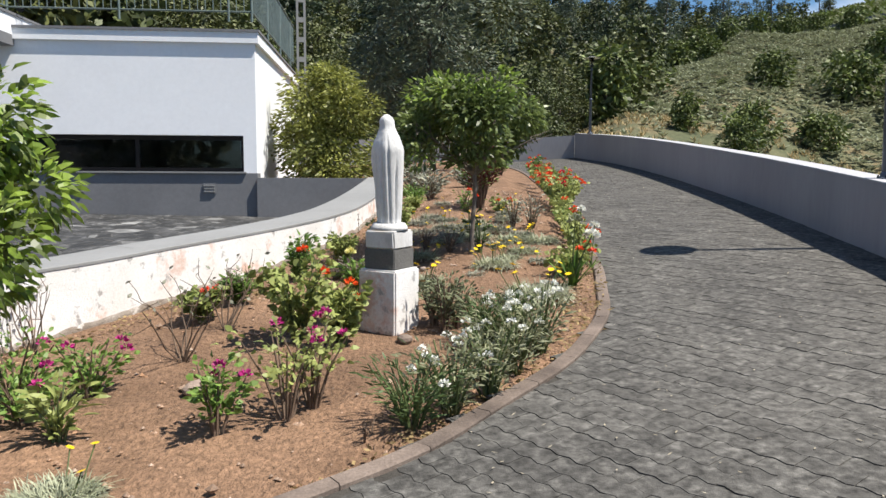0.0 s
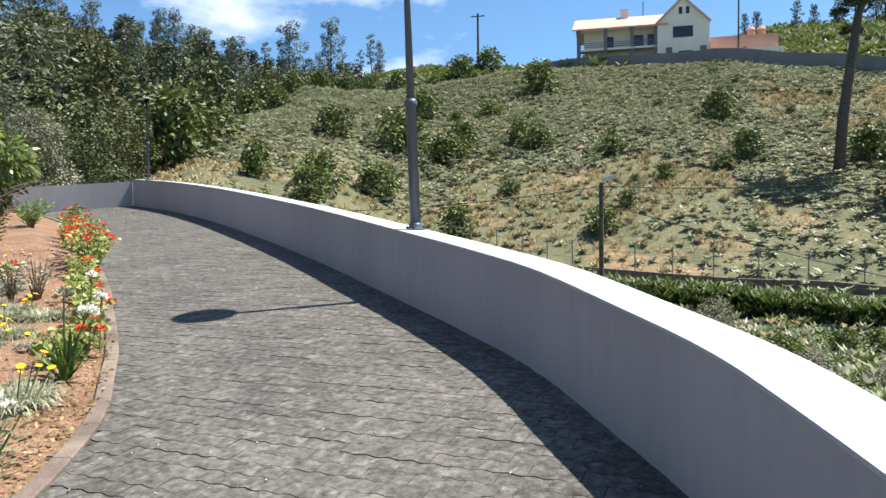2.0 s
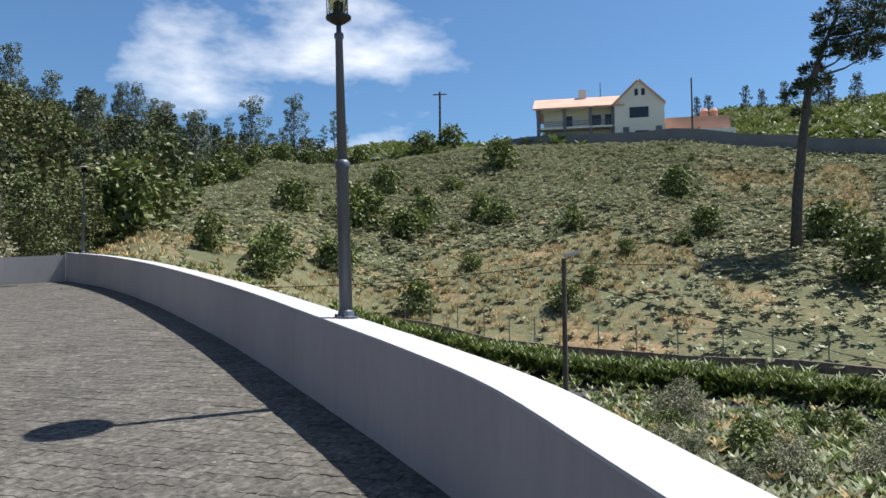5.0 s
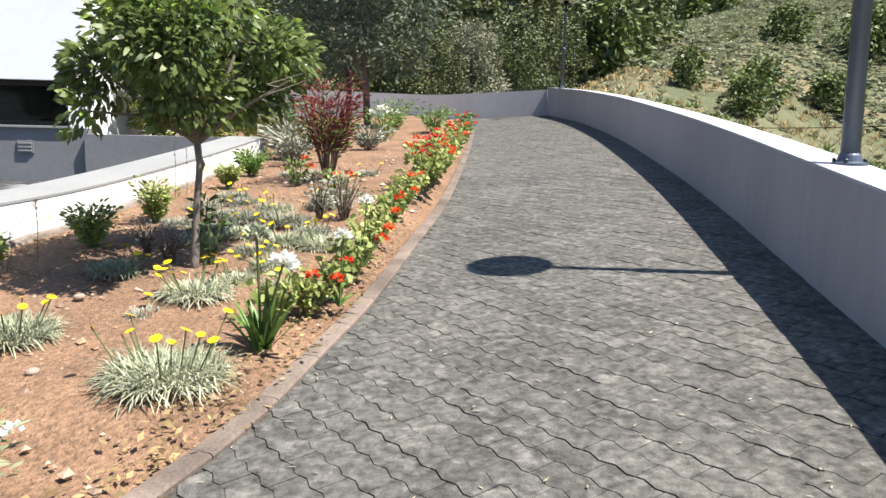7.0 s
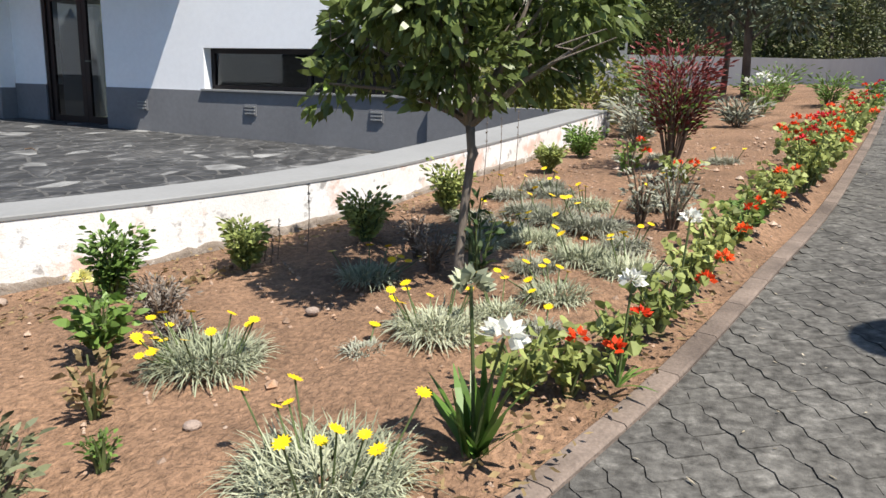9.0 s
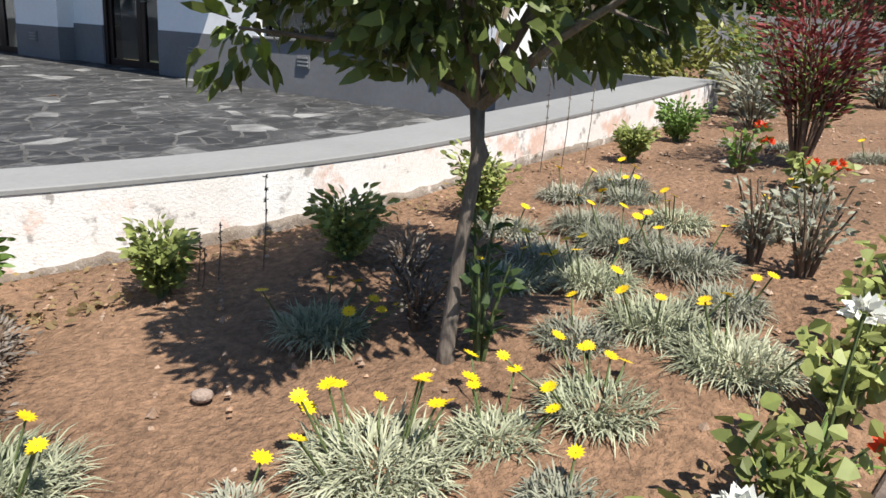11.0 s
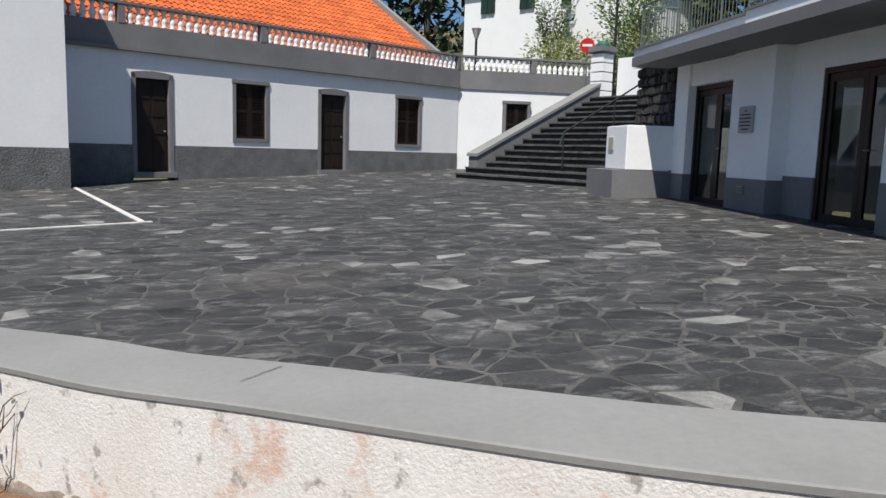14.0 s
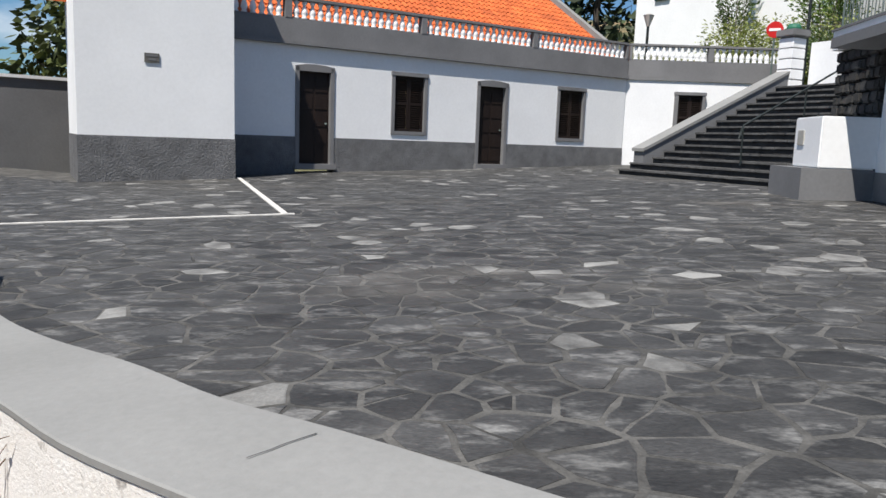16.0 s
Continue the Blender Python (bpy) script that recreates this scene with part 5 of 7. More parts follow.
bushy(10.17, 15.13, 0.5, 0.07, 44, L_DARKG, "tall young shoots beside the citrus trunk", "green_sucker", 0.06, 0.022, stems=2, base=0.45)
# dead leaves gathered at the foot of the wall
lv = Leaves()
for _ in range(170):
    t = rng.random()
    x, y = 8.34 + 0.72 * t, 13.84 + 1.16 * t
    x, y = x + rng.gauss(-0.02, 0.05), y + rng.gauss(0, 0.06)
    d = rv()
    d.z *= 0.35
    lv.leaf(Vector((x, y, bed_z(x, y) + rng.uniform(0.006, 0.016))), d, rng.uniform(0.025, 0.05), rng.uniform(0.012, 0.024), rng.uniform(0.1, 0.5))
tagged(lv.out("leaf_litter", L_STRAW), "dry brown leaves lying along the foot of the wall", "leaf litter", kind="stuff")
# far end of the bed
bushy(11.1, 23.6, 0.55, 0.4, 500, L_GREEN, "shrub with a white flower head cluster", "white_flowered_shrub", 0.08, 0.022, flowers=5, fm=P_WHITE, fr=0.09, cat="shrub")
for x, y, h, r, mt in ((9.95, 21.2, 0.9, 0.55, L_DARKG), (9.5, 22.4, 1.0, 0.5, L_DARKG), (10.1, 19.6, 0.4, 0.3, L_GREY), (9.9, 20.4, 0.5, 0.32, L_GREY), (10.9, 21.6, 0.3, 0.3, L_GREY), (12.0, 25.0, 0.5, 0.4, L_GREEN), (11.3, 26.5, 0.6, 0.5, L_GREEN)):
    bushy(x, y, h, r, 420, mt, "dense shrub at the far end of the bed", "garden_shrub", 0.1, 0.025, stems=12, stem_mt=L_TWIG, cat="shrub")


# ---- trees ----
def tree_model(name, label, h, r, trunk_h, n, L, w, mt, tr, seed, blobs=26, tall=1.0, limbs=4, group="wood on the hill", cat="tree"):
    """A tree with a tapered trunk, limbs and a ragged crown of leaf clumps, standing at the origin."""
    rg = random.Random(seed)
    d = thing(name, label, cat, group)
    part("trunk", tube(B(), [(0, 0, -0.6), (rg.uniform(-.02, .02) * h, 0, h * 0.3), (rg.uniform(-.03, .03) * h, rg.uniform(-.03, .03) * h, h * 0.62), (rg.uniform(-.04, .04) * h, 0, h * 0.93)], [tr, tr * 0.78, tr * 0.45, tr * 0.12], 8), M_TRUNKF, d, smooth=True)
    lv = Leaves()
    cen = []
    for k in range(blobs):
        t = (k + 0.5) / blobs
        a = k * 2.399 + rg.uniform(-.5, .5)
        z = trunk_h + (h - trunk_h) * t
        prof = math.sin(math.pi * min(1, 0.12 + 0.88 * t) ** tall) ** 0.6
        q = r * prof * rg.uniform(0.25, 0.85)
        c = Vector((math.cos(a) * q, math.sin(a) * q, z))
        cen.append((c, r * rg.uniform(0.26, 0.44)))
        if k % max(1, blobs // limbs) == 0:
            part("limb", tube(B(), [(0, 0, max(trunk_h * 0.7, z - q * 0.8)), (c.x * 0.5, c.y * 0.5, z - q * 0.3), c], [tr * 0.35, tr * 0.2, tr * 0.06], 5), M_TRUNKF, d)
    for k in range(n):
        c, br = cen[rg.randrange(blobs)]
        v = Vector((rg.gauss(0, 1), rg.gauss(0, 1), rg.gauss(0, 1))).normalized() * rg.uniform(0.08, 1.0) ** 0.5
        v.z *= 0.75
        p = c + v * br
        lv.flat(p, Vector((v.x, v.y, v.z * 0.5 - 0.2 + rg.uniform(-.3, .3))), L * rg.uniform(0.6, 1.3), w * rg.uniform(0.6, 1.2), Vector((rg.gauss(0, 1), rg.gauss(0, 1), rg.gauss(0, 1))))
    lv.out("crown", mt, d)
    return d


BROAD = [tree_model("broadleaf_tree", "dense olive-green broadleaf tree on the slope", 9.0, 4.4, 1.0, 1600, 0.72, 0.48, F_OLIVE, 0.26, 21, 34),
         tree_model("broadleaf_tree", "rounded dark broadleaf tree on the slope", 8.0, 4.0, 0.8, 1500, 0.72, 0.48, F_BUSHF, 0.24, 22, 30),
         tree_model("flowering_tree", "tree with pale seed heads over green leaves", 7.0, 3.6, 0.6, 3000, 0.5, 0.3, F_PALE, 0.22, 23, 30)]
NEAR = [tree_model("broadleaf_tree", "dense olive-green broadleaf tree behind the end wall", 9.0, 4.6, 0.5, 7400, 0.3, 0.19, F_OLIVE, 0.26, 21, 30),
        tree_model("broadleaf_tree", "rounded dark broadleaf tree behind the end wall", 8.0, 4.2, 0.5, 7000, 0.3, 0.19, F_BUSHF, 0.24, 22, 26),
        tree_model("flowering_tree", "tree with pale seed heads over green leaves", 7.0, 3.6, 0.5, 8000, 0.26, 0.15, F_PALE, 0.22, 23, 26)]
EUC = [tree_model("eucalyptus_tree", "tall thin eucalyptus with open crown", 15.0, 2.9, 4.5, 2600, 0.45, 0.2, F_EUC, 0.24, 24, 17, 1.3),
       tree_model("eucalyptus_tree", "slender tall eucalyptus on the ridge", 18.0, 2.5, 7.0, 2200, 0.45, 0.2, F_EUC, 0.22, 25, 13, 1.5)]
PINE = [tree_model("pine_tree", "dark pine on the ridge", 13.0, 2.6, 3.0, 1300, 0.6, 0.3, F_DARK, 0.22, 26, 16, 1.1),
        tree_model("pine_tree", "dark conical pine among other trees", 11.0, 2.8, 1.2, 1300, 0.62, 0.3, F_DARK, 0.22, 27, 24, 0.55)]
used = set()


def plant(model, x, y, s=1.0, z=None, turn=None):
    m = pose(x, y, hill_z(x, y) if z is None else z, 0, 0, rng.uniform(0, 360) if turn is None else turn) @ Matrix.Diagonal((s, s, s * rng.uniform(0.9, 1.12), 1))
    if model not in used:
        used.add(model)
        model.matrix_basis = m
        return model
    c = copy_thing(model, Matrix.Identity(4))
    c.matrix_basis = m
    return c


rng = random.Random(31)
# close trees behind the far wall
for h, r, k, s in ((-6, 29, 0, 0.5), (-1, 31, 1, 0.48), (3, 30, 0, 0.45), (6.5, 31, 2, 0.5), (9.5, 34, 1, 0.5), (-12, 28, 1, 0.6), (-18, 30, 0, 0.7), (-24, 29, 1, 0.75), (0, 38, 0, 0.55), (5, 41, 1, 0.55), (-8, 38, 0, 0.75), (-15, 40, 1, 1.0), (9, 44, 0, 0.5), (12.5, 49, 0, 0.55), (15, 60, 0, 0.62), (11, 56, 1, 0.6), (-22, 42, 0, 1.0), (-30, 38, 1, 1.0), (-38, 40, 0, 1.1)):
    p = at_head(h, r)
    plant((NEAR if r < 50 and h > -20 else BROAD)[k], p.x, p.y, s)
for h in range(-24, 19, 3):
    for r in (58, 74, 92):
        p = at_head(h + rng.uniform(-1.4, 1.4), r + rng.uniform(-7, 7))
        plant(rng.choice((BROAD[0], BROAD[1], BROAD[0], PINE[1])), p.x, p.y, rng.uniform(0.55, 0.8) * (1.0 if h > 4 else 1.4))
for h in range(-22, 32, 2):
    for r in (118, 150):
        if h > 22 and r < 130:
            continue
        p = at_head(h + rng.uniform(-1, 1), r + rng.uniform(-12, 12))
        plant(rng.choice((BROAD[1], PINE[0], PINE[1], EUC[0], BROAD[0])), p.x, p.y, rng.uniform(0.8, 1.2))
for i in range(70):
    h = -12 + 44 * i / 70
    p = at_head(h + rng.uniform(-0.8, 0.8), rng.uniform(200, 255))
    plant(rng.choice((PINE[0], PINE[1], EUC[0], EUC[1], BROAD[0])), p.x, p.y, rng.uniform(0.75, 1.15) * (1.0 if h < 20 else 0.7))
for i in range(46):
    h = -14 + i * 0.86
    p = at_head(h + rng.uniform(-0.4, 0.4), rng.uniform(165, 196))
    plant(rng.choice((BROAD[0], BROAD[1], PINE[1])), p.x, p.y, rng.uniform(0.95, 1.3) * (1.0 if h < 12 else 0.8))
for h, r, s in ((4, 175, 1.2), (7, 180, 1.35), (8.5, 178, 1.25), (11, 180, 1.1), (15.5, 190, 1.0), (16.6, 190, 1.05), (18.6, 190, 0.95)):
    p = at_head(h, r)
    plant(EUC[int(r) % 2], p.x, p.y, s)
for i in range(16):
    p = at_head(58 + i * 1.6 + rng.uniform(-.6, .6), rng.uniform(190, 240))
    plant(PINE[i % 2], p.x, p.y, rng.uniform(0.5, 0.85))
big = tree_model("large_shrub", "large rounded shrub with yellow-green leaves behind the low wall", 2.05, 1.12, 0.1, 12000, 0.11, 0.045, L_OLIVEY, 0.05, 33, 30, group="", cat="shrub")
big.matrix_basis = pose(8.45, 21.7, bed_z(8.45, 21.7))
# slender garden trees at the end of the bed
EU2 = tree_model("slender_tree", "slender grey-barked tree at the end of the bed", 7.0, 2.1, 1.6, 9500, 0.17, 0.07, F_EUC, 0.085, 28, 30, limbs=14)
for x, y, s in ((10.7, 27.4, 1.0), (10.1, 29.8, 0.9)):
    plant(EU2, x, y, s, bed_z(x, y))
# trees behind the old wing and beyond the forecourt
for x, y, s, k, z in ((-38.5, 17.4, 1.25, 1, 4), (-37.5, 19.6, 1.15, 1, 4.5), (-44, 30, 1.2, 0, 7), (-42, 4.5, 0.85, 1, 1.5), (-24, 33, 0.8, 1, 5.5), (-40, 36, 1.2, 0, 8), (-18, 36, 0.8, 0, 5), (-10, 34, 0.75, 1, 3.5), (-3, 36, 0.8, 0, 3), (-30, 5, 0.9, 0, 2), (-26, -6, 0.8, 1, 0.5), (-22, -12, 0.8, 0, 0), (-34, -2, 1.0, 0, 1.5), (-18, -16, 0.8, 1, 0)):
    plant(PINE[k] if k == 1 and x < -36 else (NEAR if 10 < y < 25 else BROAD)[k], x, y, s, z)
for x, y in ((-20.5, 25.2), (-19.5, 27.3), (-18.5, 29), (-16, 27.5), (-22.0, 24.0), (-14.0, 26.5), (-17.4, 25.4), (-18.6, 26.0), (-21.3, 23.0)):
    bushy(x, y, 3.3 if x < -19 else 2.7, 1.4, 2600, L_YGREEN if x < -19 else L_DARKG, "dense green shrub above the balustrade", "garden_shrub", 0.15, 0.06, stems=12, stem_mt=M_BARK, cat="shrub", z=2.6)
for x, y, h, r, n, mt in ((-25.2, 24.2, 4.7, 1.0, 1500, L_DARKG), (-21.9, 26.8, 4.8, 1.5, 2800, L_GREEN)):
    bushy(x, y, h, r, n, mt, "tall rounded shrub before the white villa", "garden_shrub", 0.16, 0.07, stems=12, stem_mt=M_BARK, cat="shrub", z=3.8, base=0.5)
# lone pine on the slope
LR, LF = Vector((0.74, -0.67, 0)), Vector((0.67, 0.74, 0))
lone = thing("lone_pine", "lone leaning pine with a bare trunk and windswept crown", "tree", at=pose(65.9, 36.7, hill_z(65.9, 36.7)))
part("trunk", tube(B(), [Vector((0, 0, -1)), LR * 0.3 + Vector((0, 0, 4)), LR * 0.8 + Vector((0, 0, 8)), LR * 1.3 + Vector((0, 0, 11.5)), LR * 2.3 + Vector((0, 0, 14.5)), LR * 3.6 + Vector((0, 0, 17.5)), LR * 4.2 + Vector((0, 0, 19.3))], [0.42, 0.38, 0.33, 0.28, 0.2, 0.12, 0.04], 9), M_TRUNKF, lone, smooth=True)
rg = random.Random(29)
needles = Leaves()
for u, h, r in ((4.3, 18.9, 1.0), (3.6, 17.8, 1.2), (5.2, 17.6, 1.2), (6.4, 17.2, 1.2), (7.4, 16.9, 1.0), (8.1, 17.3, 0.6), (3.0, 16.2, 1.1), (4.6, 16.2, 1.3), (6.0, 15.7, 1.2), (7.2, 15.9, 0.8), (2.6, 14.8, 1.0), (4.0, 14.6, 1.1), (5.4, 14.3, 0.9), (1.6, 12.4, 0.8), (0.5, 12.0, 0.7), (2.6, 12.8, 0.8), (1.2, 10.4, 0.6), (2.1, 13.8, 0.8), (-0.3, 11.4, 0.5)):
    c = LR * u + LF * rg.uniform(-1.6, 1.6) + Vector((0, 0, h))
    hub = LR * min(3.4, max(1.0, 0.28 * u + 1.0)) + Vector((0, 0, h - 1.2))
    part("limb", tube(B(), [hub, (hub + c) / 2 + Vector((0, 0, -0.2)), c], [0.11, 0.07, 0.03], 5), M_TRUNKF, lone)
    for k in range(int(620 * r)):
        v = Vector((rg.gauss(0, 1), rg.gauss(0, 1), rg.gauss(0, 0.55))).normalized() * rg.uniform(0.1, 1.0) ** 0.5
        v.z *= 0.62
        needles.flat(c + v * r, v + Vector((0, 0, 0.35)), rg.uniform(0.24, 0.46), 0.085, Vector((rg.gauss(0, 1), rg.gauss(0, 1), rg.gauss(0, 1))))
needles.out("crown", F_DARK, lone)

# ---- hillside ----
rng = random.Random(53)
SHRUB = [tree_model("hill_shrub", "rounded green shrub on the dry slope", 2.2, 1.3, 0.1, 1450, 0.26, 0.16, F_BUSH, 0.08, 41, 24), tree_model("hill_shrub", "low dense green shrub among bracken", 1.7, 1.5, 0.08, 1450, 0.26, 0.16, F_BUSH, 0.07, 42, 24), tree_model("hill_shrub", "dusty grey-green shrub below the parapet", 2.4, 1.7, 0.1, 4200, 0.17, 0.07, F_PALE, 0.08, 43, 26)]
for i, (x, y, s) in enumerate(((27.8, 53.4, 0.9), (31.9, 53.1, 1.25), (29.3, 48.9, 0.95), (38.4, 56.5, 1.2), (42.1, 70.0, 1.5), (48.1, 68.2, 1.9), (59.7, 81.3, 1.7), (50.4, 64.2, 1.5), (39.9, 48.8, 1.0), (64.8, 75.2, 1.2), (58.2, 63.1, 1.1), (58.6, 60.9, 1.2), (76.2, 78.9, 2.0), (61.3, 54.2, 1.0), (75.4, 53.0, 1.5), (30.6, 69.9, 1.8), (25.5, 62.0, 2.2), (46.9, 42.4, 0.9), (53.2, 65.4, 1.3), (48.1, 95.6, 1.5), (66, 44, 1.2), (70, 36, 1.5), (62, 30, 1.6), (71, 29, 2.2))):
    plant(SHRUB[i % 2], x, y, s)
for i in range(34):
    p = at_head(rng.uniform(16, 80), rng.uniform(50, 104))
    plant(SHRUB[i % 2], p.x, p.y, rng.uniform(0.3, 0.75))
for x, y, s in ((35.1, 26.1, 0.65), (31.4, 21.4, 0.55), (28.5, 18.8, 0.5), (36.4, 27.6, 0.45), (33.5, 22.5, 0.5), (26, 15.5, 0.5), (33, 18, 0.6), (36.5, 22.0, 0.55), (38, 19, 0.6), (31, 14, 0.6), (29.5, 23.0, 0.4)):
    plant(SHRUB[2 if (x * 10) % 3 < 1.6 else 1], x, y, s)
for i in range(22):
    x, y = rng.uniform(26, 41), rng.uniform(12, 27)
    if math.hypot(x - CX, y - CY) < 31.5 or x + 0.45 * y < 37:
        plant(SHRUB[(2, 1, 0)[i % 3]], x, y, rng.uniform(0.3, 0.5))
for h, r, s in ((19, 96, 2.2), (21.5, 99, 2.0), (23, 102, 1.8), (25, 104, 1.6), (27, 106, 1.7), (29, 108, 1.5), (17, 92, 2.3), (31, 108, 1.4), (33, 111, 1.7), (38, 113, 1.9), (40, 116, 2.2)):
    p = at_head(h, r)
    plant(SHRUB[0], p.x, p.y, s)
fern, grass, scrub = Leaves(), Leaves(), Leaves()
rf_ = random.Random(61)


def clump(lv, p, n, L, w, rise):
    for k in range(n):
        a = k * math.tau / n + rf_.uniform(-.5, .5)
        dd = Vector((math.cos(a), math.sin(a), rise + rf_.uniform(-.25, .35)))
        lv.flat(p, dd, L * rf_.uniform(0.6, 1.25), w, Vector((rf_.uniform(-.3, .3), rf_.uniform(-.3, .3), 1)))


for i in range(33000):
    h = rf_.uniform(14, 86)
    r = 36 + 76 * math.sqrt(rf_.random())
    a = radians(h)
    x, y = CX + r * math.sin(a), CY + r * math.cos(a)
    patch = noise.noise((x * 0.055, y * 0.055, 1.3)) + 0.5 * noise.noise((x * 0.17, y * 0.17, 4.3)) + (r - 62) / 60
    p = Vector((x, y, hill_z(x, y) + 0.02))
    if patch > -0.27:
        clump(fern, p + Vector((0, 0, rf_.uniform(0.05, 0.6))), 6, 0.48, 0.2, 0.3)
    else:
        clump(grass, p, 8, 0.5, 0.06, 1.2)
        if rf_.random() < 0.3:
            clump(fern, p + Vector((0, 0, 0.1)), 6, 0.45, 0.2, 0.4)
for i in range(5200):
    h, r = rf_.uniform(12, 86), rf_.uniform(7, 38)
    if r < 17 and h < 34:
        continue
    a = radians(h)
    x, y = CX + r * math.sin(a), CY + r * math.cos(a)
    pick = rf_.random()
    clump(scrub if pick < 0.5 else fern if pick < 0.88 else grass, Vector((x, y, hill_z(x, y) + rf_.uniform(0.05, 0.4))), 8, 0.42, 0.14, 0.7)
for i in range(8000):
    h, r = rf_.uniform(16, 86), rf_.uniform(110, 250)
    a = radians(h)
    x, y = CX + r * math.sin(a), CY + r * math.cos(a)
    clump(scrub if rf_.random() < 0.75 else fern, Vector((x, y, hill_z(x, y) + rf_.uniform(0, 1.2))), 6, 1.5, 0.7, 0.5)
tagged(fern.out("bracken", F_FERN), "dense grey-green bracken covering the slope", "bracken", kind="stuff")
tagged(scrub.out("hill_scrub", F_SHRUB), "dark green scrub on the upper slope", "scrub", kind="stuff")
tagged(grass.out("dry_grass", F_GRASS), "straw-coloured dry grass on the slope", "grass", kind="stuff")
hl = Leaves()
hedge_line = spline([(33, 46, 0), (37.5, 40.0, 0), (39.3, 35.7, 0), (41.8, 31.2, 0), (43.6, 26.9, 0), (45.5, 20, 0), (46, 14, 0)], 900)
for q in hedge_line:
    for k in range(3):
        x, y = q.x + rf_.uniform(-0.9, 0.9), q.y + rf_.uniform(-0.9, 0.9)
        clump(hl, Vector((x, y, hill_z(x, y) + rf_.uniform(0.1, 0.9))), 7, 0.6, 0.12, 0.8)
tagged(hl.out("roadside_hedge", F_SHRUB), "dark strap-leaved hedge beside the lane", "hedge", kind="stuff")
lane = B()
ln = spline([(30, 42, 0), (35.2, 35.6, 0), (37.9, 31.2, 0), (40.4, 27.6, 0), (42.2, 24.0, 0), (43.5, 18, 0), (44, 8, 0)], 60)
ll, lr = [], []
for i, q in enumerate(ln):
    d = (ln[min(i + 1, 59)] - ln[max(i - 1, 0)]).normalized()
    nn = Vector((d.y, -d.x))
    ll.append(Vector((q.x, q.y)) - nn * 1.3)
    lr.append(Vector((q.x, q.y)) + nn * 1.3)
strip_between(lane, ll, lr, lambda x, y: hill_z(x, y) + 0.16, 4)
tagged(part("lane", lane, M_ASPH), "narrow asphalt lane in the valley", "road", kind="structure")
rw = B()
rl_ = spline([(38.0, 47.5, 0), (40.3, 43.0, 0), (42.2, 38.7, 0), (45.1, 33.7, 0), (48.4, 27.8, 0), (50.5, 20, 0)], 30)
sweep(rw, [(q.x, q.y, hill_z(q.x, q.y) + 0.25) for q in rl_], [(0, -1.5), (0, 0.18), (0.3, 0.18), (0.3, -1.5)])
tagged(part("lane_wall", rw, M_KERB), "low stone retaining wall above the lane", "wall", kind="structure")
fence = thing("wire_fence", "thin wire fence on slim posts above the lane", "fence")
tops = []
for q in rl_[::2]:
    z = hill_z(q.x, q.y) + 0.4
    part("post", tube(B(), [(q.x + 0.1, q.y + 0.1, z - 0.3), (q.x + 0.1, q.y + 0.1, z + 1.5)], 0.035, 5), M_GALV, fence)
    tops.append(Vector((q.x + 0.1, q.y + 0.1, z)))
for dz in (0.5, 1.0, 1.45):
    part("wire", tube(B(), [t + Vector((0, 0, dz)) for t in tops], 0.008, 4), M_GALV, fence)
hw = B()
sweep(hw, [(q.x, q.y, hill_z(q.x, q.y)) for q in spline([(70, 118, 0), (80, 108, 0), (90, 98, 0), (95.5, 86.6, 0), (98.5, 68.9, 0), (101, 55, 0), (102, 40, 0)], 40)], [(0, -2), (0, 2.1), (0.4, 2.1), (0.4, -2)])
tagged(part("house_wall", hw, M_GREYB), "long grey boundary wall below the hillside house", "wall", kind="structure")

# ---- house on the hill ----
HA = Vector((93.7, 91.2))
HU, HV = Vector((0.641, -0.768)), Vector((0.768, 0.641))
HM = Matrix(((HU.x, HV.x, 0, HA.x), (HU.y, HV.y, 0, HA.y), (0, 0, 1, 22.6), (0, 0, 0, 1)))
house = thing("hillside_house", "large cream two-storey house with pink tiled roof", "house", at=HM)
M_DWIN = surf("dark_window_pane", (0.012, 0.013, 0.016), None, 1, 0.12, 0, spec=0.6)


def hpart(name, mt, *b, label="", par_=None):
    return part(name, box(B(), *b), mt, par_ or house, label)


hpart("wall", M_CREAM, 2.2, 13, 1.8, 9, -3, 6.2)
hpart("balcony", M_CREAM, 1.2, 13, -0.2, 1.8, 2.85, 3.15, label="first-floor balcony slab")
hpart("porch_floor", M_CREAM, 1.2, 13, -0.2, 1.8, -3, 0.05)
hpart("balcony_soffit", M_CREAM, 1.2, 13, -0.2, 1.8, 6.0, 6.2)
for u in (1.2, 5.2, 9.1, 12.5):
    hpart("pillar", M_GREYB, u, u + 0.55, -0.2, 0.3, 0, 6.0, label="dark grey pillar")
for k in range(3):
    part("balcony_rail", tube(B(), [(1.2, -0.15, 3.4 + 0.3 * k), (13, -0.15, 3.4 + 0.3 * k)], 0.05, 4), M_GREYB, house)
for u0, u1, z0, z1 in ((5.4, 6.6, 3.6, 5.2), (9.6, 11.0, 3.4, 5.2), (11.6, 12.8, 3.4, 5.2), (6.2, 9.2, 0.2, 2.2), (9.8, 11.2, 0.4, 2.2)):
    hpart("window", M_DWIN, u0, u1, 1.74, 1.85, z0, z1, label="dark window")
gb = B()
prism(gb, [(13, 0), (20.3, 0), (20.3, 6.2), (16.65, 9.7), (13, 6.2)], -0.3, 9.2)
bmesh.ops.transform(gb, matrix=Matrix(((1, 0, 0, 0), (0, 0, 1, 0), (0, 1, 0, 0), (0, 0, 0, 1))), verts=gb.verts)
part("gable_block", gb, M_CREAM, house, "cream gabled wing")
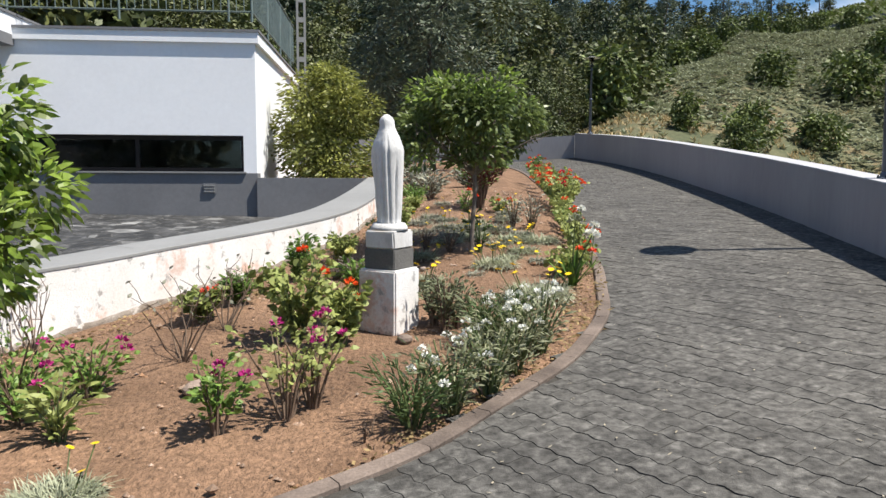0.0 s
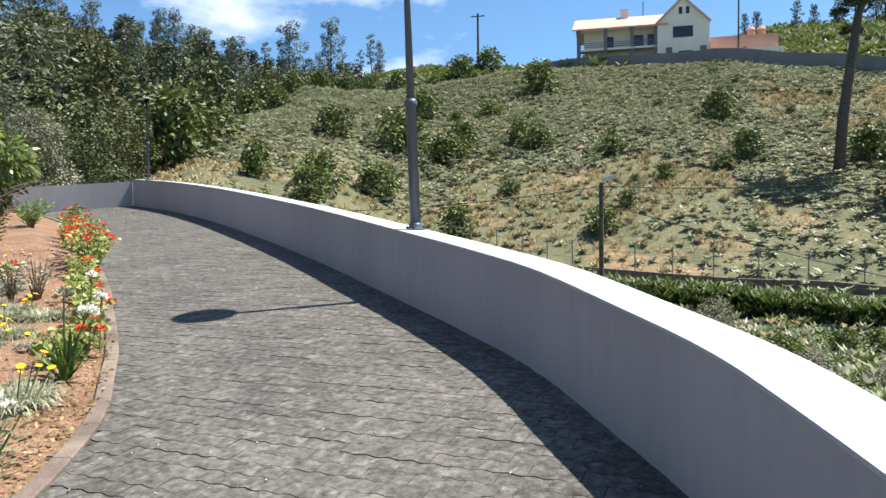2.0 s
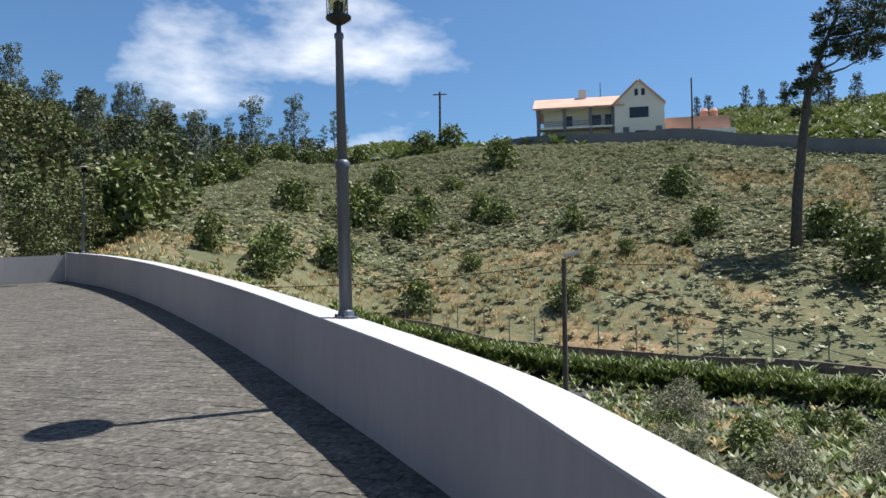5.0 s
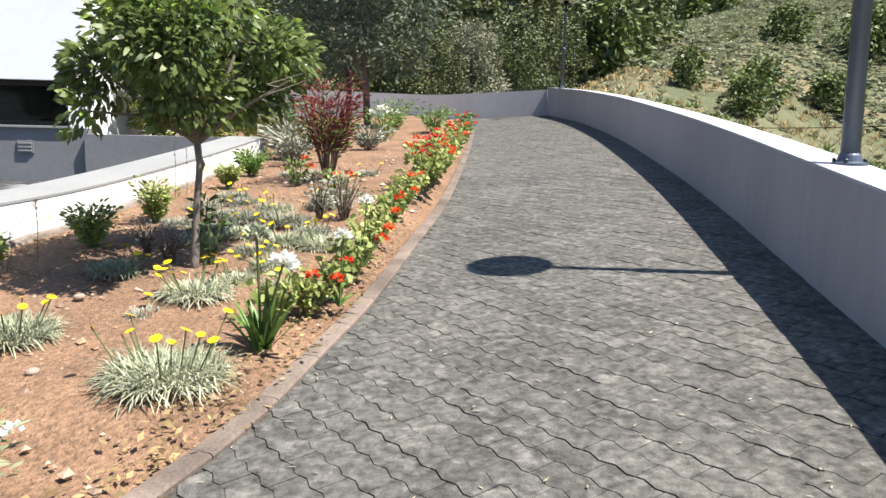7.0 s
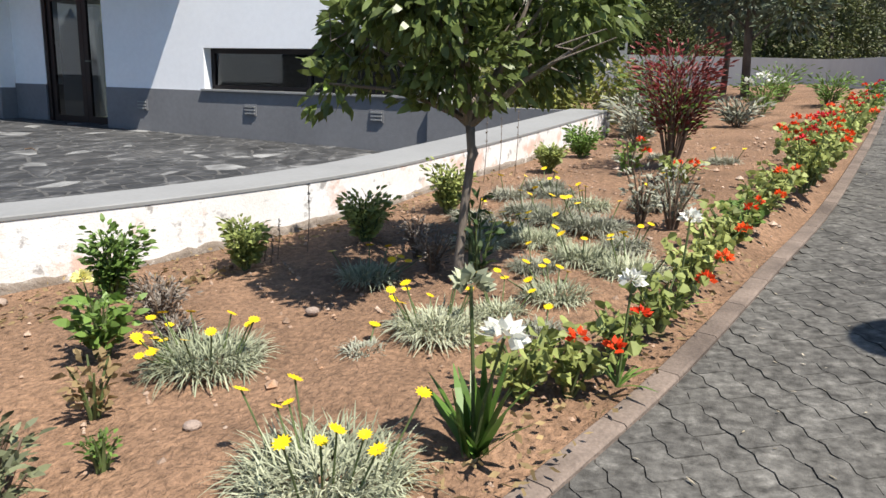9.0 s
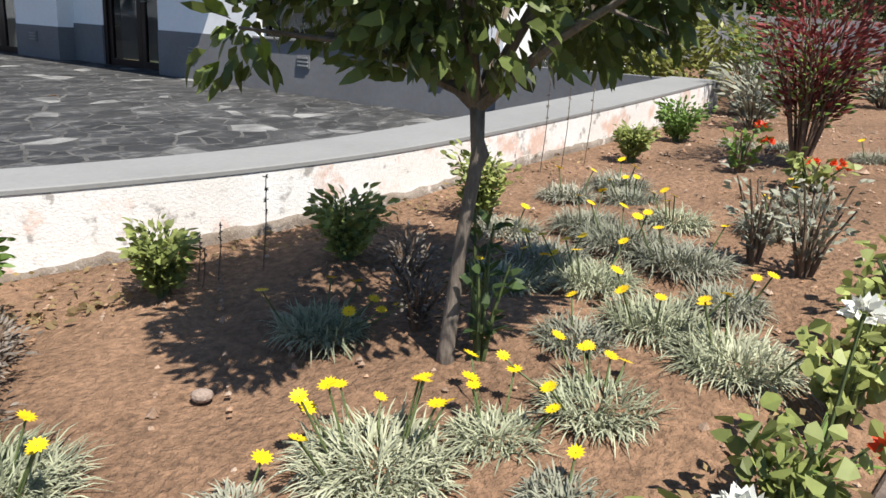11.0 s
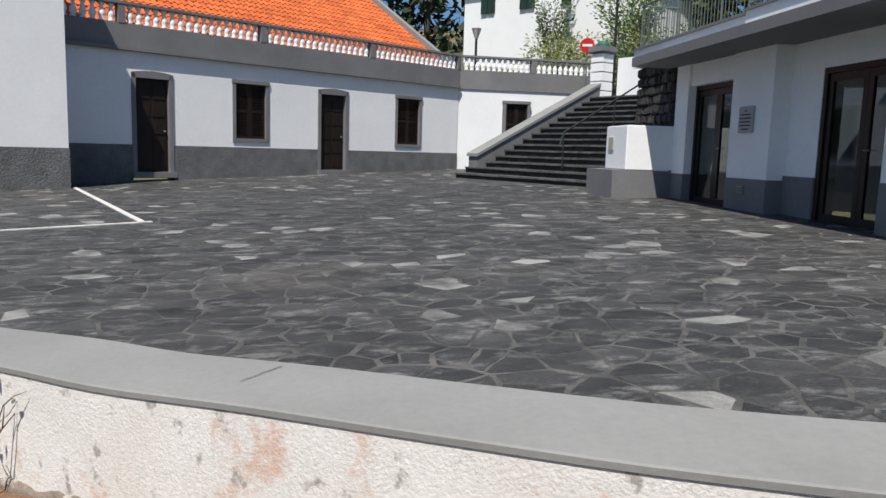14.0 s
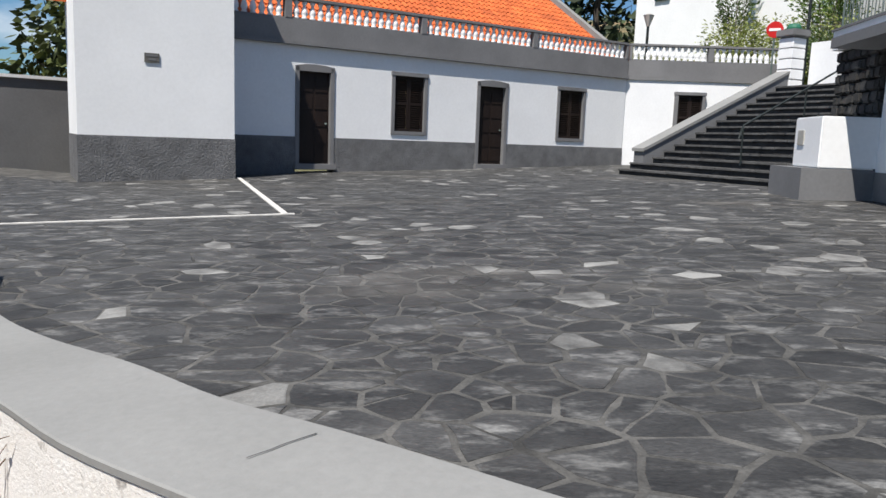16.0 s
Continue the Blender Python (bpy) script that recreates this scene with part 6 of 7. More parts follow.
hpart("foundation", M_CREAM, 13, 20.3, -0.3, 9.2, -4, 0)
for u0, u1, z0, z1 in ((15.2, 18.0, 4.0, 5.6), (16.0, 18.0, 0.2, 2.0), (16.0, 16.5, 7.4, 8.4), (17.0, 17.5, 7.4, 8.4)):
    hpart("window", M_DWIN, u0, u1, -0.36, -0.25, z0, z1, label="dark window")
for u in (14.2, 19.0):
    hpart("pilaster", M_GREYB, u, u + 0.9, -0.42, -0.3, 0, 2.6)
rr = B()
for (y0, z0, y1, z1) in ((-0.5, 6.15, 4.5, 8.7), (9.4, 6.15, 4.5, 8.7)):
    vs_ = [rr.verts.new(c) for c in ((0.6, y0, z0), (14.4, y0, z0), (16.6, y1, z1), (0.6, y1, z1), (0.6, y0, z0 - 0.25), (14.4, y0, z0 - 0.25), (16.6, y1, z1 - 0.25), (0.6, y1, z1 - 0.25))]
    for f in ((0, 1, 2, 3), (7, 6, 5, 4), (0, 4, 5, 1), (1, 5, 6, 2), (3, 2, 6, 7), (0, 3, 7, 4)):
        rr.faces.new([vs_[i] for i in f])
part("roof", rr, M_TILEP, house, "pink clay tile roof")
g2 = B()
for s in (-1, 1):
    box(g2, 0, 5.3, -0.6, 9.4, -0.12, 0.12, pose(16.65 + s * 4.05 if s > 0 else 12.6, 0, 6.0 if s < 0 else 5.82 + 0, 0, -43.8 if s < 0 else 0, 0) if s < 0 else pose(16.65, 0, 9.75, 0, 43.8, 0))
part("gable_roof", g2, M_TILEP, house)
el = B()
prism(el, [(1.8, 6.1), (9.2, 6.1), (5.0, 8.5)], 2.0, 2.2)
bmesh.ops.transform(el, matrix=Matrix(((0, 0, 1, 0), (1, 0, 0, -0.4), (0, 1, 0, 0), (0, 0, 0, 1))), verts=el.verts)
part("end_gable", el, M_CREAM, house)
hpart("chimney", M_CREAM, 7.6, 8.8, 3.8, 5.0, 8.0, 9.8, label="squat chimney")
part("aerial", tube(B(), [(11, 4.5, 8.5), (11, 4.5, 11)], 0.06, 4), M_IRON, house)
ph = thing("pink_outbuilding", "low pink house with white lower wall", "house", at=HM)
part("wall", box(B(), 20.6, 30.0, 2.0, 9, -4, 4.2), M_PINK, ph)
part("terrace", box(B(), 20.4, 30.5, 0.5, 2.0, -4, 2.0), M_CREAM, ph, "white terrace wall")
for u in (21.5, 23.5, 26.0):
    part("window", box(B(), u, u + 1.6, 0.44, 0.55, 0.4, 1.5), M_DWIN, ph)
for u in (26.6, 28.0):
    part("chimney", lathe(B(), [(0.6, 4.0), (0.55, 5.2), (0.7, 5.3), (0.3, 5.8)], 10, pose(u, 4, 0)), M_PINK, ph)


def pole(x, y, z0, z1, r, label, arm=0.0, name="utility_pole"):
    d = thing(name, label, "pole", at=pose(x, y, z0))
    part("shaft", tube(B(), [(0, 0, -0.5), (0, 0, z1 - z0)], [r, r * 0.7], 8), M_TRUNKF, d)
    if arm:
        part("crossarm", box(B(), -arm, arm, -0.06, 0.06, z1 - z0 - 0.5, z1 - z0 - 0.35, pose(0, 0, 0, 0, 0, -48)), M_TRUNKF, d)
        for s in (-0.8, 0, 0.8):
            part("insulator", lathe(B(), [(0.05, 0), (0.07, 0.1), (0.03, 0.2)], 6, pose(s * arm * 0.67, -s * arm * 0.74, z1 - z0 - 0.35)), M_WRENF, d)
    return d


pole(84.5, 101.9, 22.5, 32.4, 0.22, "wooden utility pole with crossarm on the hill", 1.1)
pole(110.0, 73.0, 22.0, 32.5, 0.16, "thin utility pole behind the house", 0.0)
lp = pole(33.1, 30.0, hill_z(33.1, 30), 2.0, 0.12, "leaning roadside pole with a small lamp", 0.0)
part("lamp_head", box(B(), 0.05, 0.7, -0.1, 0.1, 0, 0.16, pose(0, 0, 2.0 - hill_z(33.1, 30), 0, -18, -40), 0.03), M_WRENF, lp, "pale lamp head")
wires = thing("overhead_wires", "thin dark overhead wires across the valley", "wire")
for a, b, sag in (((33.1, 30, 1.85), (20, 44, 1.2), 0.5), ((33.1, 30, 1.85), (52, 14, 3.0), 0.6), ((33.1, 30, 1.2), (48, 18, -3.6), 0.3)):
    a, b = Vector(a), Vector(b)
    part("wire", tube(B(), [a.lerp(b, k / 12) - Vector((0, 0, 4 * sag * (k / 12) * (1 - k / 12))) for k in range(13)], 0.018, 4), M_IRON, wires)
ep = thing("lattice_pole", "tall pale concrete pole with ladder-like openings", "pole", at=pose(6.5, 36.5, 0.0, 0, 0, 12))
for s in (-0.13, 0.13):
    part("upright", box(B(), s - 0.04, s + 0.04, -0.05, 0.05, -1, 9), M_CAP, ep)
for k in range(12):
    part("rung", box(B(), -0.09, 0.09, -0.05, 0.05, 0.4 + k * 0.7, 0.58 + k * 0.7), M_CAP, ep)

# ---- house behind the balustrade ----
H2 = Matrix(((0.764, -0.645, 0, -32.3), (0.645, 0.764, 0, 21.05), (0, 0, 1, -0.5), (0, 0, 0, 1)))
h2 = thing("white_villa", "white two-storey villa with green shutters and tiled roof", "house", at=H2)
part("wall", box(B(), 0, 7.7, 0, 7, 1.0, 10.6), M_WHITE, h2)
part("wall", box(B(), 7.7, 12.0, -1.2, 6, 1.0, 10.4), M_WHITE, h2)
for u in (1.7, 4.29, 6.86):
    w_ = part("window", box(B(), u - 0.45, u + 0.45, -0.05, 0.05, 8.75, 10.2), M_DARK, h2, "window with green shutters")
    for a in (-0.45, 0.02):
        part("shutter", box(B(), u + a, u + a + 0.43, -0.12, -0.055, 8.75, 10.2), M_GREEN, w_)
for k in range(2):
    u = 8.1 + k * 2.0
    part("veranda_opening", box(B(), u, u + 1.5, -1.26, -1.1, 8.9, 10.1, bevel=0.05), M_GREEN, h2, "glazed green veranda")
for (x0, x1, y0, y1, z) in ((-0.6, 8.3, -0.6, 7.6, 10.6), (7.2, 12.6, -1.8, 6.6, 10.42)):
    rb = B()
    cx, cy = (x0 + x1) / 2, (y0 + y1) / 2
    lo = [rb.verts.new((x, y, z)) for x, y in ((x0, y0), (x1, y0), (x1, y1), (x0, y1))]
    hi = [rb.verts.new((x, cy, z + 2.0)) for x in (x0 + 2.5, x1 - 2.5)]
    for f in ((lo[0], lo[1], hi[1], hi[0]), (lo[1], lo[2], hi[1]), (lo[2], lo[3], hi[0], hi[1]), (lo[3], lo[0], hi[0]), (lo[3], lo[2], lo[1], lo[0])):
        rb.faces.new(f)
    part("roof", rb, M_TILEB, h2, "brown-red tiled hipped roof")
part("chimney", box(B(), 0.8, 1.5, 2, 2.7, 10.8, 13.0), M_WHITE, h2)
ns = thing("no_entry_sign", "round red no-entry sign with a white bar", "road sign", at=pose(-15.8, 22.75, 3.0, 0, 0, 72))
part("post", tube(B(), [(0, 0.03, -0.8), (0, 0.03, 1.9)], 0.03, 8), M_GALV, ns)
part("disc", lathe(B(), [(0.25, -0.008), (0.25, 0.008)], 28, pose(0, 0, 1.62, 90)), M_RED, ns, "red disc")
part("bar", box(B(), -0.17, 0.17, -0.018, -0.0085, 1.58, 1.66), M_WHITE, ns, "white bar")
for x, y, z, h in ((-15.4, 23.6, 2.6, 3.9), (-19.6, 19.5, 3.0, 2.6)):
    gl = thing("lantern_post", "black garden lantern on a thin post", "street lamp", "", pose(x, y, z))
    part("post", tube(B(), [(0, 0, 0), (0, 0, h - 0.4)], 0.05, 8), M_IRON, gl)
    part("lantern", lathe(B(), [(0.06, h - 0.4), (0.18, h - 0.05), (0.2, h), (0.05, h + 0.06)], 8), M_IRON if z < 2.8 else M_WRENF, gl)

# plaque on the pillar
pq = thing("wall_plaque", "pale rectangular plaque with dark lettering on the pillar", "plaque", at=pose(-0.93, F - 0.02, 1.45))
part("plate", box(B(), -0.2, 0.2, -0.02, 0.018, -0.2, 0.2, bevel=0.005), M_CAPW, pq)
for k, wd in enumerate((0.05, 0.28, 0.32, 0.30, 0.32, 0.2)):
    part("lettering", box(B(), -wd / 2, wd / 2, -0.025, -0.0205, 0.12 - 0.055 * k, 0.14 - 0.055 * k), M_LETTER, pq)

# rubble wall beside the hall
rub = tagged(part("rubble_wall", box(B(), -5.3, -3.5, F + 0.06, F + 0.5, -0.3, 2.66), M_BASALT), "dark basalt rubble wall", "wall", kind="structure")
rs = random.Random(71)
for k in range(11):
    x = -5.32
    while x < -3.55:
        w = rs.uniform(0.14, 0.34)
        bm = box(B(), x + 0.012, min(x + w, -3.5) - 0.012, F - 0.03 - rs.uniform(0, 0.04), F + 0.08, 0.55 + k * 0.19, 0.55 + k * 0.19 + rs.uniform(0.15, 0.18), bevel=0.025)
        for v_ in bm.verts:
            v_.co += Vector((rs.uniform(-.012, .012), 0, rs.uniform(-.012, .012)))
        part("stone", bm, M_RUBBLE, rub)
        x += w

# boundary wall beyond the forecourt
bwz = B()
prism(bwz, [(-14.5, 3.6), (-2.0, -11.0), (-2.4, -11.3), (-14.9, 3.3)], -1.0, 2.15)
wb = tagged(part("wall_boundary", bwz, M_GREYP), "plain grey boundary wall with a pale coping", "wall", kind="structure")
bwc = B()
prism(bwc, [(-14.45, 3.65), (-1.95, -10.95), (-2.45, -11.35), (-14.95, 3.25)], 2.15, 2.24)
part("coping", bwc, M_WHITE, wb)

# ---- soil litter and stones ----
lit = Leaves()
rl2 = random.Random(81)
for i in range(1500):
    k = rl2.randrange(20, 62)
    side = rl2.random()
    if side < 0.55:
        q = kerb[k] + Vector((-rl2.uniform(0.03, 0.35), rl2.uniform(-0.1, 0.1)))
    else:
        c = cap_line[rl2.randrange(15, 58)]
        q = c + Vector((rl2.uniform(0.02, 0.3), -rl2.uniform(0.0, 0.25)))
    lit.flat(Vector((q.x, q.y, bed_z(q.x, q.y) + rl2.uniform(0.012, 0.03))), Vector((rl2.uniform(-1, 1), rl2.uniform(-1, 1), rl2.uniform(-.1, .25))), rl2.uniform(0.02, 0.05), rl2.uniform(0.01, 0.022), Vector((rl2.uniform(-1, 1), rl2.uniform(-1, 1), rl2.uniform(0.2, 1))))
tagged(lit.out("leaf_litter", L_STRAW), "dry fallen leaves on the soil edge", "litter", kind="stuff")
pv, pf = [], []
for i in range(6500):
    k = rl2.randrange(0, 139)
    q = left_line[k].lerp(right_line[k], rl2.uniform(0.03, 0.97))
    if q.y > 21:
        continue
    r = rl2.uniform(0.004, 0.013) if rl2.random() < 0.93 else rl2.uniform(0.012, 0.028)
    o = len(pv)
    zc = bed_z(q.x, q.y) + r * 0.2
    for dx, dy, dz in ((1, 0, 0), (0, 1, 0), (-1, 0, 0), (0, -1, 0), (0.2, 0.1, 0.8), (0, 0, -0.8)):
        pv.append((q.x + dx * r * rl2.uniform(0.7, 1.3), q.y + dy * r * rl2.uniform(0.7, 1.3), zc + dz * r))
    for a, b in ((0, 1), (1, 2), (2, 3), (3, 0)):
        pf += [(o + a, o + b, o + 4), (o + b, o + a, o + 5)]
tagged(raw("soil_crumbs", pv, pf, surf("soil_clods", (0.28, 0.16, 0.09), (0.36, 0.28, 0.22), 9, 0.95, 0.3, 60, fine=0.3, rnd=0.35, island=True)), "small clods and pebbles on the soil", "pebbles", kind="stuff")
for x, y, r in ((8.13, 14.12, 0.055), (8.05, 14.0, 0.045), (8.22, 14.22, 0.035), (9.71, 14.53, 0.028), (8.45, 12.2, 0.06), (9.9, 13.62, 0.03), (9.5, 12.75, 0.05)):
    bm = B()
    bmesh.ops.create_icosphere(bm, subdivisions=2, radius=r)
    for v_ in bm.verts:
        v_.co *= 1 + 0.35 * noise.noise(v_.co * 14 + Vector((x, y, 0)))
        v_.co.z *= 0.62
    rk = tagged(part("garden_rock", bm, M_STONE), "rough brown-grey stone lying on the soil", "rock", "stones in the bed")
    rk.matrix_basis = pose(x, y, bed_z(x, y) + r * 0.3, 0, 0, rl2.uniform(0, 360))
ck = raw("crack", [(*q, cap_z(13.86) + 0.004) for q in ((7.46, 14.07), (7.53, 14.014), (7.57, 13.99), (7.62, 13.952), (7.619, 13.949), (7.5685, 13.9865), (7.5285, 14.0105), (7.459, 14.065))], [(0, 1, 6, 7), (1, 2, 5, 6), (2, 3, 4, 5)], M_LETTER, bpy.data.objects["wall_bed"])
ck["label"] = "thin dark crack across the coping"
sk = tagged(part("fallen_twig", tube(B(), [(0, 0, 0.015), (0.09, 0.02, 0.03), (0.19, -0.01, 0.012)], [0.01, 0.008, 0.004], 5), L_TWIG), "small dry twig lying on the flagstones", "twig")
sk.matrix_basis = pose(3.55, 17.9, plaza_z(3.55, 17.9) + 0.012)

# painted lines on the forecourt
def paint_line(a, b, w):
    a, b = Vector(a), Vector(b)
    n = Vector(((b - a).y, -(b - a).x)).normalized() * w / 2
    bm = prism(B(), [tuple(a + n), tuple(b + n), tuple(b - n), tuple(a - n)], lambda x, y: plaza_z(x, y) + 0.004, lambda x, y: plaza_z(x, y) + 0.017)
    return tagged(part("parking_line", bm, M_LINE), "worn white painted parking line on flagstones", "road marking", "parking lines")


paint_line((-7.75, 8.4), (-0.3, 11.7), 0.085)
paint_line((-0.36, 11.8), (1.9, 7.2), 0.085)

# ---- kerb ----
kb = thing("kerb", "row of narrow concrete kerb stones edging the bed", "kerb", kind="structure")
kr = resample(kerb, 121)
for i in range(10, 120, 2):
    seg_ = [kr[i].lerp(kr[i + 1], 0.012), kr[i + 1], kr[min(i + 2, 120)].lerp(kr[i + 1], 0.012)]
    part("kerb_stone", sweep(B(), [(q.x, q.y, road_z(q.x, q.y)) for q in seg_], [(0.0, -0.1), (0.0, 0.012), (-0.008, 0.02), (-0.075, 0.022), (-0.083, 0.014), (-0.083, -0.1)]), M_KERB, kb)

# ---- driveway pavers ----
def inside(x, y, poly):
    c = False
    for (x0, y0), (x1, y1) in zip(poly, poly[1:] + poly[:1]):
        if (y0 > y) != (y1 > y) and x < (x1 - x0) * (y - y0) / (y1 - y0) + x0:
            c = not c
    return c


PA, PB = Vector((0.52, -0.854)), Vector((0.854, 0.52))
pl_, pw_, amp = 0.2, 0.1, 0.0075
drive = [(p.x - 0.05, p.y + 0.02) for p in kerb if p.x > 8.0] + [(13.3, 33.2), (15.6, 33.0)] + [(p.x + 0.10, p.y - 0.02) for p in reversed(wall_line)] + [(8.0, 6.0), (7.6, 9.0)]
wave = lambda s: amp * math.sin(math.tau * s / 0.1)
gap = 0.002
out = [(s, -pw_ / 2 + gap + wave(s)) for s in [-pl_ / 2 + gap + (pl_ - 2 * gap) * k / 8 for k in range(9)]]
top_ = [(s, pw_ / 2 - gap + wave(s)) for s in [pl_ / 2 - gap - (pl_ - 2 * gap) * k / 8 for k in range(9)]]
ring = out + top_
pvv = [(x, y, 0.0) for x, y in ring] + [(x * 1.012, y * 1.03, -0.014) for x, y in ring]
nn_ = len(ring)
pff = [(*range(nn_),)] + [(i, i + nn_, (i + 1) % nn_ + nn_, (i + 1) % nn_) for i in range(nn_)]
pm = bpy.data.meshes.new("paver")
pm.from_pydata(pvv, [], pff)
pm.materials.append(M_PAVER)
AX = Vector((PA.x, PA.y, 0.0776 * PA.x + 0.0498 * PA.y)).normalized()
NZ = Vector((-0.0776, -0.0498, 1)).normalized()
AY = NZ.cross(AX)
road_ob = bpy.data.objects["road"]
jv, jf, made_ = [], [], 0
rp = random.Random(91)
for j in range(-240, 260):
    for i in range(-130, 130):
        s = i * pl_ + (pl_ / 2 if j % 2 else 0.0)
        c = Vector((11.5, 14.0)) + PA * s + PB * (j * pw_)
        if not (3 < c.y < 33.3 and 6 < c.x < 16.2) or not inside(c.x, c.y, drive):
            continue
        z = road_z(c.x, c.y) + rp.uniform(-0.002, 0.002)
        o3 = Vector((c.x, c.y, z))
        tilt = (rp.uniform(-.006, .006), rp.uniform(-.01, .01))
        ax, ay = AX + NZ * tilt[0], AY + NZ * tilt[1]
        if made_ < 300 and 11.5 < c.y < 14.3:
            ob = new("paver", pm)
            ob.parent = road_ob
            ob.matrix_basis = Matrix(((ax.x, ay.x, NZ.x, o3.x), (ax.y, ay.y, NZ.y, o3.y), (ax.z, ay.z, NZ.z, o3.z), (0, 0, 0, 1)))
            made_ += 1
        else:
            o = len(jv)
            jv += [o3 + ax * x + ay * y + NZ * zz for x, y, zz in pvv]
            jf += [tuple(q + o for q in f) for f in pff]
tagged(raw("pavers", jv, jf, M_PAVERS, road_ob), kind="stuff")

bits = Leaves()
for i in range(3200):
    k = rp.randrange(15, 85)
    a, b = kerb[k], wall_line[min(69, max(0, k - 12))]
    q = Vector((rp.uniform(8.5, 15.5), rp.uniform(8.0, 26.0)))
    if inside(q.x, q.y, drive):
        bits.flat(Vector((q.x, q.y, road_z(q.x, q.y) + 0.006)), Vector((rp.uniform(-1, 1), rp.uniform(-1, 1), 0.05)), rp.uniform(0.012, 0.045), rp.uniform(0.003, 0.009), Vector((0.1, 0.1, 1)))
tagged(bits.out("dry_clippings", leafy("pale_dry_clipping", (0.50, 0.44, 0.33), (0.34, 0.29, 0.2), 0.8)), "scattered pale dry grass clippings on the pavers", "litter", kind="stuff")

# ---- forecourt flagstones ----
M_FLAG = surf("slate_flagstone", (0.056, 0.056, 0.056), (0.026, 0.0265, 0.027), 2.6, 0.62, 0.6, 34, fine=0.35, rnd=0.3, bdist=0.012, stain=((0.17, 0.17, 0.166), 4.2, 0.52, 0.68), spots=((0.10, 0.094, 0.084), 0.3, 0.55, 0.75), stretch=(1.5, 0.7, 1.0), rot=0.1, spec=0.35)
M_FLAGS = surf("slate_flagstones_joined", (0.056, 0.056, 0.056), (0.026, 0.0265, 0.027), 2.6, 0.62, 0.6, 34, fine=0.35, rnd=0.3, island=True, bdist=0.012, stain=((0.17, 0.17, 0.166), 4.2, 0.52, 0.68), spots=((0.10, 0.094, 0.084), 0.3, 0.55, 0.75), stretch=(1.5, 0.7, 1.0), rot=0.1, spec=0.35)
M_FLAGP = surf("pale_flagstone", (0.24, 0.24, 0.232), (0.075, 0.075, 0.073), 3.0, 0.65, 0.6, 26, fine=0.2, rnd=0.2, bdist=0.012)
rq = random.Random(101)
SXf, SYf = 0.21, 0.25
court = [(p.x - 0.39, p.y + 0.06) for p in cap_line[8:]] + [(9.2, 20.34), (7.45, 20.34), (7.43, F - 0.03), (2.05, F - 0.03), (2.03, F + 0.40), (-0.28, F + 0.38), (-0.3, F - 0.02), (-3.5, F - 0.02), (-3.5, 19.28), (-5.0, 19.28), (-6.0, 20.2), (-11.0, 17.3), (-16.8, 18.2), (-12.4, 12.4), (-10.1, 9.3), (-8.0, 6.8), (-5.8, 5.7), (-8, 2), (-3, -6), (3, -2), (3, 9)]
pts = {}
for i in range(-93, 50):
    for j in range(-34, 87):
        if rq.random() > 0.22:
            pts[i, j] = (Vector(((i + (0.5 if j % 2 else 0)) * SXf + rq.uniform(-.13, .13), j * SYf + rq.uniform(-.15, .15))), rq.random())
fl_ob = bpy.data.objects["plaza_floor"]
jv, jf, jm, count = [], [], [], 0
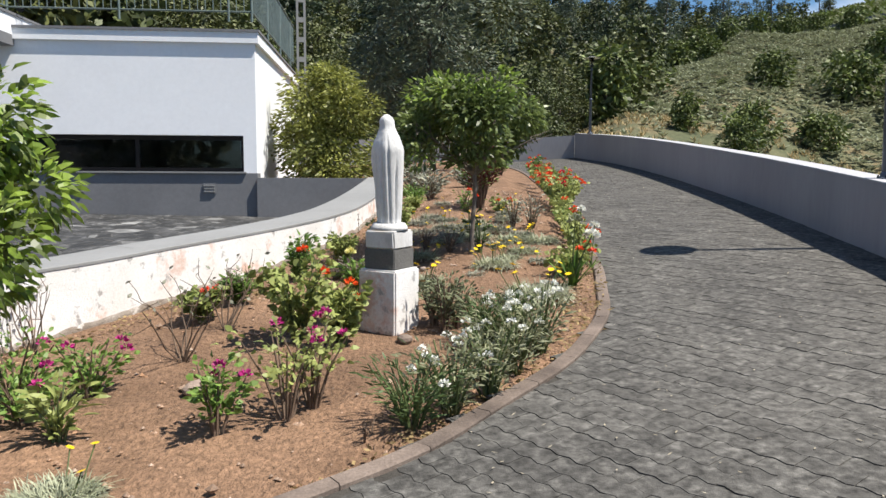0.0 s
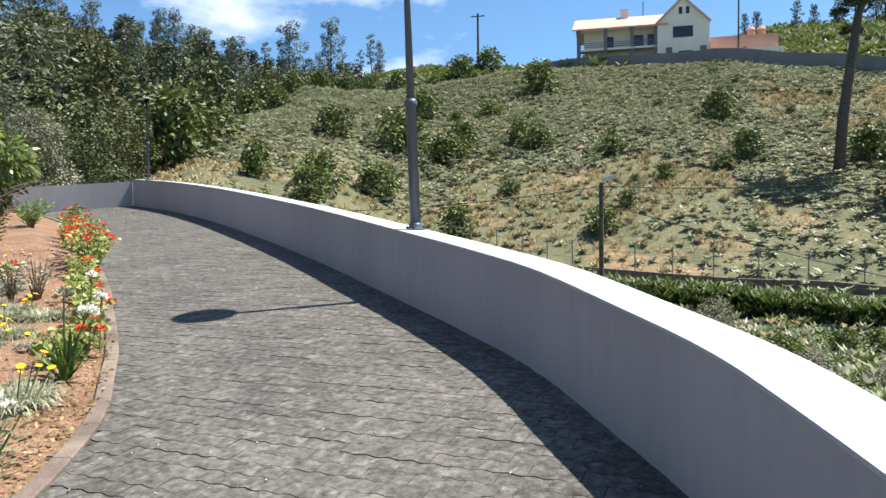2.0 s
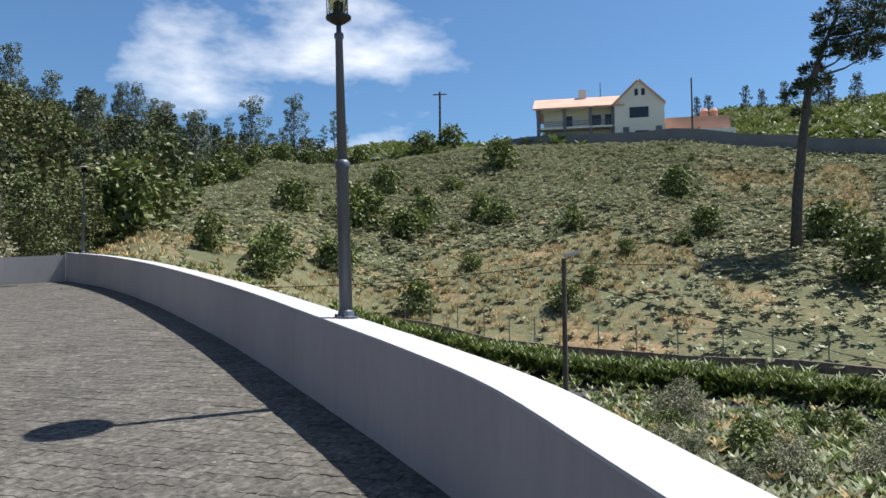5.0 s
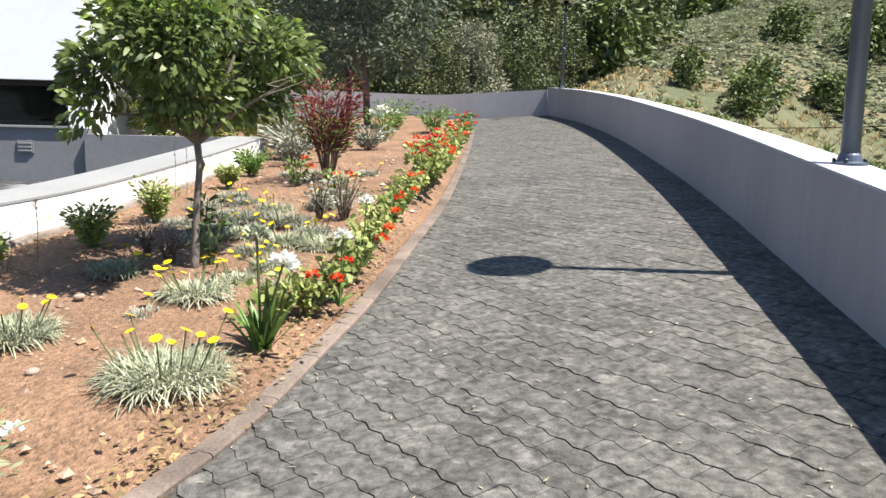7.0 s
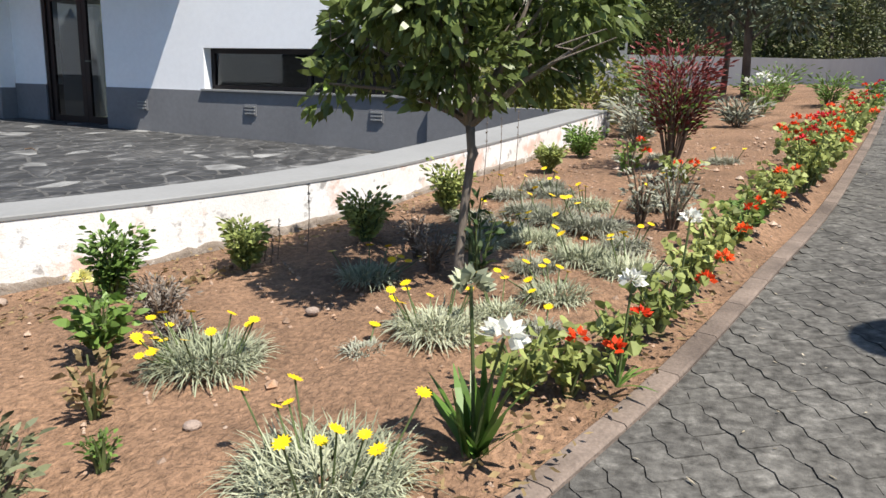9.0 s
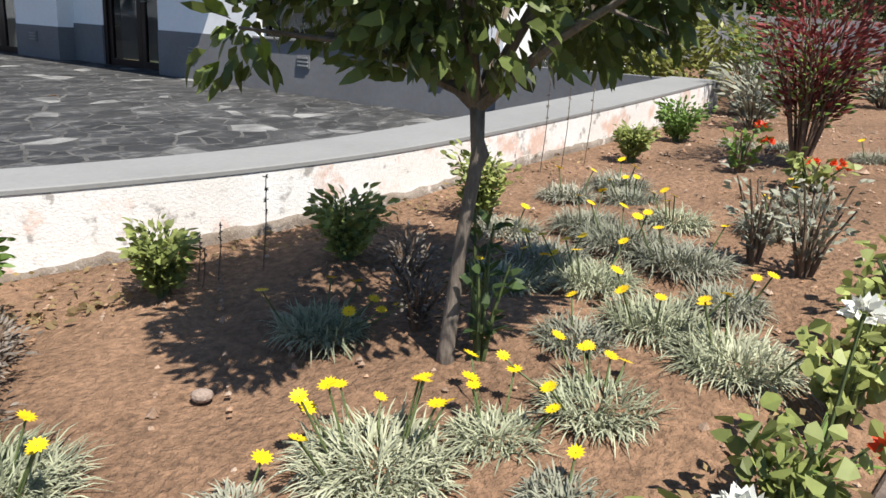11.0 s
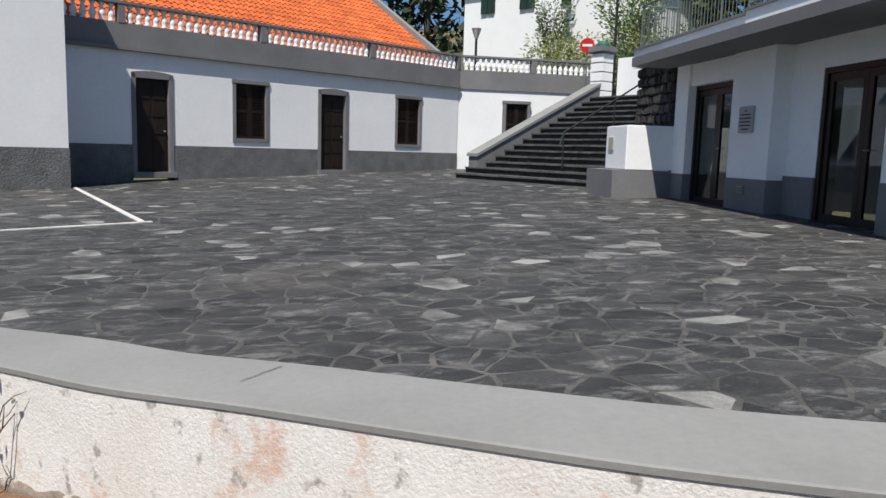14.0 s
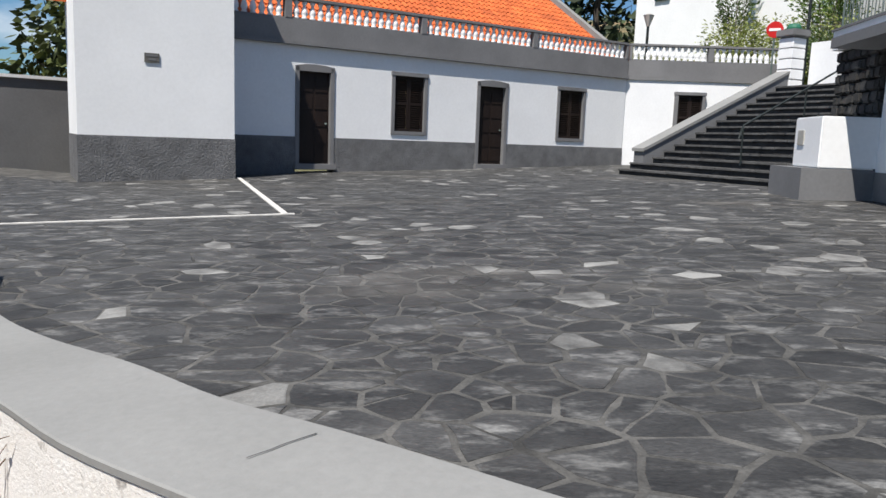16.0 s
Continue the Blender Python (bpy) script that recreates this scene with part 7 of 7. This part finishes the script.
for (i, j), (c, rnd_) in pts.items():
    if not inside(c.x, c.y, court):
        continue
    poly = [c + Vector(d) for d in ((-.9, -.9), (.9, -.9), (.9, .9), (-.9, .9))]
    for di in (-3, -2, -1, 0, 1, 2, 3):
        for dj in (-3, -2, -1, 0, 1, 2, 3):
            other = pts.get((i + di, j + dj))
            if (di or dj) and other and len(poly) > 2:
                q = other[0]
                mid, nrm_ = (c + q) / 2, (q - c).normalized()
                lim = -0.0035 - 0.007 * ((i * 7 + j * 13 + di * 5 + dj * 3) % 4) / 3
                res = []
                for a, b in zip(poly, poly[1:] + poly[:1]):
                    da, db = (a - mid).dot(nrm_) - lim, (b - mid).dot(nrm_) - lim
                    if da <= 0:
                        res.append(a)
                    if (da < 0) != (db < 0) and abs(da - db) > 1e-9:
                        res.append(a.lerp(b, da / (da - db)))
                poly = res
    clean = [p for k, p in enumerate(poly) if (p - poly[k - 1]).length > 0.02]
    if len(clean) < 3:
        continue
    ragged = []
    for a, b in zip(clean, clean[1:] + clean[:1]):
        e = b - a
        m_ = max(1, int(e.length / 0.1))
        for k in range(m_):
            ragged.append(a + e * (k / m_) + (Vector((-e.y, e.x)).normalized() * rq.uniform(-0.008, 0.016) if k else (c - a).normalized() * rq.uniform(0, 0.022)))
    clean = ragged
    h0 = rq.uniform(0.0012, 0.0032)
    slope_ = (rq.uniform(-.003, .003), rq.uniform(-.003, .003))
    vv = [(p.x - c.x, p.y - c.y, h0 + slope_[0] * (p.x - c.x) + slope_[1] * (p.y - c.y) + plaza_z(p.x, p.y) - plaza_z(c.x, c.y)) for p in clean]
    n = len(vv)
    shr = [(x * 0.955, y * 0.955, z + 0.0012) for x, y, z in vv]
    vv = shr + vv + [(x, y, z - 0.02) for x, y, z in vv]
    ff = [tuple(range(n))] + [(k, k + n, (k + 1) % n + n, (k + 1) % n) for k in range(n)] + [(k + n, k + 2 * n, (k + 1) % n + 2 * n, (k + 1) % n + n) for k in range(n)]
    pale = rnd_ < 0.045
    if count < 300 and c.x > 3.6 and 12.3 < c.y < 17.6:
        ob = raw("flagstone", vv, ff, M_FLAGP if pale else M_FLAG, fl_ob)
        ob.location = (c.x, c.y, plaza_z(c.x, c.y))
        count += 1
    else:
        o = len(jv)
        z0 = plaza_z(c.x, c.y)
        jv += [(x + c.x, y + c.y, z + z0) for x, y, z in vv]
        jf += [tuple(q + o for q in f) for f in ff]
        jm += [1 if pale else 0] * len(ff)
tagged(raw("flagstones", jv, jf, [M_FLAGS, M_FLAGP], fl_ob, jm), kind="stuff")

# ---- plan units to metres ----
for ob in list(bpy.data.objects):
    if ob.parent is None and ob.type in ("MESH", "EMPTY"):
        ob.matrix_basis = Matrix.Scale(SIZE, 4) @ ob.matrix_basis
